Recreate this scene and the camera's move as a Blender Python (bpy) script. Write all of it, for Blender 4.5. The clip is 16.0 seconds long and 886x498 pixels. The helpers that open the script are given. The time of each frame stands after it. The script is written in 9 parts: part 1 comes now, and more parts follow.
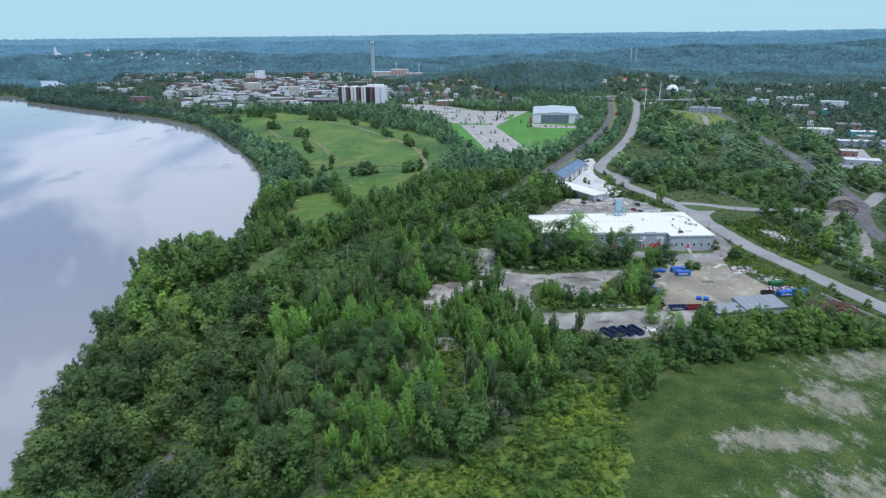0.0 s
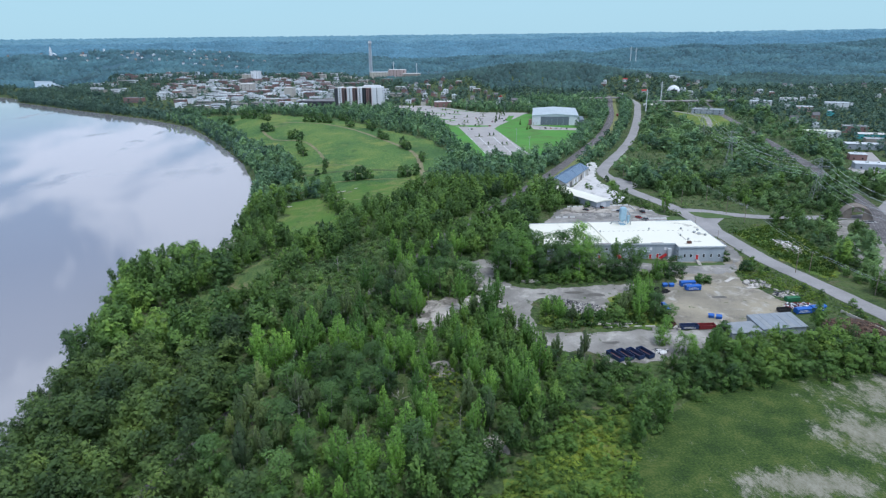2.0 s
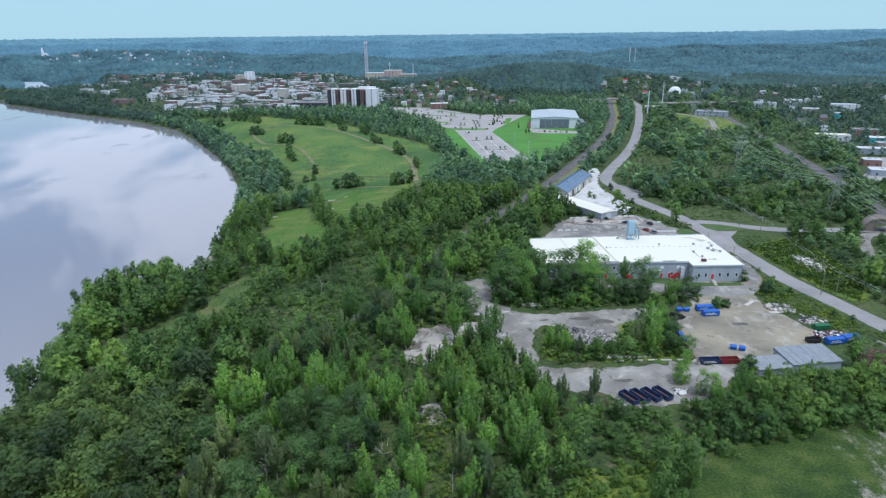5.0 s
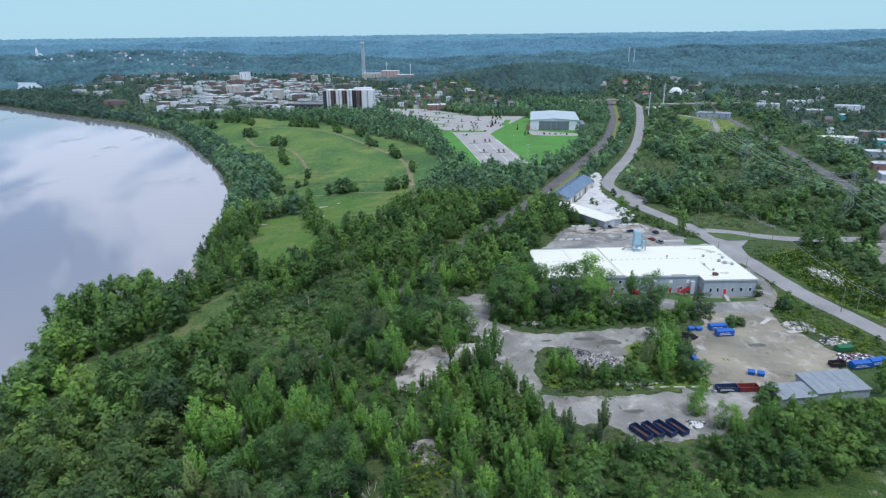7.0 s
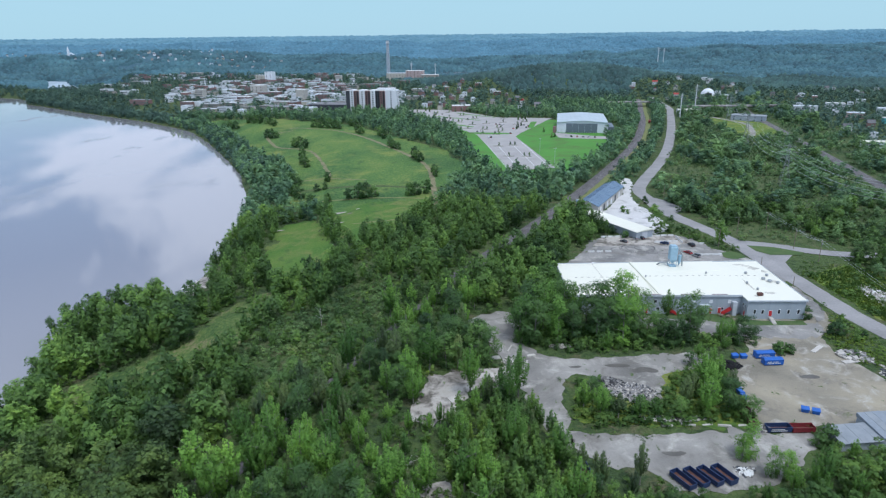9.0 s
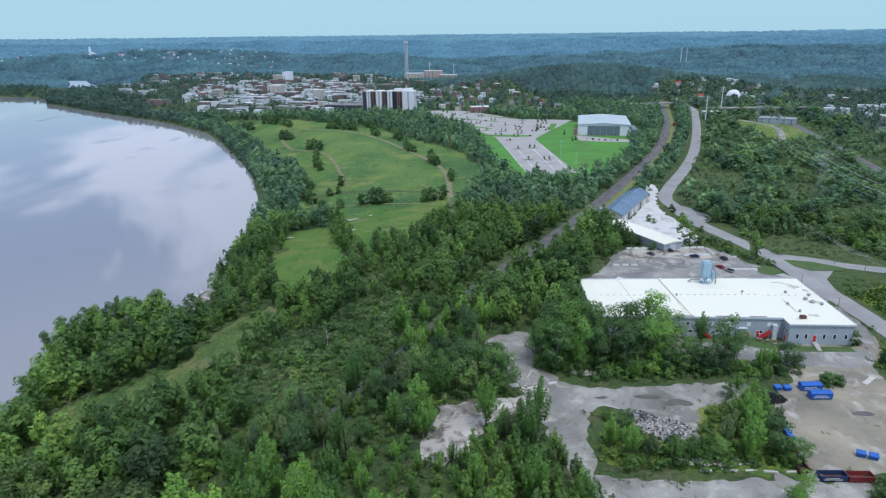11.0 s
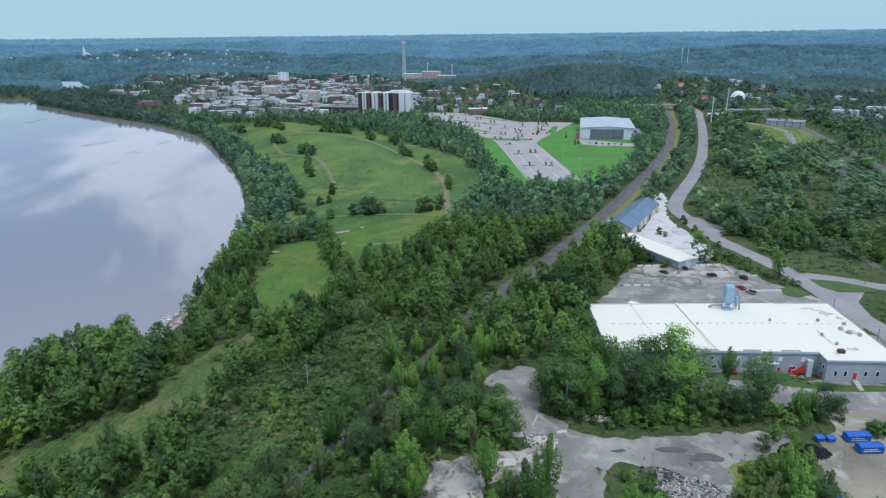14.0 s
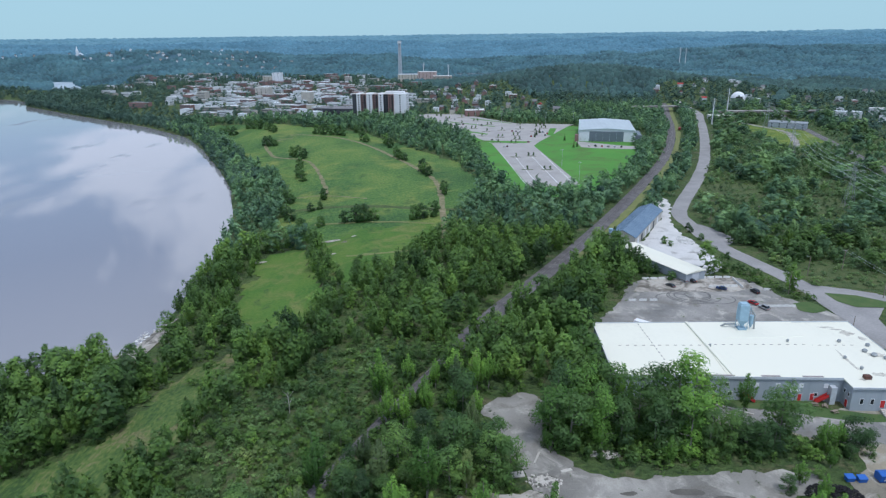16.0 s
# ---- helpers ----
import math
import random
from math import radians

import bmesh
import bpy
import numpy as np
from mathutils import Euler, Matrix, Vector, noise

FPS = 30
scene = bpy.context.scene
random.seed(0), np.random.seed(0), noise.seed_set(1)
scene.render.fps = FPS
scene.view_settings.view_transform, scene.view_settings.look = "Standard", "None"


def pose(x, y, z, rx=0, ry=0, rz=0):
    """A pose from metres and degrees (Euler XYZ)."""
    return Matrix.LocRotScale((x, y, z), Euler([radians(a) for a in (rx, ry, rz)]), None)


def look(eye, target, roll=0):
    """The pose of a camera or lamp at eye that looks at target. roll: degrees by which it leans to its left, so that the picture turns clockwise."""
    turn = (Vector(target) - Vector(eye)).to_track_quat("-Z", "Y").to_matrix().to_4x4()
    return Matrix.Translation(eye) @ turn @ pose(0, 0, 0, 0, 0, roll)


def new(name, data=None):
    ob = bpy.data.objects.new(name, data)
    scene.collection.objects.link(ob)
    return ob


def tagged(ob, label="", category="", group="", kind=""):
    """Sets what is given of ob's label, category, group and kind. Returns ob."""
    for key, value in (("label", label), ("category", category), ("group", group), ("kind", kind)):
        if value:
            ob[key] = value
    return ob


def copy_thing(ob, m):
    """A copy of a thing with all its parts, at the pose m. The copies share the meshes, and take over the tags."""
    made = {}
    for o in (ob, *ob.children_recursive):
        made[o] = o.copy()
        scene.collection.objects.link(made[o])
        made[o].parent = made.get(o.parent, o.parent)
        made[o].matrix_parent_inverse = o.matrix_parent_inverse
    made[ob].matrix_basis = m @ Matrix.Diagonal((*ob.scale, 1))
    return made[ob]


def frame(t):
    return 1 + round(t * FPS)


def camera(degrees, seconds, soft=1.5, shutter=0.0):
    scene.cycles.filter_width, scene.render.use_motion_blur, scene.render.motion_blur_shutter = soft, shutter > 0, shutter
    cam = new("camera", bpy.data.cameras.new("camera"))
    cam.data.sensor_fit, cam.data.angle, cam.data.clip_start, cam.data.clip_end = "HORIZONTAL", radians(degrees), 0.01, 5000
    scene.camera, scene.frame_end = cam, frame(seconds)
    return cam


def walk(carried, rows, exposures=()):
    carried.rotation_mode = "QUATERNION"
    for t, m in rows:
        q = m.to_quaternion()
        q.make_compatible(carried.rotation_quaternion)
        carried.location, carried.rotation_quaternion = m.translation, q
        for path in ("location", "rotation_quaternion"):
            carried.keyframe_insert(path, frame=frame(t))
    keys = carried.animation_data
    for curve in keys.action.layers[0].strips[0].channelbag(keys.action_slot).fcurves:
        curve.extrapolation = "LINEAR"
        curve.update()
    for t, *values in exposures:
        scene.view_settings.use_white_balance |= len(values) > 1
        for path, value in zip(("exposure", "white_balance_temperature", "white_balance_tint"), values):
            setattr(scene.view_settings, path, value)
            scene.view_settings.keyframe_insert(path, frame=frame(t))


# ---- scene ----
cam = camera(70.04, 16.0, soft=1.25)
PATH = [
    (0.0, look((0.00, -0.00, 105.00), (0.00, 284.38, 9.46), -0.68)),
    (0.5, look((0.37, 4.44, 105.00), (0.57, 288.82, 9.46), -0.68)),
    (1.0, look((0.74, 8.87, 105.01), (1.07, 293.25, 9.46), -0.68)),
    (1.5, look((1.10, 13.31, 105.01), (1.64, 297.68, 9.47), -0.68)),
    (2.0, look((1.47, 17.74, 105.01), (2.07, 302.11, 9.47), -0.68)),
    (2.5, look((1.84, 22.16, 105.01), (2.60, 306.54, 9.47), -0.68)),
    (3.0, look((2.21, 26.58, 105.02), (3.09, 310.96, 9.48), -0.68)),
    (3.5, look((2.58, 31.00, 105.02), (3.68, 315.38, 9.48), -0.68)),
    (4.0, look((2.95, 35.41, 105.02), (4.22, 319.79, 9.48), -0.68)),
    (6.5, look((4.75, 57.47, 105.04), (7.00, 341.84, 9.50), -0.68)),
    (7.0, look((5.07, 61.89, 105.04), (7.52, 346.26, 9.50), -0.68)),
    (7.5, look((5.34, 66.31, 105.04), (8.07, 350.68, 9.50), -0.68)),
    (8.0, look((5.57, 70.73, 105.05), (6.28, 355.11, 9.50), -0.68)),
    (8.5, look((5.74, 75.16, 105.05), (1.42, 359.51, 9.51), -0.68)),
    (9.0, look((5.86, 79.59, 105.05), (-2.67, 363.84, 9.51), -0.68)),
    (11.5, look((6.14, 101.74, 105.07), (-10.84, 385.61, 9.52), -0.68)),
    (12.0, look((6.16, 106.16, 105.07), (-10.65, 390.04, 9.53), -0.68)),
    (12.5, look((6.15, 110.56, 105.07), (-10.55, 394.45, 9.53), -0.68)),
    (13.0, look((6.12, 114.94, 105.07), (-10.43, 398.84, 9.53), -0.68)),
    (13.5, look((6.10, 119.28, 105.08), (-10.21, 403.19, 9.54), -0.68)),
    (14.0, look((6.09, 123.58, 105.08), (-10.01, 407.50, 9.54), -0.68)),
    (14.5, look((6.10, 127.83, 105.08), (-9.72, 411.77, 9.54), -0.68)),
    (15.0, look((6.14, 132.05, 105.09), (-9.49, 416.00, 9.54), -0.68)),
    (15.5, look((6.21, 136.22, 105.09), (-9.00, 420.20, 9.55), -0.68)),
    (16.0, look((6.28, 140.38, 105.09), (-8.37, 424.38, 9.55), -0.68)),
]
walk(cam, PATH, [(0.0, 0.04, 5750, 10), (8.0, 0.02, 5750, 10), (16.0, -0.12, 5750, 10)])

# ---- light ----
SUN_ELEVATION, SUN_TURN = radians(66), radians(150)
world = bpy.data.worlds.new("world")
scene.world = world
world.use_nodes = True
wn = world.node_tree
wn.nodes.clear()


def wnode(kind, **values):
    n = wn.nodes.new(kind)
    for k, v in values.items():
        n.inputs[k].default_value = v
    return n


sky = wn.nodes.new("ShaderNodeTexSky")
sky.sky_type, sky.sun_disc = "NISHITA", False
sky.sun_elevation, sky.sun_rotation = SUN_ELEVATION, SUN_TURN
sky.air_density, sky.dust_density, sky.ozone_density = 1.0, 0.6, 3.0
sky_gain = wnode("ShaderNodeVectorMath")
sky_gain.operation = "SCALE"
sky_gain.inputs["Scale"].default_value = 0.12
wn.links.new(sky.outputs[0], sky_gain.inputs[0])
# a cloud deck at one height: the direction is projected onto a level plane
coords = wn.nodes.new("ShaderNodeTexCoord")
parts_xyz = wn.nodes.new("ShaderNodeSeparateXYZ")
wn.links.new(coords.outputs["Generated"], parts_xyz.inputs[0])
up = wn.nodes.new("ShaderNodeMath")
up.operation = "MAXIMUM"
up.inputs[1].default_value = 0.0
wn.links.new(parts_xyz.outputs[2], up.inputs[0])
up2 = wn.nodes.new("ShaderNodeMath")
up2.operation = "ADD"
up2.inputs[1].default_value = 0.09
wn.links.new(up.outputs[0], up2.inputs[0])
plane = []
for axis in (0, 1):
    d = wn.nodes.new("ShaderNodeMath")
    d.operation = "DIVIDE"
    wn.links.new(parts_xyz.outputs[axis], d.inputs[0])
    wn.links.new(up2.outputs[0], d.inputs[1])
    plane.append(d)
deck = wn.nodes.new("ShaderNodeCombineXYZ")
wn.links.new(plane[0].outputs[0], deck.inputs[0])
wn.links.new(plane[1].outputs[0], deck.inputs[1])
puffs = wnode("ShaderNodeTexNoise", Scale=0.85, Detail=12.0, Roughness=0.60, Distortion=0.5)
drift = wn.nodes.new("ShaderNodeMapping")
drift.inputs["Scale"].default_value, drift.inputs["Rotation"].default_value = (1.0, 0.55, 1.0), (0, 0, 0.7)
wn.links.new(deck.outputs[0], drift.inputs[0])
wn.links.new(drift.outputs[0], puffs.inputs["Vector"])
cover = wn.nodes.new("ShaderNodeValToRGB")
cover.color_ramp.elements[0].position, cover.color_ramp.elements[1].position = 0.505, 0.585
cover.color_ramp.elements[0].color, cover.color_ramp.elements[1].color = (0.05, 0.05, 0.05, 1), (1, 1, 1, 1)
wn.links.new(puffs.outputs[0], cover.inputs[0])
# towards the horizon the deck thins to clear haze
low = wnode("ShaderNodeMapRange")
low.inputs[1].default_value, low.inputs[2].default_value = 0.03, 0.12
wn.links.new(parts_xyz.outputs[2], low.inputs[0])
amount = wn.nodes.new("ShaderNodeMath")
amount.operation = "MULTIPLY"
wn.links.new(cover.outputs[0], amount.inputs[0])
wn.links.new(low.outputs[0], amount.inputs[1])
# overhead the deck closes
thick = wnode("ShaderNodeMapRange")
thick.inputs[1].default_value, thick.inputs[2].default_value, thick.inputs[4].default_value = 0.26, 0.50, 0.8
wn.links.new(parts_xyz.outputs[2], thick.inputs[0])
deck_amount = wn.nodes.new("ShaderNodeMath")
deck_amount.operation = "MAXIMUM"
wn.links.new(amount.outputs[0], deck_amount.inputs[0])
wn.links.new(thick.outputs[0], deck_amount.inputs[1])
sky_mix = wn.nodes.new("ShaderNodeMix")
sky_mix.data_type = "RGBA"
sky_mix.inputs["B"].default_value = (0.892, 0.950, 1.072, 1)
wn.links.new(deck_amount.outputs[0], sky_mix.inputs["Factor"])
wn.links.new(sky_gain.outputs[0], sky_mix.inputs["A"])
# pale haze low over the land
haze = wnode("ShaderNodeMapRange")
haze.inputs[1].default_value, haze.inputs[2].default_value = 0.05, 0.11
haze.inputs[3].default_value, haze.inputs[4].default_value = 0.92, 0.0
wn.links.new(parts_xyz.outputs[2], haze.inputs[0])
haze_mix = wn.nodes.new("ShaderNodeMix")
haze_mix.data_type = "RGBA"
haze_mix.inputs["B"].default_value = (0.455, 0.68, 0.745, 1)
wn.links.new(haze.outputs[0], haze_mix.inputs["Factor"])
wn.links.new(sky_mix.outputs["Result"], haze_mix.inputs["A"])
background = wnode("ShaderNodeBackground", Strength=1.0)
wn.links.new(haze_mix.outputs["Result"], background.inputs[0])
world_out = wn.nodes.new("ShaderNodeOutputWorld")
wn.links.new(background.outputs[0], world_out.inputs[0])

sun = new("sun", bpy.data.lights.new("sun", "SUN"))
sun.data.energy, sun.data.angle, sun.data.color = 1.9, radians(11), (1.0, 0.97, 0.92)
sun.matrix_world = look((0, 0, 0), (-math.sin(SUN_TURN) * math.cos(SUN_ELEVATION), -math.cos(SUN_TURN) * math.cos(SUN_ELEVATION), -math.sin(SUN_ELEVATION)))
scene.view_settings.exposure = 0.0


# ---- materials ----
def material(name, stops, scale=1.0, fine=12.0, rough=0.85, metal=0.0, bump=0.0, spread=(0.3, 0.7), island=0.0, thing=0.0, leaf=0.0, stretch=None, spec=0.3, gap=4.6, blend=0.38, tone=0.0):
    """Noise at two scales through a colour ramp. island, thing: how far single pieces and objects differ in lightness."""
    m = bpy.data.materials.new(name)
    m.use_nodes = True
    nt = m.node_tree
    bsdf = nt.nodes["Principled BSDF"]
    bsdf.inputs["Roughness"].default_value, bsdf.inputs["Metallic"].default_value = rough, metal
    bsdf.inputs["Specular IOR Level"].default_value = spec
    place = nt.nodes.new("ShaderNodeNewGeometry")
    src = place.outputs["Position"]
    if stretch:
        mp = nt.nodes.new("ShaderNodeMapping")
        mp.inputs["Scale"].default_value = stretch
        nt.links.new(src, mp.inputs[0])
        src = mp.outputs[0]
    coarse = nt.nodes.new("ShaderNodeTexNoise")
    coarse.inputs["Scale"].default_value, coarse.inputs["Detail"].default_value = scale, 4
    grain = nt.nodes.new("ShaderNodeTexNoise")
    grain.inputs["Scale"].default_value, grain.inputs["Detail"].default_value = scale * fine, 3
    for n in (coarse, grain):
        nt.links.new(src, n.inputs["Vector"])
    mixn = nt.nodes.new("ShaderNodeMix")
    mixn.inputs["Factor"].default_value = blend
    nt.links.new(coarse.outputs[0], mixn.inputs["A"])
    nt.links.new(grain.outputs[0], mixn.inputs["B"])
    ramp = nt.nodes.new("ShaderNodeValToRGB")
    els = ramp.color_ramp.elements
    while len(els) < len(stops):
        els.new(0.5)
    for i, c in enumerate(stops):
        els[i].position = spread[0] + (spread[1] - spread[0]) * i / max(1, len(stops) - 1)
        els[i].color = (*c, 1)
    nt.links.new(mixn.outputs["Result"], ramp.inputs[0])
    out = ramp.outputs[0]
    for strength, socket in ((island, place.outputs["Random Per Island"]), (thing, None), (tone, "tone")):
        if strength:
            if socket == "tone":
                own = nt.nodes.new("ShaderNodeAttribute")
                own.attribute_name = "tone"
                socket = own.outputs["Fac"]
            elif socket is None:
                socket = nt.nodes.new("ShaderNodeObjectInfo").outputs["Random"]
            tint = nt.nodes.new("ShaderNodeMix")
            tint.data_type = "RGBA"
            warm = strength * (0.28 if leaf else 0.0)
            tint.inputs["A"].default_value = (1 - strength - warm * 0.5, 1 - strength, 1 - strength + warm * 0.5, 1)
            tint.inputs["B"].default_value = (1 + strength + warm, 1 + strength, 1 + strength - warm, 1)
            nt.links.new(socket, tint.inputs["Factor"])
            mul = nt.nodes.new("ShaderNodeVectorMath")
            mul.operation = "MULTIPLY"
            nt.links.new(out, mul.inputs[0])
            nt.links.new(tint.outputs["Result"], mul.inputs[1])
            out = mul.outputs[0]
    nt.links.new(out, bsdf.inputs["Base Color"])
    if bump:
        bn = nt.nodes.new("ShaderNodeBump")
        bn.inputs["Strength"].default_value, bn.inputs["Distance"].default_value = bump, 0.3 / scale
        nt.links.new(grain.outputs[0], bn.inputs["Height"])
        nt.links.new(bn.outputs[0], bsdf.inputs["Normal"])
    if leaf:
        tr = nt.nodes.new("ShaderNodeBsdfTranslucent")
        nt.links.new(out, tr.inputs[0])
        ms = nt.nodes.new("ShaderNodeMixShader")
        ms.inputs[0].default_value = leaf
        nt.links.new(bsdf.outputs[0], ms.inputs[1])
        nt.links.new(tr.outputs[0], ms.inputs[2])
        # gaps between the leaves of a spray
        gaps = nt.nodes.new("ShaderNodeTexNoise")
        gaps.inputs["Scale"].default_value, gaps.inputs["Detail"].default_value = gap, 2
        nt.links.new(place.outputs["Position"], gaps.inputs["Vector"])
        cut = nt.nodes.new("ShaderNodeMath")
        cut.operation = "GREATER_THAN"
        cut.inputs[1].default_value = 0.57
        nt.links.new(gaps.outputs[0], cut.inputs[0])
        clear = nt.nodes.new("ShaderNodeBsdfTransparent")
        holes = nt.nodes.new("ShaderNodeMixShader")
        nt.links.new(cut.outputs[0], holes.inputs[0])
        nt.links.new(ms.outputs[0], holes.inputs[1])
        nt.links.new(clear.outputs[0], holes.inputs[2])
        nt.links.new(holes.outputs[0], nt.nodes["Material Output"].inputs[0])
    return m


def plain(name, c, rough=0.6, metal=0.0, vary=0.12, scale=0.8, spec=0.3, thing=0.0):
    a = tuple(v * (1 - vary) for v in c)
    b = tuple(min(1, v * (1 + vary)) for v in c)
    return material(name, (a, c, b), scale, 14, rough, metal, spec=spec, thing=thing)


M = {}
M["leaf_poplar"] = material("leaf_poplar", ((0.078, 0.165, 0.034), (0.122, 0.258, 0.046), (0.200, 0.372, 0.060)), 0.09, 14, 0.6, island=0.11, thing=0.44, leaf=0.24, spread=(0.34, 0.66))
M["leaf_dark"] = material("leaf_dark", ((0.048, 0.098, 0.036), (0.076, 0.156, 0.044), (0.130, 0.236, 0.056)), 0.09, 14, 0.6, island=0.11, thing=0.44, leaf=0.24, spread=(0.34, 0.66))
M["leaf_birch"] = material("leaf_birch", ((0.088, 0.132, 0.060), (0.125, 0.192, 0.070), (0.188, 0.264, 0.080)), 0.09, 14, 0.6, island=0.11, thing=0.44, leaf=0.24, spread=(0.34, 0.66))
M["leaf_golden"] = material("leaf_golden", ((0.075, 0.150, 0.034), (0.125, 0.218, 0.038), (0.190, 0.276, 0.038), (0.300, 0.325, 0.040)), 0.08, 10, 0.7, island=0.16, tone=0.36, leaf=0.3, spread=(0.36, 0.70))
# both scrub greens carry extra blue that stands in for haze
M["leaf_scrub_hazy"] = material("leaf_scrub_hazy", ((0.092, 0.170, 0.078), (0.146, 0.258, 0.098), (0.220, 0.352, 0.118)), 0.05, 10, 0.6, island=0.11, tone=0.42, leaf=0.24, spread=(0.34, 0.66))
M["leaf_scrub_near"] = material("leaf_scrub_near", ((0.058, 0.112, 0.050), (0.092, 0.170, 0.062), (0.136, 0.232, 0.076), (0.200, 0.275, 0.090)), 0.07, 10, 0.6, island=0.12, tone=0.46, leaf=0.24, spread=(0.34, 0.66))
M["strip"] = material("strip", ((0.045, 0.088, 0.026), (0.074, 0.128, 0.032), (0.115, 0.160, 0.042), (0.185, 0.175, 0.085)), 0.09, 12, 0.95, bump=0.3, spread=(0.38, 0.60), blend=0.45, stretch=(1.0, 0.5, 1.0))
M["grass_bright"] = material("grass_bright", ((0.045, 0.112, 0.020), (0.067, 0.146, 0.023), (0.095, 0.168, 0.028), (0.124, 0.168, 0.040)), 0.05, 20, 0.95, bump=0.15, spread=(0.32, 0.68), blend=0.4, stretch=(1.0, 0.6, 1.0))
M["leaf_wood"] = material("leaf_wood", ((0.050, 0.098, 0.034), (0.078, 0.154, 0.040), (0.118, 0.226, 0.046), (0.176, 0.292, 0.052)), 0.06, 12, 0.6, island=0.11, tone=0.52, leaf=0.24, spread=(0.34, 0.66))
M["leaf_maple"] = material("leaf_maple", ((0.038, 0.074, 0.028), (0.062, 0.114, 0.033), (0.100, 0.170, 0.041), (0.150, 0.225, 0.049)), 0.06, 12, 0.6, island=0.11, tone=0.50, leaf=0.22, spread=(0.34, 0.66))
# blue raised in these three leaf colours in place of haze over the distance
M["leaf_middle_hazy"] = material("leaf_middle_hazy", ((0.066, 0.130, 0.098), (0.104, 0.200, 0.114), (0.156, 0.286, 0.130), (0.228, 0.368, 0.148)), 0.06, 12, 0.6, island=0.11, tone=0.46, leaf=0.24, spread=(0.34, 0.66))
M["leaf_town_hazy"] = material("leaf_town_hazy", ((0.062, 0.118, 0.108), (0.094, 0.172, 0.132), (0.138, 0.228, 0.156)), 0.05, 12, 0.7, island=0.1, tone=0.42, leaf=0.24)
M["leaf_far_hazy"] = material("leaf_far_hazy", ((0.062, 0.118, 0.098), (0.094, 0.166, 0.125), (0.136, 0.218, 0.149)), 0.02, 9, 0.8, island=0.08, tone=0.40, leaf=0.2)
M["leaf_bush"] = material("leaf_bush", ((0.056, 0.120, 0.030), (0.090, 0.180, 0.038), (0.138, 0.245, 0.046), (0.205, 0.300, 0.052)), 0.06, 10, 0.6, island=0.11, tone=0.36, leaf=0.26, spread=(0.33, 0.72))
M["leaf_shrub"] = material("leaf_shrub", ((0.044, 0.096, 0.026), (0.070, 0.144, 0.032), (0.108, 0.196, 0.038), (0.180, 0.255, 0.044)), 0.06, 10, 0.6, island=0.11, tone=0.36, leaf=0.24, spread=(0.33, 0.72))
M["dead_wood"] = material("dead_wood", ((0.26, 0.25, 0.22), (0.40, 0.38, 0.34), (0.52, 0.50, 0.46)), 0.9, 8, 0.9)
M["bark"] = material("bark", ((0.12, 0.11, 0.09), (0.22, 0.21, 0.18), (0.34, 0.33, 0.30)), 0.9, 8, 0.9, stretch=(2, 2, 0.5))
M["ground"] = material("ground", ((0.032, 0.056, 0.022), (0.056, 0.092, 0.030), (0.084, 0.126, 0.038), (0.112, 0.132, 0.054)), 0.035, 18, 0.95, bump=0.5)
M["meadow"] = material("meadow", ((0.036, 0.086, 0.028), (0.054, 0.120, 0.032), (0.080, 0.158, 0.037), (0.120, 0.192, 0.042), (0.168, 0.205, 0.058)), 0.018, 34, 0.95, bump=0.2, spread=(0.36, 0.64), blend=0.40, stretch=(1.0, 0.5, 1.0))
M["lawn"] = material("lawn", ((0.067, 0.201, 0.035), (0.083, 0.238, 0.040), (0.104, 0.262, 0.046)), 0.03, 24, 0.95)
M["gravel"] = material("gravel", ((0.146, 0.140, 0.126), (0.232, 0.222, 0.200), (0.290, 0.277, 0.250), (0.385, 0.370, 0.335)), 0.055, 70, 0.95, bump=0.15, spread=(0.33, 0.68), blend=0.22)
M["sandlot"] = material("sandlot", ((0.165, 0.152, 0.120), (0.244, 0.222, 0.172), (0.298, 0.266, 0.200), (0.365, 0.326, 0.240)), 0.05, 70, 0.95, bump=0.15, spread=(0.33, 0.68), blend=0.22)
M["whitegravel"] = material("whitegravel", ((0.46, 0.455, 0.435), (0.58, 0.57, 0.55), (0.66, 0.65, 0.63)), 0.12, 14, 0.95, bump=0.3)
M["asphalt"] = material("asphalt", ((0.218, 0.213, 0.209), (0.282, 0.275, 0.270), (0.346, 0.332, 0.324)), 0.08, 16, 0.9)
M["asphalt_dark"] = material("asphalt_dark", ((0.145, 0.142, 0.137), (0.208, 0.204, 0.192), (0.265, 0.256, 0.239), (0.353, 0.339, 0.311)), 0.07, 40, 0.9, blend=0.3, spread=(0.3, 0.7))
M["paving"] = material("paving", ((0.284, 0.273, 0.261), (0.347, 0.333, 0.318), (0.410, 0.389, 0.366)), 0.05, 16, 0.9)
M["ballast"] = material("ballast", ((0.088, 0.082, 0.082), (0.142, 0.134, 0.134), (0.212, 0.203, 0.203)), 0.2, 14, 0.95, bump=0.4)
M["roof_white"] = material("roof_white", ((0.493, 0.478, 0.387), (0.664, 0.655, 0.547), (0.728, 0.717, 0.603), (0.750, 0.738, 0.620)), 0.06, 14, 0.5, spread=(0.24, 0.52), blend=0.3, stretch=(1.0, 0.7, 1))
M["siding_grey"] = plain("siding_grey", (0.33, 0.37, 0.41), 0.6)
M["siding_beige"] = plain("siding_beige", (0.50, 0.48, 0.43), 0.7)
M["roof_blue"] = material("roof_blue", ((0.110, 0.165, 0.238), (0.143, 0.213, 0.295), (0.187, 0.262, 0.336)), 0.1, 10, 0.5)
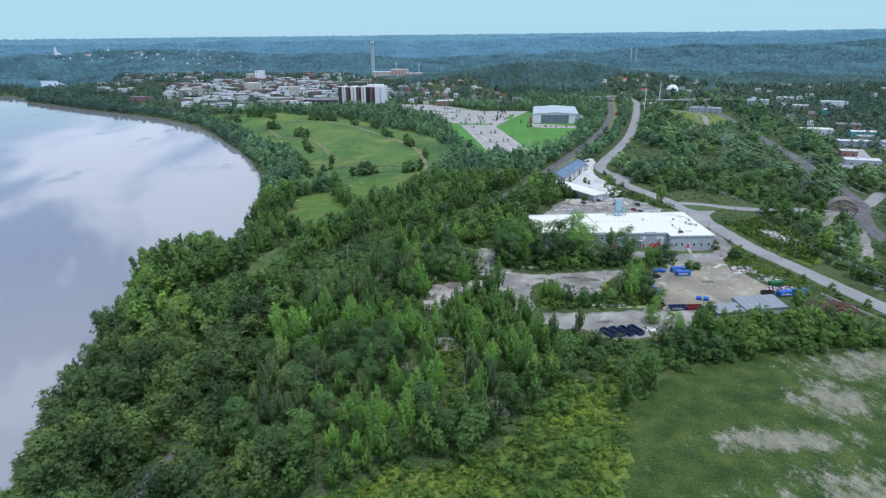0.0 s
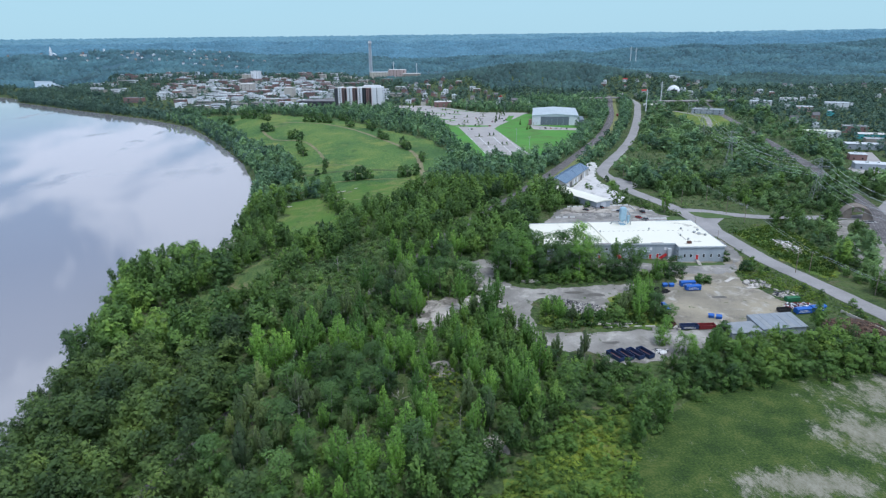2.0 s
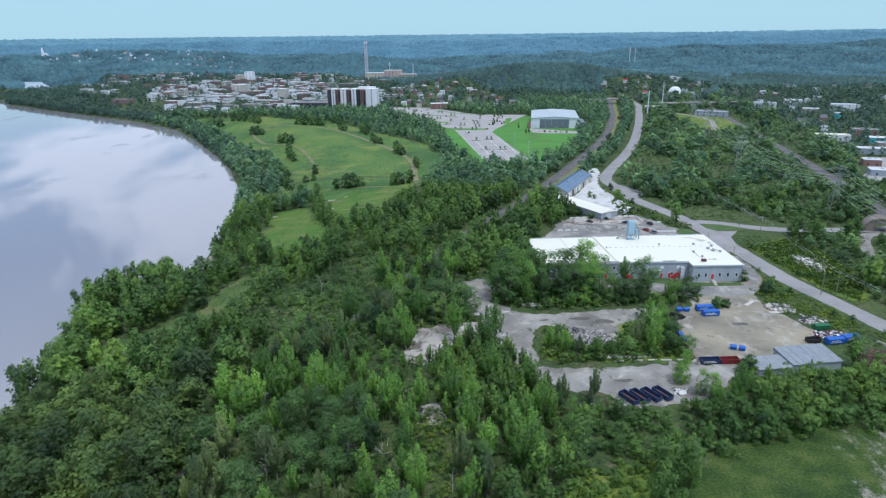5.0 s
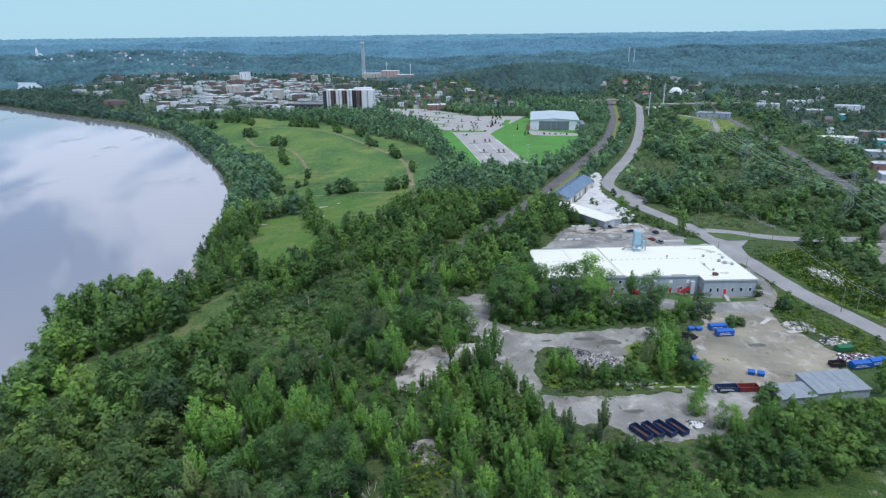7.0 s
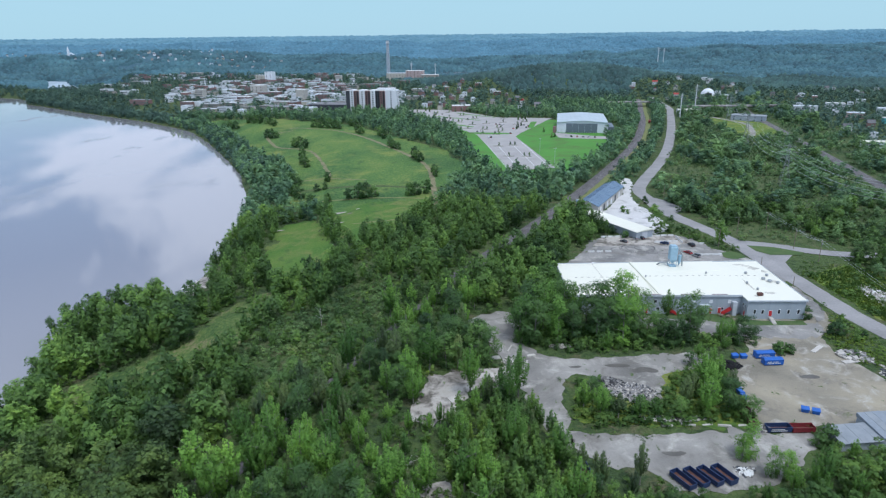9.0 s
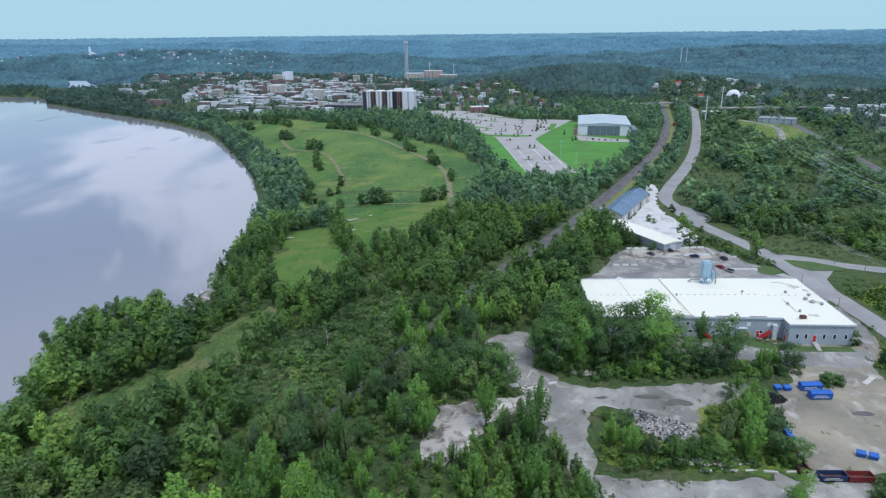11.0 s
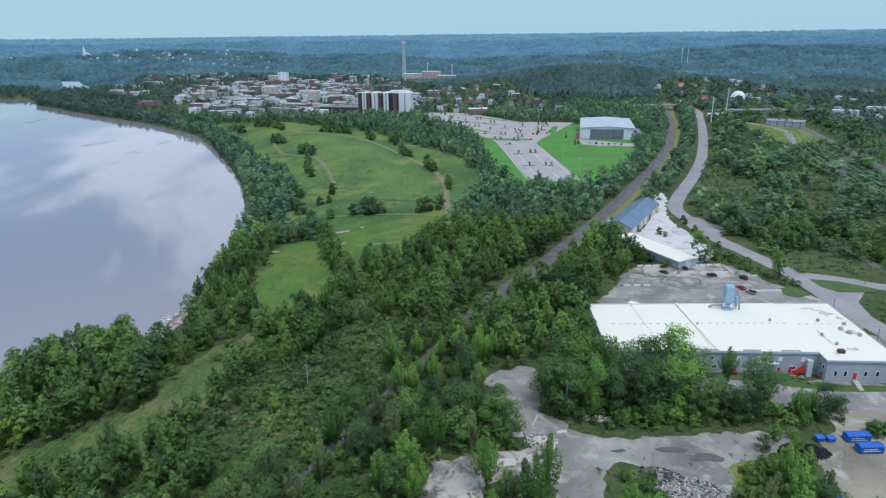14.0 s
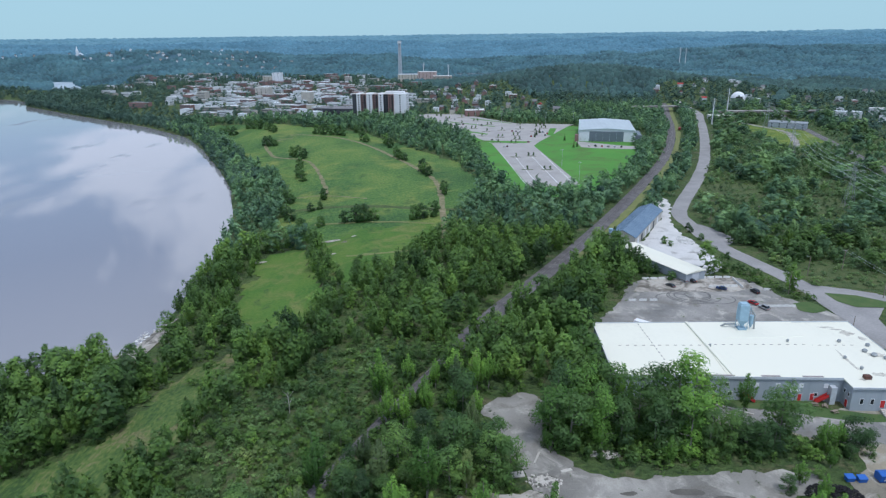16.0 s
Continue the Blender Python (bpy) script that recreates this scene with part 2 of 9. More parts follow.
M["white"] = plain("white", (0.74, 0.75, 0.76), 0.5, vary=0.06)
M["red"] = plain("red", (0.50, 0.04, 0.04), 0.5)
M["glass"] = plain("glass", (0.02, 0.025, 0.03), 0.12, spec=0.6)
M["glass_dull"] = plain("glass_dull", (0.12, 0.13, 0.14), 0.3, vary=0.4, scale=0.5, spec=0.5)
M["dark"] = plain("dark", (0.03, 0.03, 0.033), 0.7)
M["concrete"] = material("concrete", ((0.378, 0.353, 0.314), (0.493, 0.465, 0.418), (0.588, 0.556, 0.503)), 0.25, 12, 0.9)
M["brick"] = plain("brick", (0.25, 0.155, 0.14), 0.85, thing=0.2)
M["blue_bin"] = plain("blue_bin", (0.03, 0.12, 0.42), 0.45)
M["navy"] = plain("navy", (0.025, 0.045, 0.11), 0.5)
M["rust"] = material("rust", ((0.05, 0.032, 0.028), (0.10, 0.05, 0.04), (0.17, 0.085, 0.06)), 0.6, 8, 0.9)
M["steel"] = plain("steel", (0.42, 0.45, 0.47), 0.4, 0.7)
M["galva"] = plain("galva", (0.36, 0.38, 0.38), 0.5, 0.5)
M["pole_wood"] = plain("pole_wood", (0.26, 0.21, 0.17), 0.9)
M["rubber"] = plain("rubber", (0.018, 0.018, 0.02), 0.8)

M["pale_gravel"] = material("pale_gravel", ((0.347, 0.318, 0.275), (0.420, 0.389, 0.342), (0.483, 0.449, 0.399)), 0.1, 40, 0.95, blend=0.25)
# pale base colour stands in for the sky's reflection on the river arm
M["pale_sky_water"] = material("pale_sky_water", ((0.25, 0.32, 0.37), (0.33, 0.41, 0.46), (0.43, 0.50, 0.55)), 0.03, 12, 0.5, stretch=(1.0, 0.4, 1.0))
M["wet_gravel"] = material("wet_gravel", ((0.09, 0.085, 0.075), (0.12, 0.112, 0.098), (0.16, 0.15, 0.13)), 0.3, 10, 0.6)
M["steel_rail"] = plain("steel_rail", (0.30, 0.27, 0.25), 0.35, 0.8)
M["field"] = material("field", ((0.024, 0.050, 0.010), (0.037, 0.072, 0.013), (0.055, 0.094, 0.017), (0.086, 0.114, 0.027)), 0.14, 12, 0.95, bump=0.35, spread=(0.40, 0.60), blend=0.5)


def bare_areas(m, areas):
    """Lets grey gravel show through a ground cover inside soft ovals (x, y, rx, ry)."""
    nt = m.node_tree
    bsdf = nt.nodes["Principled BSDF"]
    green = bsdf.inputs["Base Color"].links[0].from_socket
    place = nt.nodes.new("ShaderNodeNewGeometry")
    total = None
    for x, y, rx, ry in areas:
        mp = nt.nodes.new("ShaderNodeMapping")
        mp.inputs["Location"].default_value, mp.inputs["Scale"].default_value = (-x / rx, -y / ry, 0), (1 / rx, 1 / ry, 0)
        nt.links.new(place.outputs["Position"], mp.inputs[0])
        far = nt.nodes.new("ShaderNodeVectorMath")
        far.operation = "LENGTH"
        nt.links.new(mp.outputs[0], far.inputs[0])
        soft = nt.nodes.new("ShaderNodeMapRange")
        soft.inputs[1].default_value, soft.inputs[2].default_value, soft.inputs[3].default_value, soft.inputs[4].default_value = 0.2, 1.35, 0.95, 0.0
        nt.links.new(far.outputs["Value"], soft.inputs[0])
        if total is None:
            total = soft.outputs[0]
        else:
            mx = nt.nodes.new("ShaderNodeMath")
            mx.operation = "MAXIMUM"
            nt.links.new(total, mx.inputs[0])
            nt.links.new(soft.outputs[0], mx.inputs[1])
            total = mx.outputs[0]
    streaks = nt.nodes.new("ShaderNodeMapping")
    streaks.inputs["Scale"].default_value, streaks.inputs["Rotation"].default_value = (1.0, 0.6, 1.0), (0, 0, 0.9)
    nt.links.new(place.outputs["Position"], streaks.inputs[0])
    worn = nt.nodes.new("ShaderNodeTexNoise")
    worn.inputs["Scale"].default_value, worn.inputs["Detail"].default_value, worn.inputs["Roughness"].default_value = 0.17, 13, 0.84
    nt.links.new(streaks.outputs[0], worn.inputs["Vector"])
    add = nt.nodes.new("ShaderNodeMath")
    add.operation = "ADD"
    spreadn = nt.nodes.new("ShaderNodeMapRange")
    spreadn.inputs[1].default_value, spreadn.inputs[2].default_value, spreadn.inputs[3].default_value, spreadn.inputs[4].default_value = 0.25, 0.75, -0.95, 0.95
    nt.links.new(worn.outputs[0], spreadn.inputs[0])
    nt.links.new(total, add.inputs[0])
    nt.links.new(spreadn.outputs[0], add.inputs[1])
    edge = nt.nodes.new("ShaderNodeMapRange")
    edge.inputs[1].default_value, edge.inputs[2].default_value = 0.34, 0.78
    nt.links.new(add.outputs[0], edge.inputs[0])
    tone = nt.nodes.new("ShaderNodeValToRGB")
    tone.color_ramp.elements[0].color, tone.color_ramp.elements[1].color = (0.10, 0.105, 0.05, 1), (0.29, 0.28, 0.22, 1)
    tone.color_ramp.elements[0].position, tone.color_ramp.elements[1].position = 0.35, 0.62
    nt.links.new(worn.outputs[0], tone.inputs[0])
    mixed = nt.nodes.new("ShaderNodeMix")
    mixed.data_type = "RGBA"
    nt.links.new(edge.outputs[0], mixed.inputs["Factor"])
    nt.links.new(green, mixed.inputs["A"])
    nt.links.new(tone.outputs[0], mixed.inputs["B"])
    nt.links.new(mixed.outputs["Result"], bsdf.inputs["Base Color"])


def overgrow(m, colours, scale, low, high, seed):
    """A second cover (weeds, dust, damp) in ragged patches over a ground."""
    nt = m.node_tree
    bsdf = nt.nodes["Principled BSDF"]
    under = bsdf.inputs["Base Color"].links[0].from_socket
    place = nt.nodes.new("ShaderNodeNewGeometry")
    mp = nt.nodes.new("ShaderNodeMapping")
    mp.inputs["Location"].default_value = (seed * 17.3, seed * 9.1, 0)
    nt.links.new(place.outputs["Position"], mp.inputs[0])
    where = nt.nodes.new("ShaderNodeTexNoise")
    where.inputs["Scale"].default_value, where.inputs["Detail"].default_value, where.inputs["Roughness"].default_value, where.inputs["Distortion"].default_value = scale, 9, 0.66, 0.5
    nt.links.new(mp.outputs[0], where.inputs["Vector"])
    mask = nt.nodes.new("ShaderNodeMapRange")
    mask.inputs[1].default_value, mask.inputs[2].default_value = low, high
    nt.links.new(where.outputs[0], mask.inputs[0])
    speck = nt.nodes.new("ShaderNodeTexNoise")
    speck.inputs["Scale"].default_value, speck.inputs["Detail"].default_value = scale * 18, 2
    nt.links.new(mp.outputs[0], speck.inputs["Vector"])
    tone = nt.nodes.new("ShaderNodeValToRGB")
    tone.color_ramp.elements[0].position, tone.color_ramp.elements[1].position = 0.35, 0.65
    tone.color_ramp.elements[0].color, tone.color_ramp.elements[1].color = (*colours[0], 1), (*colours[1], 1)
    nt.links.new(speck.outputs[0], tone.inputs[0])
    both = nt.nodes.new("ShaderNodeMix")
    both.data_type = "RGBA"
    nt.links.new(mask.outputs[0], both.inputs["Factor"])
    nt.links.new(under, both.inputs["A"])
    nt.links.new(tone.outputs[0], both.inputs["B"])
    nt.links.new(both.outputs["Result"], bsdf.inputs["Base Color"])


WEEDS, DUST, DAMP = ((0.06, 0.10, 0.035), (0.12, 0.15, 0.06)), ((0.40, 0.38, 0.335), (0.50, 0.48, 0.43)), ((0.13, 0.12, 0.10), (0.19, 0.175, 0.15))
for ground_name, seed in (("gravel", 1), ("sandlot", 2), ("pale_gravel", 3), ("asphalt_dark", 4)):
    overgrow(M[ground_name], DAMP, 0.11, 0.52, 0.70, seed)
    overgrow(M[ground_name], DUST, 0.13, 0.52, 0.70, seed + 5)
    overgrow(M[ground_name], WEEDS, 0.21, 0.63, 0.68, seed + 9)
overgrow(M["meadow"], ((0.140, 0.196, 0.042), (0.205, 0.232, 0.062)), 0.022, 0.52, 0.66, 3)
overgrow(M["ground"], ((0.10, 0.105, 0.05), (0.15, 0.14, 0.075)), 0.13, 0.53, 0.66, 23)
overgrow(M["ground"], ((0.022, 0.045, 0.018), (0.045, 0.075, 0.026)), 0.30, 0.54, 0.64, 27)
overgrow(M["lawn"], ((0.075, 0.17, 0.035), (0.10, 0.185, 0.045)), 0.05, 0.48, 0.62, 29)
overgrow(M["grass_bright"], ((0.13, 0.17, 0.04), (0.17, 0.185, 0.06)), 0.06, 0.50, 0.64, 31)
overgrow(M["grass_bright"], ((0.04, 0.085, 0.024), (0.06, 0.11, 0.03)), 0.11, 0.56, 0.68, 33)
overgrow(M["strip"], ((0.13, 0.12, 0.06), (0.22, 0.20, 0.10)), 0.10, 0.54, 0.66, 21)
overgrow(M["whitegravel"], ((0.26, 0.25, 0.23), (0.36, 0.35, 0.33)), 0.10, 0.56, 0.68, 6)
overgrow(M["pale_gravel"], ((0.10, 0.09, 0.075), (0.17, 0.155, 0.13)), 0.14, 0.47, 0.60, 17)
overgrow(M["meadow"], ((0.035, 0.08, 0.022), (0.06, 0.115, 0.03)), 0.045, 0.58, 0.68, 8)
bare_areas(M["field"], [(152, 186, 38, 13), (92, 146, 22, 7), (118, 165, 14, 12), (118, 118, 46, 18), (178, 150, 38, 26)])
M["golden"] = material("golden", ((0.045, 0.090, 0.024), (0.085, 0.150, 0.030), (0.170, 0.210, 0.030), (0.23, 0.22, 0.18)), 0.05, 16, 0.95, bump=0.3)

M["siding_ribbed"] = material("siding_ribbed", ((0.30, 0.34, 0.375), (0.36, 0.40, 0.435), (0.40, 0.44, 0.47)), 0.25, 12, 0.55, stretch=(3, 3, 0.15))
M["siding_light"] = plain("siding_light", (0.52, 0.55, 0.58), 0.5)
M["siding_dark"] = plain("siding_dark", (0.06, 0.065, 0.075), 0.6)
M["siding_white"] = plain("siding_white", (0.68, 0.71, 0.74), 0.5)
M["siding_slate"] = plain("siding_slate", (0.15, 0.18, 0.21), 0.5)
M["roof_grey"] = material("roof_grey", ((0.50, 0.54, 0.57), (0.58, 0.62, 0.65), (0.64, 0.68, 0.70)), 0.1, 10, 0.5, stretch=(0.2, 2, 1))
M["roof_arena"] = material("roof_arena", ((0.36, 0.42, 0.44), (0.43, 0.49, 0.51), (0.50, 0.56, 0.58)), 0.25, 10, 0.5, stretch=(2.4, 0.15, 1))
M["roof_metal"] = material("roof_metal", ((0.204, 0.228, 0.246), (0.252, 0.276, 0.294), (0.300, 0.318, 0.330)), 0.4, 10, 0.5)
M["galva_dull"] = plain("galva_dull", (0.24, 0.27, 0.30), 0.6)
M["roof_grey_dull"] = material("roof_grey_dull", ((0.195, 0.217, 0.240), (0.247, 0.277, 0.300), (0.300, 0.323, 0.345)), 0.4, 10, 0.6)
M["roof_dirt"] = material("roof_dirt", ((0.34, 0.32, 0.27), (0.50, 0.48, 0.41), (0.66, 0.64, 0.55)), 0.5, 8, 0.8, spread=(0.38, 0.62))
M["asphalt_mark"] = plain("asphalt_mark", (0.13, 0.128, 0.122), 0.9, vary=0.3)
M["roof_town"] = plain("roof_town", (0.40, 0.42, 0.43), 0.8, thing=0.45)
M["roof_tar"] = plain("roof_tar", (0.16, 0.16, 0.165), 0.9, thing=0.4)
M["pale_blue"] = plain("pale_blue", (0.30, 0.44, 0.53), 0.5)
M["rust_light"] = plain("rust_light", (0.30, 0.27, 0.26), 0.8)
M["white_grey"] = plain("white_grey", (0.62, 0.62, 0.60), 0.8)
M["red_dark"] = plain("red_dark", (0.20, 0.03, 0.035), 0.6)
M["green_paint"] = plain("green_paint", (0.03, 0.14, 0.06), 0.6)
M["brush_brown"] = plain("brush_brown", (0.13, 0.085, 0.06), 0.95, vary=0.4)
M["brush_dark"] = plain("brush_dark", (0.07, 0.05, 0.04), 0.95, vary=0.4)
M["asphalt_black"] = plain("asphalt_black", (0.06, 0.06, 0.062), 0.95, vary=0.3)
M["lawn_dull"] = material("lawn_dull", ((0.05, 0.092, 0.032), (0.072, 0.122, 0.038), (0.115, 0.135, 0.058)), 0.2, 12, 0.95)
M["rank_grass"] = material("rank_grass", ((0.045, 0.075, 0.028), (0.075, 0.105, 0.036), (0.115, 0.125, 0.052)), 0.15, 10, 0.95, bump=0.3)
M["dry_grass"] = material("dry_grass", ((0.11, 0.16, 0.05), (0.17, 0.19, 0.07), (0.23, 0.22, 0.10)), 0.2, 10, 0.95, bump=0.2)
M["path_dirt"] = material("path_dirt", ((0.12, 0.15, 0.06), (0.20, 0.18, 0.10), (0.28, 0.23, 0.15)), 0.2, 10, 0.95, spread=(0.38, 0.64))
M["line_worn"] = plain("line_worn", (0.50, 0.50, 0.50), 0.8)
M["hut_tin"] = material("hut_tin", ((0.14, 0.12, 0.10), (0.22, 0.19, 0.16), (0.28, 0.25, 0.21)), 0.4, 10, 0.8)
M["orange"] = plain("orange", (0.65, 0.16, 0.03), 0.5)
M["car_silver"] = plain("car_silver", (0.45, 0.46, 0.47), 0.25, 0.5, vary=0.04)
M["car_black"] = plain("car_black", (0.015, 0.015, 0.017), 0.2, spec=0.6)
M["car_grey"] = plain("car_grey", (0.09, 0.095, 0.10), 0.25, 0.3)
M["car_red"] = plain("car_red", (0.35, 0.02, 0.02), 0.25)
M["teal"] = plain("teal", (0.10, 0.40, 0.42), 0.6)
M["house_cream"] = plain("house_cream", (0.44, 0.41, 0.35), 0.7, thing=0.3)
M["house_white"] = plain("house_white", (0.680, 0.700, 0.720), 0.6, thing=0.12)
M["roof_red"] = plain("roof_red", (0.34, 0.07, 0.06), 0.8)
# far ground, ring by ring paler and bluer: haze put into the base colour
M["far_woods_hazy"] = material("far_woods_hazy", ((0.034, 0.076, 0.106), (0.052, 0.112, 0.144), (0.078, 0.152, 0.174)), 0.02, 7, 0.95, spread=(0.38, 0.62), blend=0.45)
M["far_ridge_hazy"] = material("far_ridge_hazy", ((0.070, 0.162, 0.222), (0.090, 0.198, 0.266), (0.118, 0.240, 0.308)), 0.012, 10, 0.95, blend=0.45, spread=(0.38, 0.62))
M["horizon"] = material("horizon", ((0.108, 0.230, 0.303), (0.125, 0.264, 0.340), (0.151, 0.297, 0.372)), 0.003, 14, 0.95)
# hill and horizon woods: aerial haze is put into the leaf colours
M["leaf_hill_hazy"] = material("leaf_hill_hazy", ((0.038, 0.088, 0.112), (0.056, 0.124, 0.146), (0.084, 0.168, 0.178)), 0.010, 9, 0.9, island=0.10, tone=0.42)
M["leaf_distant_hazy"] = material("leaf_distant_hazy", ((0.068, 0.160, 0.220), (0.088, 0.195, 0.262), (0.114, 0.236, 0.302)), 0.008, 10, 0.9, island=0.06, tone=0.20)
M["leaf_horizon_hazy"] = material("leaf_horizon_hazy", ((0.095, 0.205, 0.262), (0.118, 0.240, 0.300), (0.146, 0.276, 0.332)), 0.006, 10, 0.9, island=0.05, tone=0.10)
M["leaf_knoll_hazy"] = material("leaf_knoll_hazy", ((0.028, 0.060, 0.060), (0.042, 0.086, 0.080), (0.066, 0.120, 0.098)), 0.012, 9, 0.9, island=0.10, tone=0.46)
M["house_pink"] = plain("house_pink", (0.46, 0.36, 0.33), 0.7)


# ---- building blocks ----
def mesh_object(name, verts, faces, mat, parent=None, label="", smooth=False):
    me = bpy.data.meshes.new(name)
    me.from_pydata([tuple(v) for v in verts], [], [tuple(f) for f in faces])
    me.materials.append(M[mat])
    if smooth:
        me.polygons.foreach_set("use_smooth", [True] * len(me.polygons))
    ob = new(name, me)
    ob.parent = parent
    if label:
        tagged(ob, label)
    return ob


def big_mesh(name, co, faces, mat, smooth=False, normals=None, tone=None):
    """Many alike faces at once from arrays. normals: the soft outward direction of a crown at each corner; tone: one tint a tree."""
    me = bpy.data.meshes.new(name)
    n, k = faces.shape
    me.vertices.add(len(co))
    me.vertices.foreach_set("co", np.ascontiguousarray(co, np.float32).ravel())
    me.loops.add(n * k)
    me.loops.foreach_set("vertex_index", np.ascontiguousarray(faces, np.int32).ravel())
    me.polygons.add(n)
    me.polygons.foreach_set("loop_start", np.arange(0, n * k, k, dtype=np.int32))
    if smooth:
        me.polygons.foreach_set("use_smooth", np.ones(n, dtype=bool))
    me.update(calc_edges=True)
    if normals is not None:
        me.attributes.new("custom_normal", "FLOAT_VECTOR", "POINT").data.foreach_set("vector", np.ascontiguousarray(normals, np.float32).ravel())
    if tone is not None:
        me.attributes.new("tone", "FLOAT", "POINT").data.foreach_set("value", np.ascontiguousarray(tone, np.float32))
    me.materials.append(M[mat])
    return me


class Build:
    """Collects solids for one mesh."""

    def __init__(self):
        self.v, self.f = [], []

    def add(self, verts, faces):
        k = len(self.v)
        self.v += [tuple(v) for v in verts]
        self.f += [tuple(i + k for i in f) for f in faces]
        return self

    def box(self, x0, y0, z0, x1, y1, z1, c=0.0):
        """A box; c chamfers its upright and top edges."""
        if c:
            r = [(x0, y0, x1, y1, z0, c), (x0, y0, x1, y1, z1 - c, c), (x0 + c, y0 + c, x1 - c, y1 - c, z1, c)]
            vs = []
            for a0, b0, a1, b1, z, k in r:
                vs += [(a0 + k, b0, z), (a1 - k, b0, z), (a1, b0 + k, z), (a1, b1 - k, z), (a1 - k, b1, z), (a0 + k, b1, z), (a0, b1 - k, z), (a0, b0 + k, z)]
            fs = [tuple(range(7, -1, -1)), tuple(range(16, 24))]
            for lev in (0, 8):
                fs += [(lev + i, lev + (i + 1) % 8, lev + 8 + (i + 1) % 8, lev + 8 + i) for i in range(8)]
            return self.add(vs, fs)
        return self.add([(x0, y0, z0), (x1, y0, z0), (x1, y1, z0), (x0, y1, z0), (x0, y0, z1), (x1, y0, z1), (x1, y1, z1), (x0, y1, z1)],
                        [(0, 3, 2, 1), (4, 5, 6, 7), (0, 1, 5, 4), (1, 2, 6, 5), (2, 3, 7, 6), (3, 0, 4, 7)])

    def prism(self, poly, z0, z1):
        n = len(poly)
        return self.add([(x, y, z0) for x, y in poly] + [(x, y, z1) for x, y in poly],
                        [tuple(range(n - 1, -1, -1)), tuple(range(n, 2 * n))] + [(i, (i + 1) % n, n + (i + 1) % n, n + i) for i in range(n)])

    def tube(self, a, b, r0, r1=None, n=8):
        a, b = Vector(a), Vector(b)
        r1 = r0 if r1 is None else r1
        q = (b - a).to_track_quat("Z", "Y")
        ring = [q @ Vector((math.cos(6.28319 * i / n), math.sin(6.28319 * i / n), 0)) for i in range(n)]
        return self.add([a + p * r0 for p in ring] + [b + p * r1 for p in ring],
                        [tuple(range(n - 1, -1, -1)), tuple(range(n, 2 * n))] + [(i, (i + 1) % n, n + (i + 1) % n, n + i) for i in range(n)])

    def out(self, name, mat, parent=None, label="", smooth=False):
        return mesh_object(name, self.v, self.f, mat, parent, label, smooth)


def thing(name, label, category, m=None, group="", kind=""):
    e = new(name)
    if m is not None:
        e.matrix_world = m
    return tagged(e, label, category, group, kind)


# ---- land ----
SHORE = [(-40, -400), (-62, -60), (-98, 60), (-119, 135), (-128, 168), (-137, 198), (-142, 224), (-147, 258), (-157, 287), (-168, 325), (-150, 348), (-131, 362), (-130, 389), (-134, 415),
         (-138, 452), (-149, 505), (-163, 560), (-196, 646), (-239, 730), (-301, 841), (-361, 937), (-469, 1043), (-636, 1169), (-870, 1356)]
RIVER = SHORE + [(-905, 1420), (-985, 1492), (-1150, 1530), (-1700, 1500), (-2800, 1300), (-2800, -400)]
POND = [(-1300, 2075), (-1225, 2085), (-1120, 1935), (-1030, 1812), (-926, 1779), (-880, 1715), (-952, 1660), (-1046, 1690), (-1150, 1880)]
LAKE = [(-80, 2100), (70, 2040), (110, 2200), (100, 2350), (-40, 2390), (-90, 2300)]
LEVEL = -14.0


def inside(poly, x, y):
    x, y = np.asarray(x, float), np.asarray(y, float)
    hit = np.zeros(np.broadcast(x, y).shape, bool)
    n = len(poly)
    for i in range(n):
        (x0, y0), (x1, y1) = poly[i], poly[(i + 1) % n]
        if y0 == y1:
            continue
        hit ^= ((y0 > y) != (y1 > y)) & (x < (x1 - x0) * (y - y0) / (y1 - y0) + x0)
    return hit


def line_distance(pts, x, y, closed=False):
    x, y = np.asarray(x, float), np.asarray(y, float)
    best = np.full(np.broadcast(x, y).shape, 1e9)
    pairs = list(zip(pts, pts[1:] + (pts[:1] if closed else [])))
    for (x0, y0), (x1, y1) in pairs[:len(pts) if closed else len(pts) - 1]:
        dx, dy = x1 - x0, y1 - y0
        k = np.clip(((x - x0) * dx + (y - y0) * dy) / (dx * dx + dy * dy), 0, 1)
        best = np.minimum(best, np.hypot(x - x0 - k * dx, y - y0 - k * dy))
    return best


def smooth_step(a, b, v):
    k = np.clip((v - a) / (b - a), 0, 1)
    return k * k * (3 - 2 * k)


def waves(x, y, s, seed=0):
    """Cheap smooth land noise, about -1 to 1."""
    r = np.random.RandomState(seed)
    out = 0
    for i in range(7):
        a, p, k = r.uniform(0, 6.283), r.uniform(0, 6.283), r.uniform(0.6, 1.9)
        out = out + np.sin((x * np.cos(a) + y * np.sin(a)) * k * 6.283 / s + p)
    return out / 3.2


BUMPS = [(235, 1480, 42, 240, 190), (1500, 2250, 44, 620, 520), (800, 2500, 30, 450, 420), (-1250, 2600, 46, 800, 350), (2300, 2500, 40, 700, 700)]


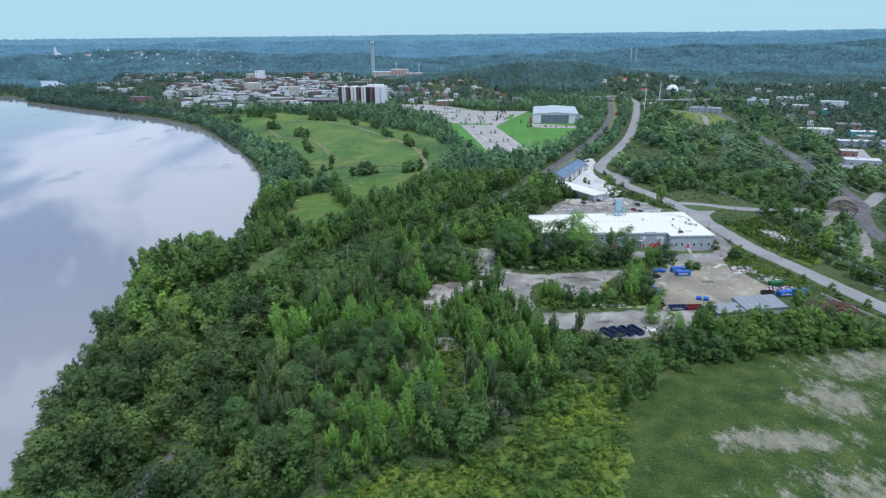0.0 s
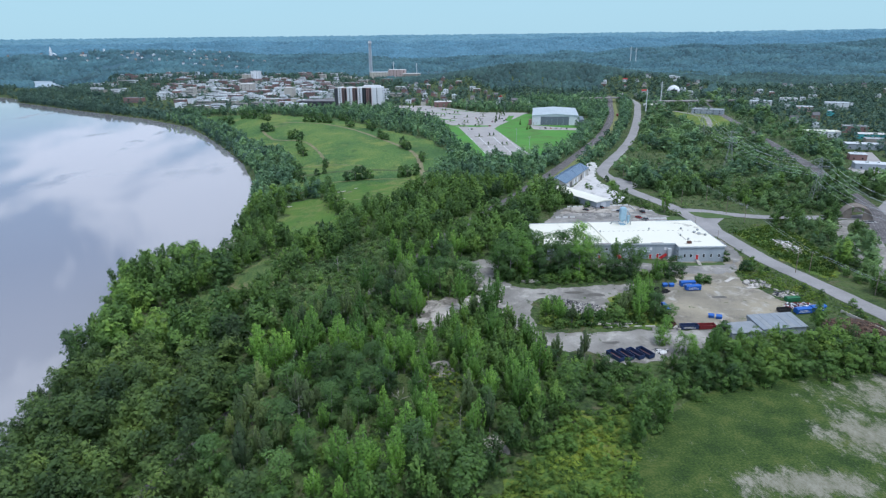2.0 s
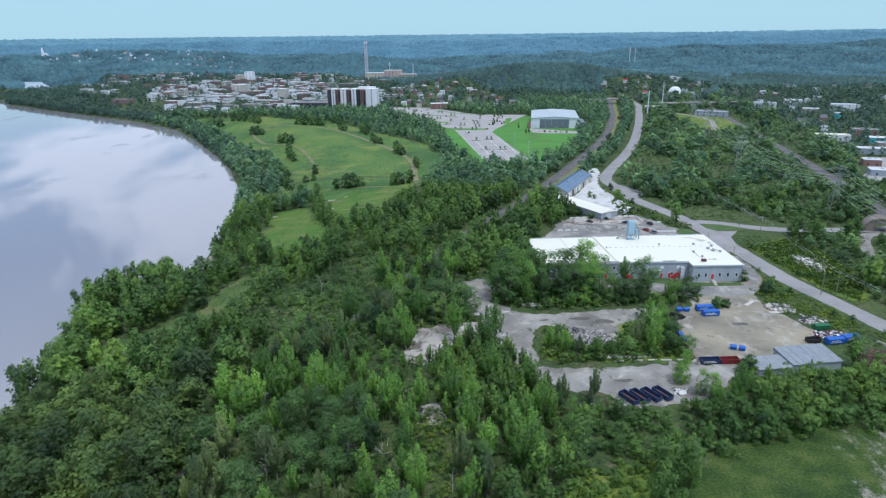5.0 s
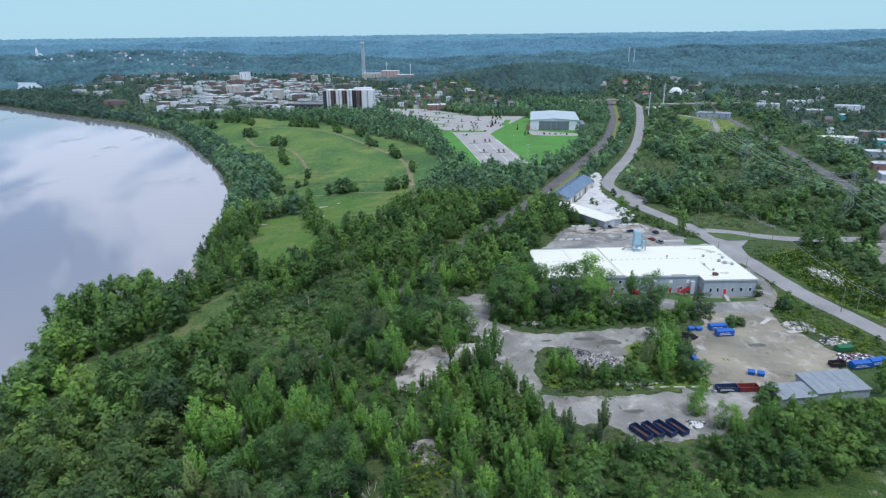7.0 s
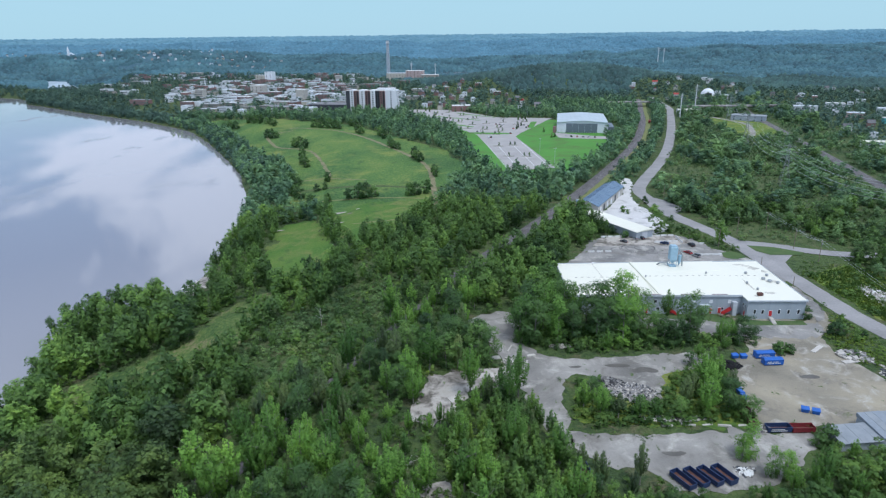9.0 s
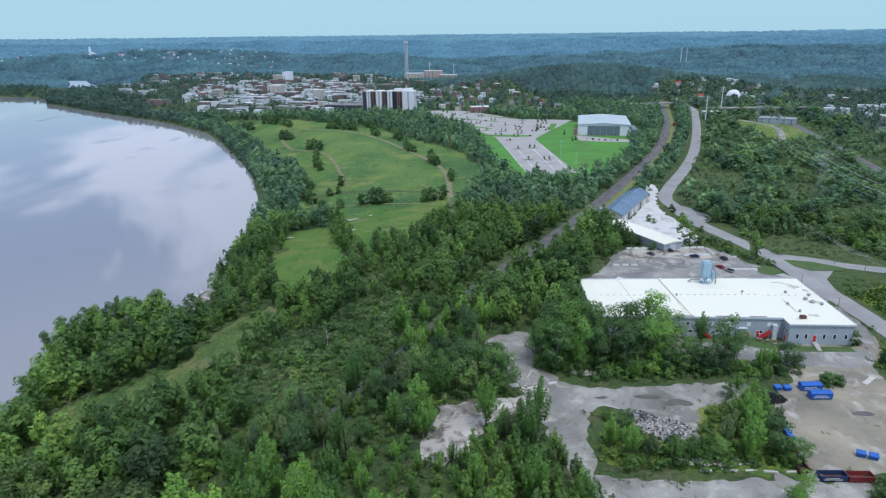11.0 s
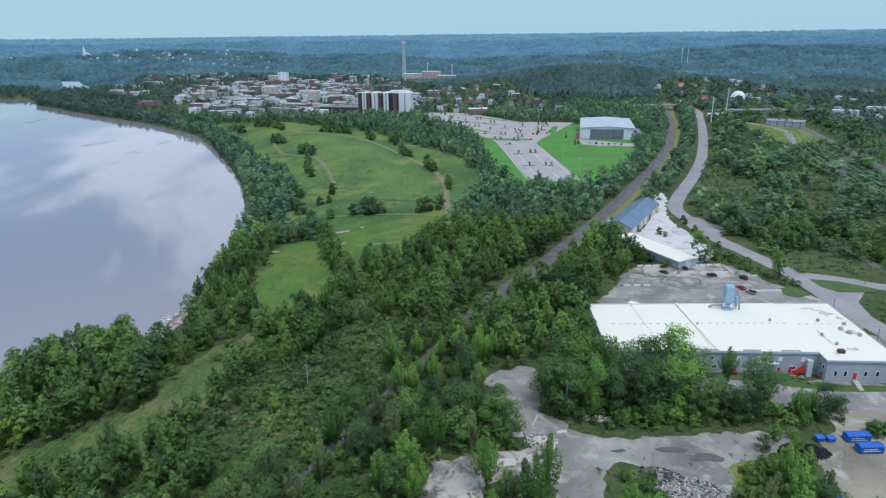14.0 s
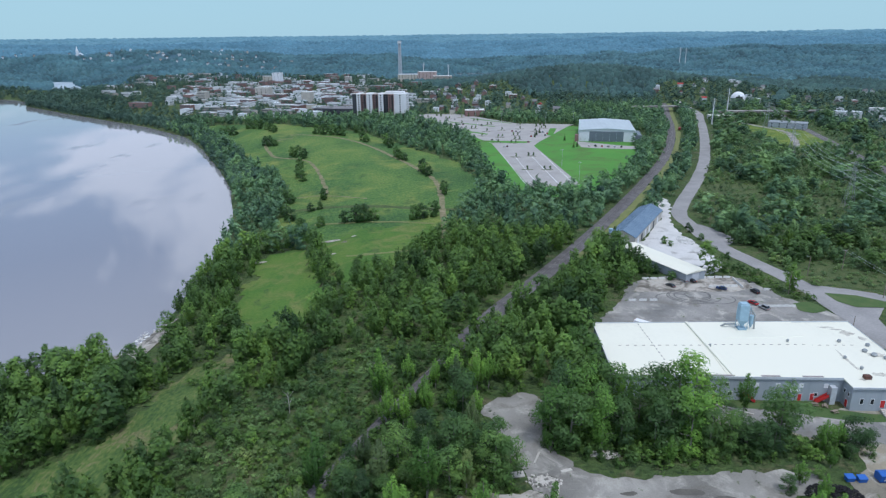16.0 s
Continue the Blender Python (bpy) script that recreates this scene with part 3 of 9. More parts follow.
def land(x, y):
    x, y = np.asarray(x, float), np.asarray(y, float)
    d = line_distance(RIVER, x, y, True) * np.where(inside(RIVER, x, y), -1, 1)
    d = np.minimum(d, line_distance(POND, x, y, True) * np.where(inside(POND, x, y), -1, 1) + 4)
    d = np.minimum(d, line_distance(LAKE, x, y, True) * np.where(inside(LAKE, x, y), -1, 1) + 4)
    z = np.where(d < 0, LEVEL + np.maximum(d * 0.4, -4.0), LEVEL + 3.0 * smooth_step(0, 7, d) + 11.0 * smooth_step(4, 110, d))
    r = np.hypot(x, y)
    far = smooth_step(2300, 4800, r)
    z = z + 5 * np.exp(-((r - 2830) / 120) ** 2) * (1 + waves(x, y, 1100, 31)) + 8 * np.exp(-((r - 3820) / 150) ** 2) * (1 + waves(x, y, 1500, 32))
    z = z + 109 * far ** 1.15 + smooth_step(1700, 2700, r) * (15 * np.abs(waves(x, y, 1300, 3)) + 7 * waves(x, y, 420, 5) - 8) * (1 - 0.9 * smooth_step(3600, 4700, r))
    for bx, by, h, sx, sy in BUMPS:
        z = z + h * np.exp(-((x - bx) / sx) ** 2 - ((y - by) / sy) ** 2) * (d > 0)
    return z


def ground_at(x, y):
    return float(land(np.array([x]), np.array([y]))[0])


# ---- plan ----
ROAD = [(182, 190), (177, 228), (171, 255), (165, 282), (159, 308), (156, 343), (153, 373), (150.5, 402), (145, 423), (138.5, 443), (132.6, 468), (131.6, 495), (132, 521), (146, 557), (178, 627), (211, 710), (256, 845), (297, 980), (318, 1060), (330, 1200)]
SIDE_ROAD = [(152, 398), (165, 397), (178, 389), (197, 382), (230, 380), (262, 384), (300, 420)]
RAIL = [(-79, 20), (-81.5, 90), (-81.5, 138), (-75, 160), (-52.5, 215), (-24, 287), (-1, 340), (16, 375), (26, 393), (52, 441), (89, 515), (132, 608), (176, 711), (215, 825), (242, 920), (260, 994), (285, 1094), (300, 1160)]
RAIL_EAST = [(228, 240), (236, 324), (252, 365), (269, 395), (291, 472), (315, 567), (345, 706), (372, 830), (400, 960), (440, 1100)]
EAST_LANE = [(204, 286), (206, 306), (220, 345), (236, 370), (252, 372)]
MEADOW = [(-368, 992), (-329, 990), (-276, 960), (-242, 957), (-186, 915), (-125, 880), (-61, 775), (-13, 700), (14, 600), (-3, 516), (-15, 470), (-30, 425), (-52, 408), (-64, 430), (-84, 475), (-120, 514), (-125, 556), (-143, 625), (-205, 734), (-272, 856)]
CLEARING = [(-110, 470), (-88, 466), (-62, 397), (-58, 368), (-86, 362), (-104, 410)]
BANK_STRIP = [(-134, 262), (-128, 273), (-118, 281), (-104, 290), (-98, 304), (-97, 330), (-87, 350), (-77, 340), (-74, 300), (-78, 280), (-87, 271), (-97, 262), (-105, 252), (-121, 253), (-130, 258)]
SPIT = [(-134, 352), (-137, 380), (-129, 390), (-120, 366), (-118, 350)]
JUNCTION = [(12, 296), (10, 306), (26, 312), (29, 286), (41, 274), (79, 278), (94, 276), (85, 268), (72, 263), (66, 247), (56, 246), (49, 262), (38, 258), (36, 226), (31, 226), (26, 250), (20, 272)]
OLD_PAD = [(-5, 262), (22, 268), (24, 256), (9, 253), (3, 238), (-9, 236)]
LOW_LANE = [(36, 232), (58, 230), (82, 233), (90, 231), (102.6, 232), (102, 227), (94, 219), (88, 213), (76, 208), (59, 207), (55, 214), (43, 217), (36, 224)]
YARD = [(90, 254), (90, 238), (100, 234), (115, 236), (129, 241), (142, 250), (141, 260), (136, 276), (136, 288), (144, 300), (150, 312), (150, 340), (140, 340), (138, 305), (126, 309), (100, 304), (86, 305), (72, 307), (60, 304), (72, 298), (96, 293), (108, 285), (98, 272)]
CAR_PARK = [(50, 350), (56, 368), (66, 384), (82, 411), (124, 414), (136, 392), (149, 372), (150, 346)]
PALE_PARK = [(75, 396), (83, 412), (124, 415), (128, 402), (118, 397)]
WHITE_LOT = [(119, 512), (121, 549), (134, 561), (132, 540), (125, 516), (121, 497), (121, 473), (125, 452), (125, 434), (122, 424), (108, 419), (86, 452), (98, 470)]
FIELD = [(38, 40), (41, 124), (51, 157), (73, 181), (101, 195), (159, 202), (172, 190), (230, 160), (330, 120), (330, 40)]
GOLDEN = [(38, 178), (60, 183), (52, 155), (42, 124), (38, 95), (-50, 95), (-46, 122), (-14, 134), (12, 140), (24, 156)]
MOUND = [(163, 352), (192, 366), (196, 340), (190, 300), (176, 282), (168, 300)]
ISLAND = [(154.5, 396), (166, 393.5), (178, 384.5), (175, 381), (160, 381), (155, 387)]
ARENA_LOT = [(24, 794), (66, 779), (85, 604), (47, 594)]
UPPER_LOT = [(-77, 995), (-70, 1060), (-10, 1050), (60, 950), (130, 940), (121, 925), (74, 805), (66, 779), (24, 794), (-5, 868)]
SPORT = [(70, 790), (155, 775), (150, 720), (118, 640), (100, 608), (86, 600), (76, 700)]
GRASS_RING = [(-14, 868), (4, 800), (16, 690), (30, 578), (70, 566), (94, 592), (108, 612), (124, 640), (155, 718), (161, 776), (170, 800), (180, 905), (120, 925), (80, 860)]
DOWNTOWN = [(-520, 1120), (-330, 1010), (-190, 1015), (-60, 1060), (-80, 1500), (-300, 2000), (-1000, 2050), (-800, 1500)]
CENTRE = [(-480, 1130), (-330, 1020), (-215, 1030), (-170, 1090), (-200, 1300), (-260, 1700), (-560, 1720), (-620, 1480)]
OLD_TOWN = [(-60, 1070), (120, 1010), (130, 1150), (60, 1420), (-80, 1420)]
EAST_TOWN = [(318, 410), (352, 520), (400, 690), (450, 900), (470, 1100), (560, 1330), (950, 1330), (900, 760), (640, 430)]
NORTH_TOWN = [(250, 1050), (310, 990), (440, 1130), (560, 1340), (520, 1500), (330, 1330)]
WEST_HILL = [(-1900, 2200), (-1300, 2400), (-900, 2260), (-640, 2220), (-640, 2480), (-900, 2720), (-2000, 2900)]
SCRUB_CLEARINGS = [[(172, 606), (206, 606), (198, 562), (177, 554), (164, 573)], [(222, 568), (248, 562), (242, 530), (207, 524)], [(150, 418), (165, 436), (182, 433), (198, 416), (190, 402), (164, 404)], [(254, 627), (280, 627), (268, 600), (242, 594)]]
OPEN = [MEADOW, CLEARING, BANK_STRIP, JUNCTION, OLD_PAD, LOW_LANE, YARD, CAR_PARK, WHITE_LOT, FIELD, ARENA_LOT, UPPER_LOT, SPORT]
WAREHOUSE = [(48, 309), (139, 304), (139, 352), (48, 352)]


def spline(pts, step):
    """Points along a smooth line through pts."""
    out = []
    p = [np.array(q, float) for q in pts]
    p = [2 * p[0] - p[1]] + p + [2 * p[-1] - p[-2]]
    for i in range(1, len(p) - 2):
        n = max(1, int(np.linalg.norm(p[i + 1] - p[i]) / step))
        for k in range(n):
            t = k / n
            out.append(0.5 * (2 * p[i] + (p[i + 1] - p[i - 1]) * t + (2 * p[i - 1] - 5 * p[i] + 4 * p[i + 1] - p[i + 2]) * t * t + (3 * p[i] - p[i - 1] - 3 * p[i + 1] + p[i + 2]) * t ** 3))
    out.append(p[-2])
    return np.array(out)


def offsets(line, dists):
    d = np.gradient(line, axis=0)
    d /= np.linalg.norm(d, axis=1)[:, None] + 1e-9
    nrm = np.stack([-d[:, 1], d[:, 0]], 1)
    return [line + nrm * k for k in dists]


def ribbon(name, pts, dists, heights, mat, label, category, step=5.0, kind="structure", parent=None, ragged=0.0):
    """A strip along a line; its cross-section has the given offsets and heights over the land."""
    line = spline(pts, step)
    rows = offsets(line, dists)
    if ragged:
        r = np.random.RandomState(len(line))
        for k in (0, -1):
            rows[k] = rows[k] + r.uniform(-ragged, ragged, rows[k].shape)
    co = []
    for row, h in zip(rows, heights):
        co.append(np.column_stack([row, land(row[:, 0], row[:, 1]) + h]))
    n, m = len(line), len(dists)
    co = np.stack(co, 1).reshape(-1, 3)
    i, j = np.meshgrid(np.arange(n - 1), np.arange(m - 1), indexing="ij")
    a = (i * m + j).ravel()
    quads = np.stack([a + 1, a, a + m, a + m + 1], 1)
    ob = new(name, big_mesh(name, co, quads, mat))
    ob.parent = parent
    return tagged(ob, label, category, kind=kind) if parent is None else ob


def patch(name, poly, mat, label, dz, category="ground", ragged=0.8, step=1.6):
    """Flat cover with an uneven outline on level land."""
    p = np.array(spline(list(poly) + [poly[0]], step)[:-1]) if ragged > 0.3 else np.array(poly, float)
    r = np.random.RandomState(len(p))
    if ragged:
        w = r.uniform(-ragged, ragged, p.shape)
        slow = np.stack([waves(p[:, 0], p[:, 1], 9, 5), waves(p[:, 0], p[:, 1], 9, 6)], 1)
        p = p + 0.5 * w + 0.5 * np.roll(w, 1, 0) + slow * ragged * 1.1
    z = land(p[:, 0], p[:, 1]) + dz
    ob = mesh_object(name, np.column_stack([p, z]), [tuple(range(len(p)))], mat)
    if ob.data.polygons[0].normal.z < 0:
        ob.data.flip_normals()
    return tagged(ob, label, category, kind="structure")


def draped(name, poly, mat, label, dz, cell=3.0, category="ground"):
    """Cover on sloping land: cells within an outline."""
    a = np.array(poly)
    xs, ys = np.arange(a[:, 0].min(), a[:, 0].max() + cell, cell), np.arange(a[:, 1].min(), a[:, 1].max() + cell, cell)
    gx, gy = np.meshgrid(xs, ys, indexing="ij")
    z = land(gx, gy) + dz
    n, m = gx.shape
    co = np.stack([gx, gy, z], -1).reshape(-1, 3)
    cx, cy = gx[:-1, :-1] + cell / 2, gy[:-1, :-1] + cell / 2
    keep = inside(poly, cx + 4 * waves(cx, cy, 30, 1), cy + 4 * waves(cx, cy, 30, 2))
    i, j = np.nonzero(keep)
    k = i * m + j
    quads = np.stack([k, k + m, k + m + 1, k + 1], 1)
    ob = new(name, big_mesh(name, co, quads, mat))
    return tagged(ob, label, category, kind="structure")


# ---- ground and water ----
angles = np.radians(np.concatenate([np.arange(-56, 56, 0.56), np.arange(60, 300, 8.0)]))
radii = np.concatenate([[1, 40], 60 * 1.021 ** np.arange(0, 215)])
radii = radii[radii < 4870]
ga, gr = np.meshgrid(angles, radii, indexing="ij")
gx, gy = gr * np.sin(ga), gr * np.cos(ga)
gz = land(gx, gy)
na, nr = ga.shape
ii, jj = np.meshgrid(np.arange(na), np.arange(nr - 1), indexing="ij")
i2 = (ii + 1) % na
quads = np.stack([ii * nr + jj, ii * nr + jj + 1, i2 * nr + jj + 1, i2 * nr + jj], -1).reshape(-1, 4)[:, ::-1]
ground = new("ground", big_mesh("ground", np.stack([gx, gy, gz], -1).reshape(-1, 3), quads, "ground", True))
for far_name in ("far_woods_hazy", "far_ridge_hazy", "horizon"):
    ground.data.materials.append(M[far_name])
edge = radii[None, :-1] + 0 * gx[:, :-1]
# faces beyond each radius take the next hazed ground colour
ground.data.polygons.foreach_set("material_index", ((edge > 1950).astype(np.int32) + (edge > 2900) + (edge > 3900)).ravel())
tagged(ground, "dark green overgrown land with grass and scrub", "ground", kind="structure")

wm = bpy.data.materials.new("water")
wm.use_nodes = True
wt = wm.node_tree
wb = wt.nodes["Principled BSDF"]
wb.inputs["Base Color"].default_value = (0.25, 0.245, 0.255, 1)
wb.inputs["IOR"].default_value = 2.3
wgeo = wt.nodes.new("ShaderNodeNewGeometry")
ripple = wt.nodes.new("ShaderNodeTexNoise")
ripple.inputs["Scale"].default_value, ripple.inputs["Detail"].default_value = 0.5, 3
wt.links.new(wgeo.outputs["Position"], ripple.inputs["Vector"])
# light gusts ruffle the calm water in ragged patches
gust_map = wt.nodes.new("ShaderNodeMapping")
gust_map.inputs["Scale"].default_value, gust_map.inputs["Rotation"].default_value = (1.0, 0.42, 1.0), (0, 0, -0.9)
wt.links.new(wgeo.outputs["Position"], gust_map.inputs[0])
gust = wt.nodes.new("ShaderNodeTexNoise")
gust.inputs["Scale"].default_value, gust.inputs["Detail"].default_value, gust.inputs["Roughness"].default_value = 0.016, 8, 0.62
wt.links.new(gust_map.outputs[0], gust.inputs["Vector"])
ruffled = wt.nodes.new("ShaderNodeMapRange")
ruffled.inputs[1].default_value, ruffled.inputs[2].default_value = 0.60, 0.66
wt.links.new(gust.outputs[0], ruffled.inputs[0])
for low_value, high_value, socket in ((0.018, 0.22, wb.inputs["Roughness"]), (0.05, 0.75, None)):
    amount_of = wt.nodes.new("ShaderNodeMapRange")
    amount_of.inputs[3].default_value, amount_of.inputs[4].default_value = low_value, high_value
    wt.links.new(ruffled.outputs[0], amount_of.inputs[0])
    if socket:
        wt.links.new(amount_of.outputs[0], socket)
wbump = wt.nodes.new("ShaderNodeBump")
wbump.inputs["Distance"].default_value = 0.15
wt.links.new(amount_of.outputs[0], wbump.inputs["Strength"])
wt.links.new(ripple.outputs[0], wbump.inputs["Height"])
wt.links.new(wbump.outputs[0], wb.inputs["Normal"])
M["water"] = wm
river = mesh_object("water", [(x, y, LEVEL) for x, y in ((-3200, -500), (-30, -500), (-60, 400), (-100, 700), (-500, 1250), (-840, 1500), (-840, 2300), (-2200, 2500), (-3200, 1700))], [tuple(range(9))], "water")
lake = mesh_object("lake", [(x, y, LEVEL) for x, y in ((-130, 1990), (150, 1990), (160, 2440), (-130, 2440))], [(0, 1, 2, 3)], "water")
river_arm = mesh_object("river_arm", [(x, y, LEVEL + 0.4) for x, y in POND], [tuple(range(len(POND)))], "pale_sky_water")
if river_arm.data.polygons[0].normal.z < 0:
    river_arm.data.flip_normals()
tagged(river_arm, "river arm coloured pale like mirrored sky behind wooded banks", "river", kind="structure")
tagged(lake, "small bright lake behind the town", "lake", kind="structure")
tagged(river, "wide calm river reflecting pale clouds", "river", kind="structure")

# ---- roads, rails and open ground ----
draped("meadow", MEADOW, "meadow", "rolling green meadow with yellowish patches", 0.25)
draped("lower_field", [(-88, 476), (-20, 500), (-18, 460), (-40, 413), (-47, 398), (-76, 430)], "grass_bright", "bright yellow-green grass field below the meadow", 0.32)
draped("clearing", CLEARING, "grass_bright", "bright green grass clearing among trees", 0.25)
draped("bank_strip", BANK_STRIP, "strip", "grassy strip beside the wooded river bank", 0.25)
draped("arena_grass", GRASS_RING, "lawn", "mown green grass round the car park", 0.06, 4.0)
patch("sports_field", SPORT, "lawn", "bright mown green sports field", 0.10)
patch("gravel_junction", JUNCTION, "gravel", "pale grey gravel track with worn patches", 0.08)
draped("stony_spit", SPIT, "pale_gravel", "pale stony spit on the river bank", 0.3, 2.0)
patch("old_pad", OLD_PAD, "pale_gravel", "cracked pale concrete pad among weeds", 0.12)
for pad_outline in ([(-5, 208), (3, 210), (5, 201), (-2, 199)], [(8, 164), (16, 167), (19, 159), (9, 158)], [(-38, 193), (-34, 194), (-34, 190), (-38, 189)]):
    patch("concrete_pad", pad_outline, "pale_gravel", "small bare concrete slab among the trees", 0.14, ragged=0.5)
patch("gravel_lane", LOW_LANE, "gravel", "pale gravel lane beside the containers", 0.08)
patch("gravel_yard", YARD, "sandlot", "sandy gravel storage yard", 0.10)
patch("apron", [(60, 303), (74, 308.5), (100, 304.5), (120, 301), (138, 302), (149, 312), (150, 338), (146, 338), (143, 305), (136, 291), (112, 290), (96, 294), (74, 299)], "asphalt_dark", "grey worn asphalt apron before the warehouse", 0.13, ragged=0.9)
patch("car_park", CAR_PARK, "asphalt_dark", "worn grey asphalt car park behind the warehouse", 0.08)
patch("pale_car_park", PALE_PARK, "pale_gravel", "pale gravel strip of the car park", 0.12, ragged=0.2)
patch("white_lot", WHITE_LOT, "whitegravel", "white crushed stone lot by the blue hall", 0.12)
patch("rough_field", FIELD, "field", "rough field of low weeds and bare gravel", 0.10)
patch("island_ground", [(40, 236), (42, 256), (50, 262), (70, 264), (86, 266), (90, 255), (89, 235)], "golden", "weedy rubble ground of the yard island", 0.07)
draped("goldenrod_ground", GOLDEN, "golden", "weedy ground under the goldenrod", 0.12)
patch("mound", MOUND, "golden", "overgrown rubble mound by the road", 0.10)
patch("arena_car_park", ARENA_LOT, "paving", "light grey asphalt car park with tree islands", 0.14, ragged=0.0)
patch("upper_car_park", UPPER_LOT, "paving", "light grey asphalt car park", 0.12, ragged=0.0)
road = ribbon("road", ROAD, (-4.7, -4.1, 4.1, 4.7), (0.10, 0.22, 0.22, 0.10), "asphalt", "worn light grey asphalt road", "road", ragged=0.25)
ribbon("side_road", SIDE_ROAD, (-4.2, 4.2), (0.20, 0.20), "asphalt", "light grey asphalt side road", "road", ragged=0.25)
patch("junction_road", [(146, 408), (158, 404), (176, 396), (176, 388), (162, 370), (158, 350), (150, 352)], "asphalt", "light grey asphalt road junction", 0.17, ragged=0.2)
patch("traffic_island", ISLAND, "lawn_dull", "grassy triangular traffic island", 0.30, ragged=0.3)
patch("road_apron", [(134, 500), (139, 496.5), (146, 477.5), (145, 469), (139, 462), (133, 478)], "asphalt", "worn asphalt pull-off beside the road", 0.09, "road", ragged=0.4)
for clearing in SCRUB_CLEARINGS:
    patch("scrub_clearing", clearing, "rank_grass", "grassy clearing in the scrub", 0.08, ragged=1.0)
patch("grass_wedge", [(137, 385), (144, 386), (146.5, 379), (142, 375.5), (136, 377)], "lawn_dull", "small grass wedge beside the car park", 0.2, ragged=0.4)
ribbon("east_lane", EAST_LANE, (-3, 3), (0.12, 0.12), "gravel", "grey gravel lane", "road", ragged=0.5)
ribbon("east_lane", [(243, 358), (230, 332), (215, 304), (198, 274), (188, 250)], (-3, 3), (0.12, 0.12), "gravel", "grey gravel lane", "road", ragged=0.5)
railway = ribbon("railway", RAIL[6:], (-4.2, -2.0, 2.0, 4.2), (0.05, 0.55, 0.55, 0.05), "ballast", "single railway track on a dark gravel bed", "railway")
ribbon("rail_verge", RAIL[9:], (-9.0, -6.5, -4.2), (0.12, 0.14, 0.10), "dry_grass", "dry grass and gravel beside the track", "verge", ragged=0.9)
railway_old = ribbon("railway_overgrown", RAIL[:7], (-1.7, -1.4, 1.4, 1.7), (0.05, 0.5, 0.5, 0.05), "ballast", "overgrown railway track under trees", "railway")
railway_east = ribbon("railway_east", RAIL_EAST, (-4.6, -3.2, 3.2, 4.6), (0.05, 0.5, 0.5, 0.05), "ballast", "railway tracks on a grey gravel bed", "railway")
for bed, pts, centres in ((railway, RAIL[6:], (0,)), (railway_old, RAIL[:7], (0,)), (railway_east, RAIL_EAST, (-1.8, 1.8))):
    for c in centres:
        for side in (-0.72, 0.72):
            ribbon("rail", pts, (c + side - 0.05, c + side + 0.05), (0.82, 0.82), "steel_rail", "", "", 4.0, parent=bed)


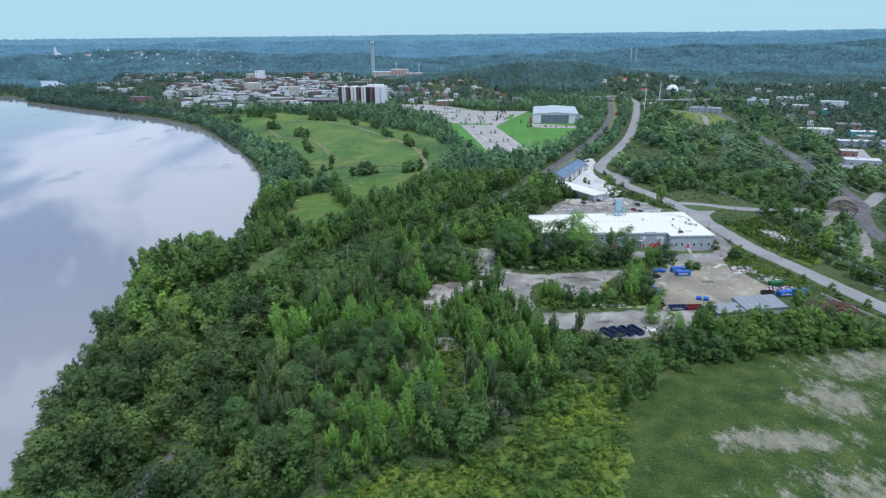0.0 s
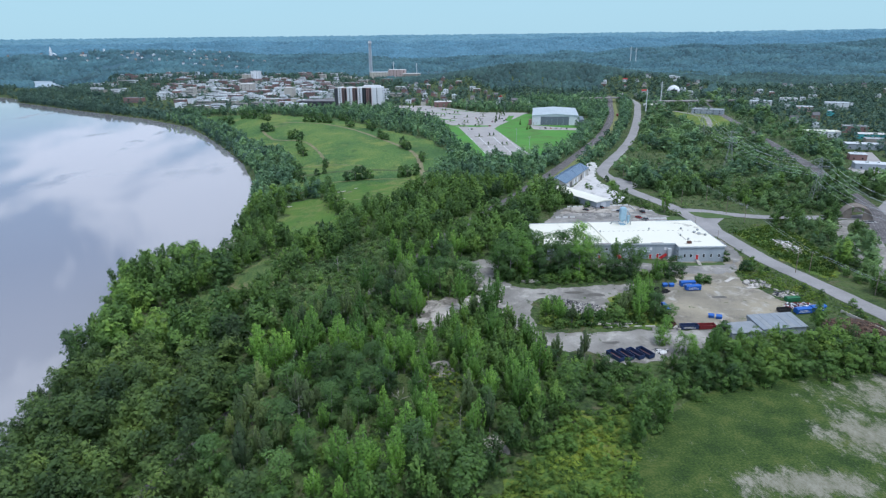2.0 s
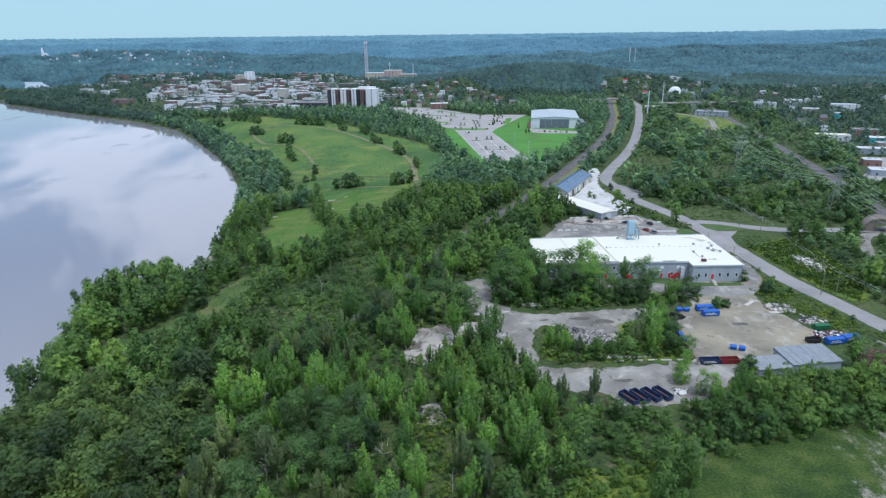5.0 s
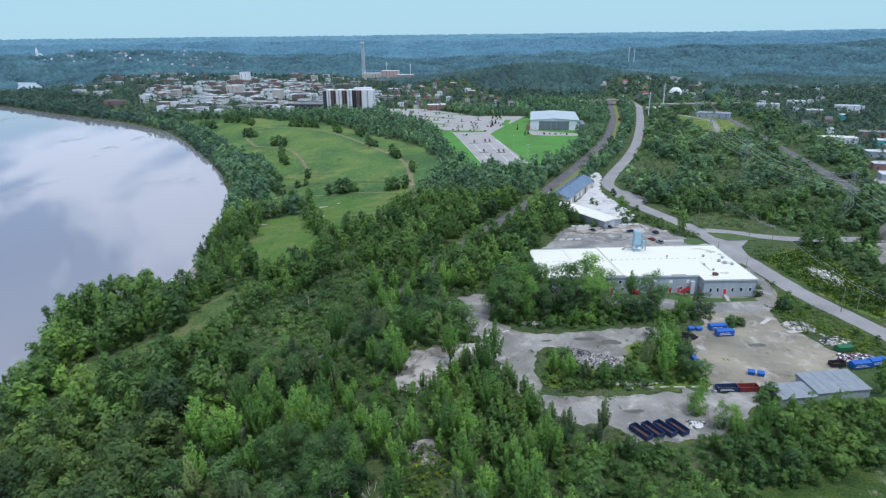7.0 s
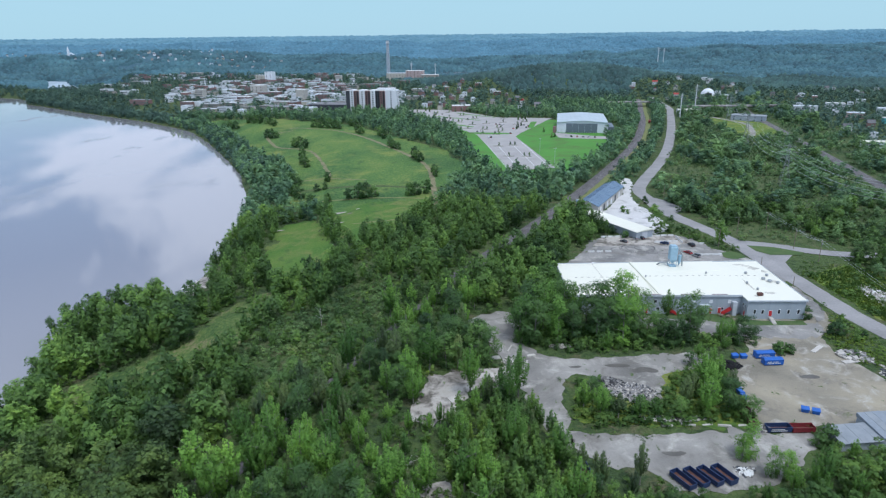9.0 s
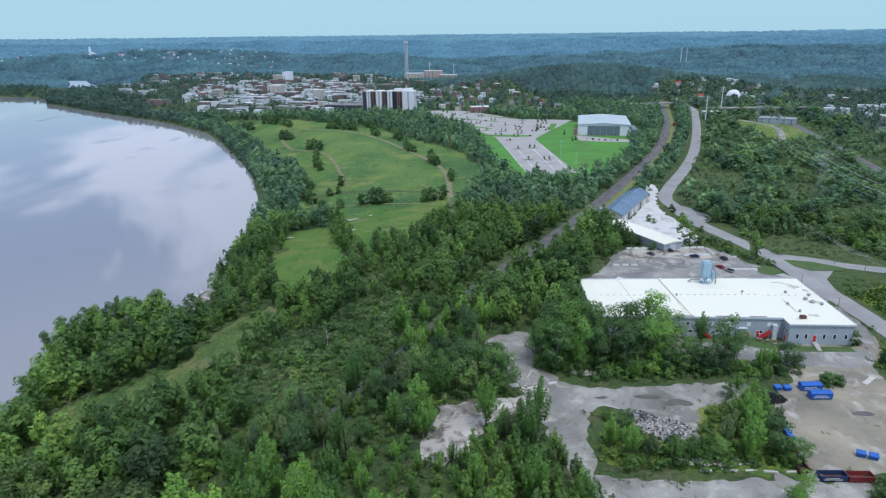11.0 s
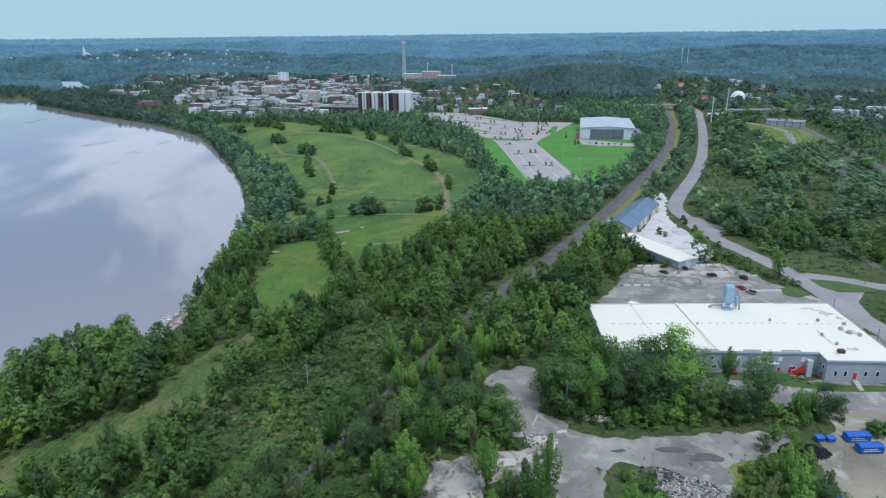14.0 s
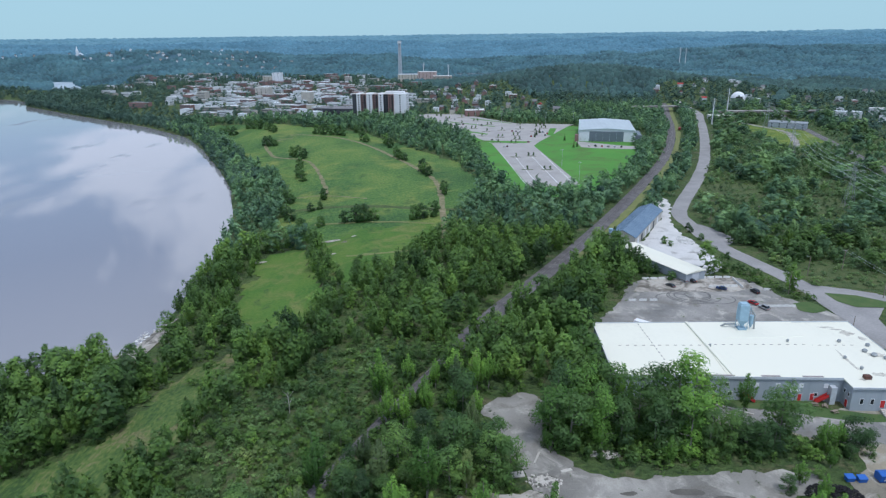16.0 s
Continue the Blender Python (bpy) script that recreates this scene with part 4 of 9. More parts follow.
# ---- trees ----
def crown_cards(rng, h, w, n, size, base=0.22, lobes=10, kind="poplar"):
    """Leaf sprays of a crown h high and w wide: corners of n three-sided sprays and their soft normals.
    A poplar's hang round steep limbs that end in pointed tops, the others' on the outside of rounded lobes."""
    if kind == "poplar":
        p0, p1, rs = [(0, 0, h * base)], [(0, 0, h * 0.98)], [w * 0.13]
        for i in range(1, lobes):
            a = i * 2.4 + rng.uniform(-0.5, 0.5)
            out = w * 0.44 * math.sqrt((i + rng.uniform(-0.4, 0.4)) / lobes)
            top = h * (rng.uniform(0.84, 1.0) - 0.42 * (out / (w * 0.44)) ** 2)
            foot = min(h * rng.uniform(base * 0.5, 0.42), top - h * 0.20)
            p0.append((0.5 * out * math.cos(a), 0.5 * out * math.sin(a), foot))
            p1.append((out * math.cos(a), out * math.sin(a), top))
            rs.append(w * rng.uniform(0.75, 1.25) * 0.36 / math.sqrt(lobes))
        p0, p1, rs = np.array(p0), np.array(p1), np.array(rs)
        run = p1 - p0
        length = np.linalg.norm(run, axis=1)
        pick = rng.choice(lobes, n, p=rs * length / (rs * length).sum())
        k = rng.uniform(0.12, 1, n)
        ax = (run / length[:, None])[pick]
        v = rng.normal(size=(n, 3))
        v -= ax * (v * ax).sum(1)[:, None]
        v /= np.linalg.norm(v, axis=1)[:, None]
        fat = 1.45 * (k + 0.02) ** 0.5 * (1.04 - k) ** 0.42
        lift = (k - 0.45) * 0.9
        c = p0[pick] + run[pick] * k[:, None] + v * (rs[pick] * fat * rng.uniform(0.55, 1.10, n))[:, None]
        reach = ax * 0.6 + v * 0.55 + rng.normal(size=(n, 3)) * 0.42
        wide, tall_part = 0.60, 1.35
    else:
        cs, rs = [], []
        for i in range(lobes):
            t = base + (1 - base) * (i + 0.5) / lobes
            a = rng.uniform(0, 6.283) + i * 2.4
            if kind == "cone":
                prof = 1.05 * (1 - (t - base) / (1 - base)) + 0.06
                off = w * 0.5 * prof * 0.15
                cs.append((off * math.cos(a), off * math.sin(a), h * (t - 0.03)))
                rs.append((max(w * 0.5 * prof * 0.8, 0.08 * w), h * (1 - base) / lobes * 1.2))
            else:
                prof = math.sqrt(max(0.05, 1 - ((t - 0.50) / 0.60) ** 2))
                off = w * 0.5 * prof * rng.uniform(0.25, 0.78)
                cs.append((off * math.cos(a), off * math.sin(a), h * (t - 0.04)))
                rs.append((w * rng.uniform(0.13, 0.25), h * rng.uniform(0.08, 0.15)))
        cs, rs = np.array(cs), np.array(rs)
        weight = rs[:, 0] * (rs[:, 0] + rs[:, 1])
        pick = rng.choice(lobes, n, p=weight / weight.sum())
        v = rng.normal(size=(n, 3))
        v[:, 2] = np.where(v[:, 2] < -0.5, -v[:, 2], v[:, 2])
        v /= np.linalg.norm(v, axis=1)[:, None]
        c = cs[pick] + v * np.stack([rs[pick, 0], rs[pick, 0], rs[pick, 1]], 1) * rng.uniform(0.55, 1.15, (n, 1))
        c[:, 2] = np.maximum(c[:, 2], h * base * 0.5)
        reach = v * 0.5 + np.array([0, 0, 0.30]) + rng.normal(size=(n, 3)) * 0.55
        lift = v[:, 2] * 0.25
        wide, tall_part = 0.80, 1.05
    nrm = v * 0.75 + np.array([0, 0, 0.50]) + rng.normal(size=(n, 3)) * 0.24
    nrm /= np.linalg.norm(nrm, axis=1)[:, None]
    bit = reach - nrm * (reach * nrm).sum(1)[:, None]
    bit /= np.linalg.norm(bit, axis=1)[:, None] + 1e-6
    tan = np.cross(bit, nrm)
    s = size * rng.uniform(0.6, 1.25, (n, 1))
    q = np.stack([c - tan * s * wide - bit * s * 0.5, c + tan * s * wide - bit * s * rng.uniform(0.2, 0.7, (n, 1)), c + bit * s * tall_part * rng.uniform(0.7, 1.2, (n, 1)) + tan * s * rng.uniform(-0.4, 0.4, (n, 1))], 1)
    whole = (c - np.array([0, 0, h * 0.45])) / np.array([w * 0.5, w * 0.5, h * 0.5])
    soft = v * 0.70 + whole * 0.55 + nrm * 0.14 + np.array([0, 0, 0.10])
    soft[:, 2] += lift
    soft /= np.linalg.norm(soft, axis=1)[:, None]
    return q.reshape(-1, 3), np.repeat(soft, 3, 0)


def sprays(n):
    return np.arange(n * 3, dtype=np.int32).reshape(-1, 3)


def trunk_build(rng, h, w, r):
    b = Build()
    lean = (rng.uniform(-0.3, 0.3), rng.uniform(-0.3, 0.3))
    b.tube((0, 0, -0.4), (lean[0], lean[1], h * 0.45), r, r * 0.65, 5).tube((lean[0], lean[1], h * 0.45), (lean[0] * 2, lean[1] * 2, h * 0.93), r * 0.65, r * 0.12, 4)
    for i in range(6):
        a, z = rng.uniform(0, 6.283), h * rng.uniform(0.25, 0.7)
        b.tube((lean[0] * z / h, lean[1] * z / h, z), (w * 0.36 * math.cos(a), w * 0.36 * math.sin(a), z + h * rng.uniform(0.08, 0.18)), r * 0.35, r * 0.08, 3)
    return b


def tree_model(name, label, leaf, seed, h, w, cards, size, base, lobes, kind):
    rng = np.random.RandomState(seed)
    e = thing(name, label, "tree")
    trunk_build(rng, h, w, 0.09 + h * 0.010).out("trunk", "bark", e)
    co, soft = crown_cards(rng, h, w, cards, size, base, lobes, kind)
    c = new("crown", big_mesh("crown", co, sprays(cards), leaf, normals=soft))
    c.parent = e
    return e


def scatter(x0, x1, y0, y1, cell, seed):
    rng = np.random.RandomState(seed)
    gx, gy = np.meshgrid(np.arange(x0, x1, cell), np.arange(y0, y1, cell))
    return (gx + rng.uniform(0, cell * 0.95, gx.shape)).ravel(), (gy + rng.uniform(0, cell * 0.95, gy.shape)).ravel(), rng


def wooded(x, y, verge=3.0):
    """Where trees can stand."""
    ok = ~inside(RIVER, x, y) & ~inside(POND, x, y) & ~inside(LAKE, x, y)
    for p in OPEN + [WAREHOUSE, ISLAND]:
        ok &= ~inside(p, x, y)
    for p in (WAREHOUSE, YARD, CAR_PARK, JUNCTION, LOW_LANE):
        ok &= line_distance(p, x, y, True) > 2.5
    ok &= ~inside(SPIT, x, y)
    ok &= ~inside(MOUND, x, y) & ~inside(GRASS_RING, x, y)
    ok &= line_distance(ROAD, x, y) > 6.5 + verge
    ok &= ~((y < 345) & (x > line_x(y)) & (x < line_x(y) + 15))
    ok &= line_distance(SIDE_ROAD, x, y) > 6 + verge
    ok &= line_distance(RAIL, x, y) > np.where(y > 355, 5.0, np.where(y < 172, 3.4, np.where(y < 265, 1.2, 2.2)))
    ok &= (y < 372) | (line_distance([(p + 6, q - 3) for p, q in RAIL], x, y) > 6.5)
    ok &= line_distance(RAIL_EAST, x, y) > 8
    ok &= line_distance(EAST_LANE, x, y) > 4
    for p in KEEP_CLEAR:
        ok &= ~inside(p, x, y)
    ok &= line_distance(SHORE, x, y) > 2.5
    return ok


KEEP_CLEAR = [[(76, 450), (96, 403), (112, 412), (122, 512), (104, 522), (74, 466)], [(230, 360), (262, 360), (262, 392), (230, 392)], [(101, 220), (138, 224), (140, 242), (101, 234)],
              [(100, 800), (190, 790), (190, 920), (110, 920)], [(140, 228), (150, 220), (164, 196), (186, 186), (200, 186), (198, 215), (184, 262), (172, 300), (152, 302), (138, 262)], [(-143, 357), (-126, 344), (-112, 326), (-103, 333), (-117, 360), (-117, 394), (-141, 394)], [(-880, 1570), (-1000, 1560), (-1060, 1660), (-900, 1660)],
              [(150, 404), (192, 410), (206, 392), (192, 370), (194, 350), (178, 310), (184, 284), (174, 275), (163, 295), (158, 360)], [(236, 350), (246, 356), (222, 304), (204, 268), (192, 268), (208, 304)],
              [(118, 512), (132, 516), (135, 495), (140, 468), (146, 445), (152, 422), (156, 402), (146, 396), (136, 397), (125, 414)], *SCRUB_CLEARINGS,
              [(-100, 1930), (110, 1880), (110, 2060), (-90, 2110)], [(322, 470), (362, 500), (400, 590), (380, 600), (330, 530)], [(320, 965), (358, 915), (384, 862), (368, 798), (321, 758), (306, 788), (316, 864)]]


def forest(name, label, leaf, bases, x, y, hs, ws, seed, sink=0.3):
    """One mesh of many trees from a few crowns."""
    rng = np.random.RandomState(seed)
    z = land(x, y)
    which = rng.randint(0, len(bases), len(x))
    a = rng.uniform(0, 6.283, len(x))
    chunks, softs, tones = [], [], []
    own = np.clip(rng.uniform(0, 1, len(x)) * 0.55 + 0.45 * (0.5 + 0.6 * waves(x, y, 55, 3)), 0, 1)
    for k, (b, nb) in enumerate(bases):
        s = np.nonzero(which == k)[0]
        ca, sa = np.cos(a[s])[:, None], np.sin(a[s])[:, None]
        px = (b[None, :, 0] * ca - b[None, :, 1] * sa) * ws[s][:, None] + x[s][:, None]
        py = (b[None, :, 0] * sa + b[None, :, 1] * ca) * ws[s][:, None] + y[s][:, None]
        pz = b[None, :, 2] * hs[s][:, None] + z[s][:, None] - sink
        chunks.append(np.stack([px, py, pz], -1).reshape(-1, 3))
        softs.append(np.stack([nb[None, :, 0] * ca - nb[None, :, 1] * sa, nb[None, :, 0] * sa + nb[None, :, 1] * ca, nb[None, :, 2] + 0 * ca], -1).reshape(-1, 3))
        tones.append(np.repeat(own[s], len(b)))
    co = np.concatenate(chunks)
    ob = new(name, big_mesh(name, co, sprays(len(co) // 3), leaf, normals=np.concatenate(softs), tone=np.concatenate(tones)))
    return tagged(ob, label, "trees", kind="stuff")


def unit_crowns(seed, k, n, size, kind, base=0.2, lobes=9, aspect=0.42):
    """Crowns 1 high; widths are relative to an aspect."""
    out = []
    for i in range(k):
        q, soft = crown_cards(np.random.RandomState(seed + i), 10.0, 10.0 * aspect, n, size * 10, base, lobes, kind)
        out.append((q / 10.0, soft))
    return out


SCRUB = [(-72, 290), (-66, 307), (-54, 314), (-48, 334), (-24, 349), (-16, 330), (-24, 304), (-28, 290), (-33, 270), (-34, 256), (-66, 258), (-74, 277)]
YARD_ISLAND = [(38, 234), (42, 262), (56, 268), (86, 268), (92, 256), (90, 232)]


def tall(x, y):
    """How high trees grow at a place, relative to the open wood."""
    x, y = np.asarray(x, float), np.asarray(y, float)
    k = np.ones(np.broadcast(x, y).shape)
    k = np.where((x > 98) & (y < 226) & (x < 175), 0.5, k)
    k = np.where((x > 34) & (x <= 102) & (y > 182) & (y < 208), 0.5, k)
    k = np.where((x < 10) & (y > 340) & (y < 440), 0.88, k)
    k = np.where((x > 100) & (x <= 150) & (y > 190) & (y < 204), 0.42, k)
    k = np.where((x > 34) & (x < 92) & (y > 208) & (y < 270), 0.85, k)
    k = np.where((x > 35) & (x < 84) & (y > 278) & (y < 310), 1.22, k)
    k = np.where((x > 92) & (x < 160) & (y > 240) & (y < 306), 0.4, k)
    k = np.where((x > 20) & (x < 120) & (y > 480) & (y < 600), 1.15, k)
    k = np.where((x > -24) & (x < 8) & (y > 212) & (y < 240), 0.6, k)
    k = k * np.where((y < 480) & (line_distance(SHORE, x, y) < 9), 0.85, 1.0)
    k = np.where(inside(SCRUB, x, y), 0.45, k)
    k = np.where((y > 560) & (y < 1000) & (x < line_x(y)) & (x > line_x(y) - 45), 1.2, k)
    k = np.where(x > line_x(y) + 4, np.clip(0.66 + 0.30 * waves(x, y, 75, 8), 0.34, 1.1), k)
    return k


def line_x(y):
    """Where the road runs, at a y."""
    r = np.array(ROAD, float)
    return np.interp(y, r[:, 1], r[:, 0])


YELLOW_GAP = [(-1, 210), (6, 207), (9, 160), (18, 150), (0, 150), (-4, 199)]
YOUNG = [(2, 234), (20, 243), (32, 236), (35, 216), (37, 200), (22, 194), (4, 200)]
HERO = [(-62, 150), (-20, 135), (30, 175), (40, 205), (100, 200), (160, 206), (160, 222), (100, 222), (96, 304), (44, 308), (8, 318), (-40, 318), (-62, 250)]
TREE_KINDS = [("poplar_tree", "tall bright green poplar tree", "leaf_poplar", 15.0, 7.6, 0.10, 14, "poplar"),
              ("maple_tree", "dark green broadleaf tree", "leaf_dark", 12.0, 8.2, 0.10, 22, "round"),
              ("birch_tree", "slender pale-trunked birch tree", "leaf_birch", 13.5, 5.4, 0.14, 10, "poplar")]
x, y, rng = scatter(-70, 165, 130, 320, 6.0, 11)
keep = inside(HERO, x, y) & wooded(x, y) & ~inside(GOLDEN, x, y) & ~((waves(x, y, 30, 22) > 0.62) & (x < 34)) & ~inside(YELLOW_GAP, x, y)
keep &= ~((x > 25) & (x < 96) & (y > 280) & (y < 306)) & ~inside(YARD_ISLAND, x, y) & ~(inside(YOUNG, x, y) & (rng.uniform(0, 1, len(x)) < 0.6)) & ~(inside(SCRUB, x, y) & (rng.uniform(0, 1, len(x)) < 0.8))
x, y = x[keep], y[keep]
order = rng.permutation(len(x))
models = {}
for kind_index, spec in enumerate(TREE_KINDS):
    models[kind_index] = [tree_model(spec[0], spec[1], spec[2], 40 + kind_index * 10 + i, spec[3], spec[4], 2250, 0.31, spec[5], spec[6], spec[7]) for i in range(4)]
hero_left = []
used = {0: 0, 1: 0, 2: 0}
for i in order:
    px, py = float(x[i]), float(y[i])
    mix_value = noise.noise(Vector((px * 0.03, py * 0.03, 2))) + float(rng.uniform(-0.25, 0.25))
    mix_value += min(0.12, (px + 22) / 130)
    k = 0 if mix_value > -0.10 else (1 if mix_value > -0.42 else 2)
    if 0.05 < mix_value < 0.13:
        k = 2
    if 35 < px < 84 and 278 < py < 310:
        k = 0 if mix_value > -0.4 else 1
    if 34 < px < 92 and 208 < py < 270:
        k = 0 if mix_value > -0.05 else 2
    if used[k] >= 298:
        hero_left.append(i)
        continue
    mdl = models[k][used[k] % 4]
    s = float(rng.choice([0.5, 0.68, 0.85, 0.95, 1.05, 1.2]) * rng.uniform(0.92, 1.08))
    s *= float(tall(px, py))
    m = pose(px, py, ground_at(px, py) - 0.1, 0, 0, float(rng.uniform(0, 360)))
    if used[k] < 4:
        t = mdl
        t.matrix_world = m @ Matrix.Diagonal((s, s, s, 1))
    else:
        t = copy_thing(mdl, m)
        t.scale = (s * float(rng.uniform(0.9, 1.12)), s * float(rng.uniform(0.9, 1.12)), s)
    tagged(t, group="trees of the old works")
    used[k] += 1

mid = unit_crowns(200, 7, 360, 0.056, "poplar", 0.10, 11, 0.52) + unit_crowns(220, 4, 360, 0.062, "round", 0.06, 20, 0.62)
x, y, rng = scatter(-210, 330, 100, 470, 6.1, 12)
keep = wooded(x, y) & ~(inside(HERO, x, y)) & ~inside(GOLDEN, x, y) & (x < 60 + y * 0.75) & (x > -40 - y * 0.75)
keep &= ~((x < 5) & (x > -85) & (y > 225) & (y < 400) & (waves(x, y, 34, 21) > 0.6)) & (rng.uniform(0, 1, len(x)) < np.where(x > line_x(y), np.where(waves(x, y, 48, 51) > 0.55, 0.2, 0.97), np.where(inside(SCRUB, x, y), 0.22, 0.95)))
x, y = x[keep], y[keep]
hs = rng.uniform(8, 16.5, len(x)) * tall(x, y)
stand = np.clip(0.95 + 0.55 * waves(x, y, 30, 53) + rng.uniform(-0.15, 0.15, len(x)), 0.45, 1.45)
hs = np.where(x > line_x(y), hs * stand, hs)
spread_out = rng.uniform(0.85, 1.25, len(x)) * np.where(x > line_x(y), 1.45, 1)
light = (x > line_x(y)) & (waves(x, y, 40, 52) + rng.uniform(-0.6, 0.6, len(x)) > -0.15)
first_rows = ~light & (x < line_x(y)) & (y < 225)
shore_side = first_rows & (x < -40)
fine = unit_crowns(240, 6, 640, 0.044, "round", 0.06, 26, 0.66)
forest("shore_wood", "dark rounded maples and willows on the bank", "leaf_maple", fine + unit_crowns(250, 2, 640, 0.042, "poplar", 0.10, 13, 0.52), x[shore_side], y[shore_side], hs[shore_side], (hs * spread_out)[shore_side], 35)
fine_rest = first_rows & ~shore_side
forest("front_wood", "poplars and birches of the old works", "leaf_wood", fine[:2] + unit_crowns(260, 4, 640, 0.042, "poplar", 0.10, 13, 0.52), x[fine_rest], y[fine_rest], hs[fine_rest], (hs * spread_out)[fine_rest], 36)
behind = ~light & ~first_rows
forest("near_wood", "mixed wood of poplar and birch trees", "leaf_wood", mid, x[behind], y[behind], hs[behind], (hs * spread_out)[behind], 5)
forest("roadside_scrub", "bright green young trees and scrub beyond the road", "leaf_scrub_hazy", mid, x[light], y[light], hs[light], (hs * spread_out)[light], 25)

far_set = unit_crowns(300, 6, 84, 0.112, "poplar", 0.08, 6, 0.55) + unit_crowns(320, 5, 84, 0.120, "round", 0.05, 10, 0.75)
x, y, rng = scatter(-420, 560, 470, 1130, 7.3, 13)
keep = wooded(x, y) & ~inside(DOWNTOWN, x, y) & ~inside(OLD_TOWN, x, y) & ~inside(EAST_TOWN, x, y) & (np.abs(x) < 60 + y * 0.78)
keep &= (x < line_x(y)) | (rng.uniform(0, 1, len(x)) < np.where(waves(x, y, 70, 51) > 0.65, 0.35, 0.98))
x, y = x[keep], y[keep]
hs = rng.uniform(5.5, 14, len(x)) * tall(x, y)
stand = np.clip(0.95 + 0.6 * waves(x, y, 45, 53) + rng.uniform(-0.15, 0.15, len(x)), 0.4, 1.5)
hs = np.where(x > line_x(y), hs * stand, hs)
spread_out = rng.uniform(0.85, 1.25, len(x)) * np.where(x > line_x(y), 1.45, 1)
light = (x > line_x(y)) & (waves(x, y, 60, 52) + rng.uniform(-0.6, 0.6, len(x)) > 0.0)
forest("middle_wood", "belt of mixed broadleaf trees", "leaf_middle_hazy", far_set, x[~light], y[~light], hs[~light], (hs * spread_out)[~light], 6)
forest("east_scrub", "light green scrub between road and railway", "leaf_scrub_hazy", far_set, x[light], y[light], hs[light], (hs * spread_out)[light], 26)


def dome_crowns(seed, k, aspect, sides=7):
    """Uneven rounded crowns 1 high, for far woods: corners and faces."""
    out = []
    for i in range(k):
        r = np.random.RandomState(seed + i)
        vs = []
        for z, w in ((-0.9, 1.05), (0.62, 0.78)):
            a = np.arange(sides) * 6.28319 / sides + r.uniform(0, 0.8)
            q = 0.5 * aspect * w * r.uniform(0.8, 1.15, sides)
            vs.append(np.stack([q * np.cos(a), q * np.sin(a), z + r.uniform(-0.12, 0.12, sides)], 1))
        v = np.concatenate(vs + [np.array([[0.0, 0.0, 1.0]])])
        f = []
        for lev in range(1):
            for j in range(sides):
                p, q2 = lev * sides + j, lev * sides + (j + 1) % sides
                f += [(p, q2, q2 + sides), (p, q2 + sides, p + sides)]
        f += [(sides + j, sides + (j + 1) % sides, 2 * sides) for j in range(sides)]
        soft = np.maximum(v, (-9, -9, 0)) * np.array([0.8 / aspect, 0.8 / aspect, 0.5]) + np.array([0, 0, 0.45])
        out.append((v, np.array(f), soft / np.linalg.norm(soft, axis=1)[:, None]))
    return out


def far_forest(name, label, leaf, domes, x, y, hs, ws, seed):
    rng = np.random.RandomState(seed)
    z = land(x, y)
    which = rng.randint(0, len(domes), len(x))
    a = rng.uniform(0, 6.283, len(x))
    co, fa, softs, tones, base = [], [], [], [], 0
    # random tint a tree, plus broad waves painting cloud and haze shading on hills
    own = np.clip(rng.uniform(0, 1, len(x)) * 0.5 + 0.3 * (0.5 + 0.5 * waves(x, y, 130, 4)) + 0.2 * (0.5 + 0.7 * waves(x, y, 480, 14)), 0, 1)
    for k, (v, f, nb) in enumerate(domes):
        s = np.nonzero(which == k)[0]
        ca, sa = np.cos(a[s])[:, None], np.sin(a[s])[:, None]
        px = (v[None, :, 0] * ca - v[None, :, 1] * sa) * ws[s][:, None] + x[s][:, None]
        py = (v[None, :, 0] * sa + v[None, :, 1] * ca) * ws[s][:, None] + y[s][:, None]
        pz = v[None, :, 2] * hs[s][:, None] + z[s][:, None] - 0.3
        co.append(np.stack([px, py, pz], -1).reshape(-1, 3))
        fa.append((f[None] + (np.arange(len(s)) * len(v))[:, None, None]).reshape(-1, 3) + base)
        base += len(s) * len(v)
        softs.append(np.stack([nb[None, :, 0] * ca - nb[None, :, 1] * sa, nb[None, :, 0] * sa + nb[None, :, 1] * ca, nb[None, :, 2] + 0 * ca], -1).reshape(-1, 3))
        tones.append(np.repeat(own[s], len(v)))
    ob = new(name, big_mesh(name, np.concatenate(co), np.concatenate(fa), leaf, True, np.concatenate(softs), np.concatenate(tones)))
    return tagged(ob, label, "trees", kind="stuff")


# ---- warehouse ----
def copy_at(model, first, m, state):
    """The model itself the first time, copies after that."""
    if first not in state:
        state[first] = True
        model.matrix_world = m
        return model
    return copy_thing(model, m)


PLACED = {}


def door(parent, x, y, z, w, h, mat="red", facing="s"):
    b = Build()
    if facing == "s":
        b.box(x - w / 2, y - 0.09, z, x + w / 2, y - 0.003, z + h)
    else:
        b.box(x - 0.09, y - w / 2, z, x - 0.003, y + w / 2, z + h)
    d = b.out("door", mat, parent)
    k = Build()
    if facing == "s":
        k.box(x - w / 2 - 0.12, y - 0.06, z, x - w / 2, y - 0.003, z + h + 0.12).box(x + w / 2, y - 0.06, z, x + w / 2 + 0.12, y - 0.003, z + h + 0.12).box(x - w / 2, y - 0.06, z + h, x + w / 2, y - 0.003, z + h + 0.12)
    else:
        k.box(x - 0.06, y - w / 2 - 0.12, z, x - 0.003, y - w / 2, z + h + 0.12).box(x - 0.06, y + w / 2, z, x - 0.003, y + w / 2 + 0.12, z + h + 0.12)
    k.out("frame", "white", d)
    return d


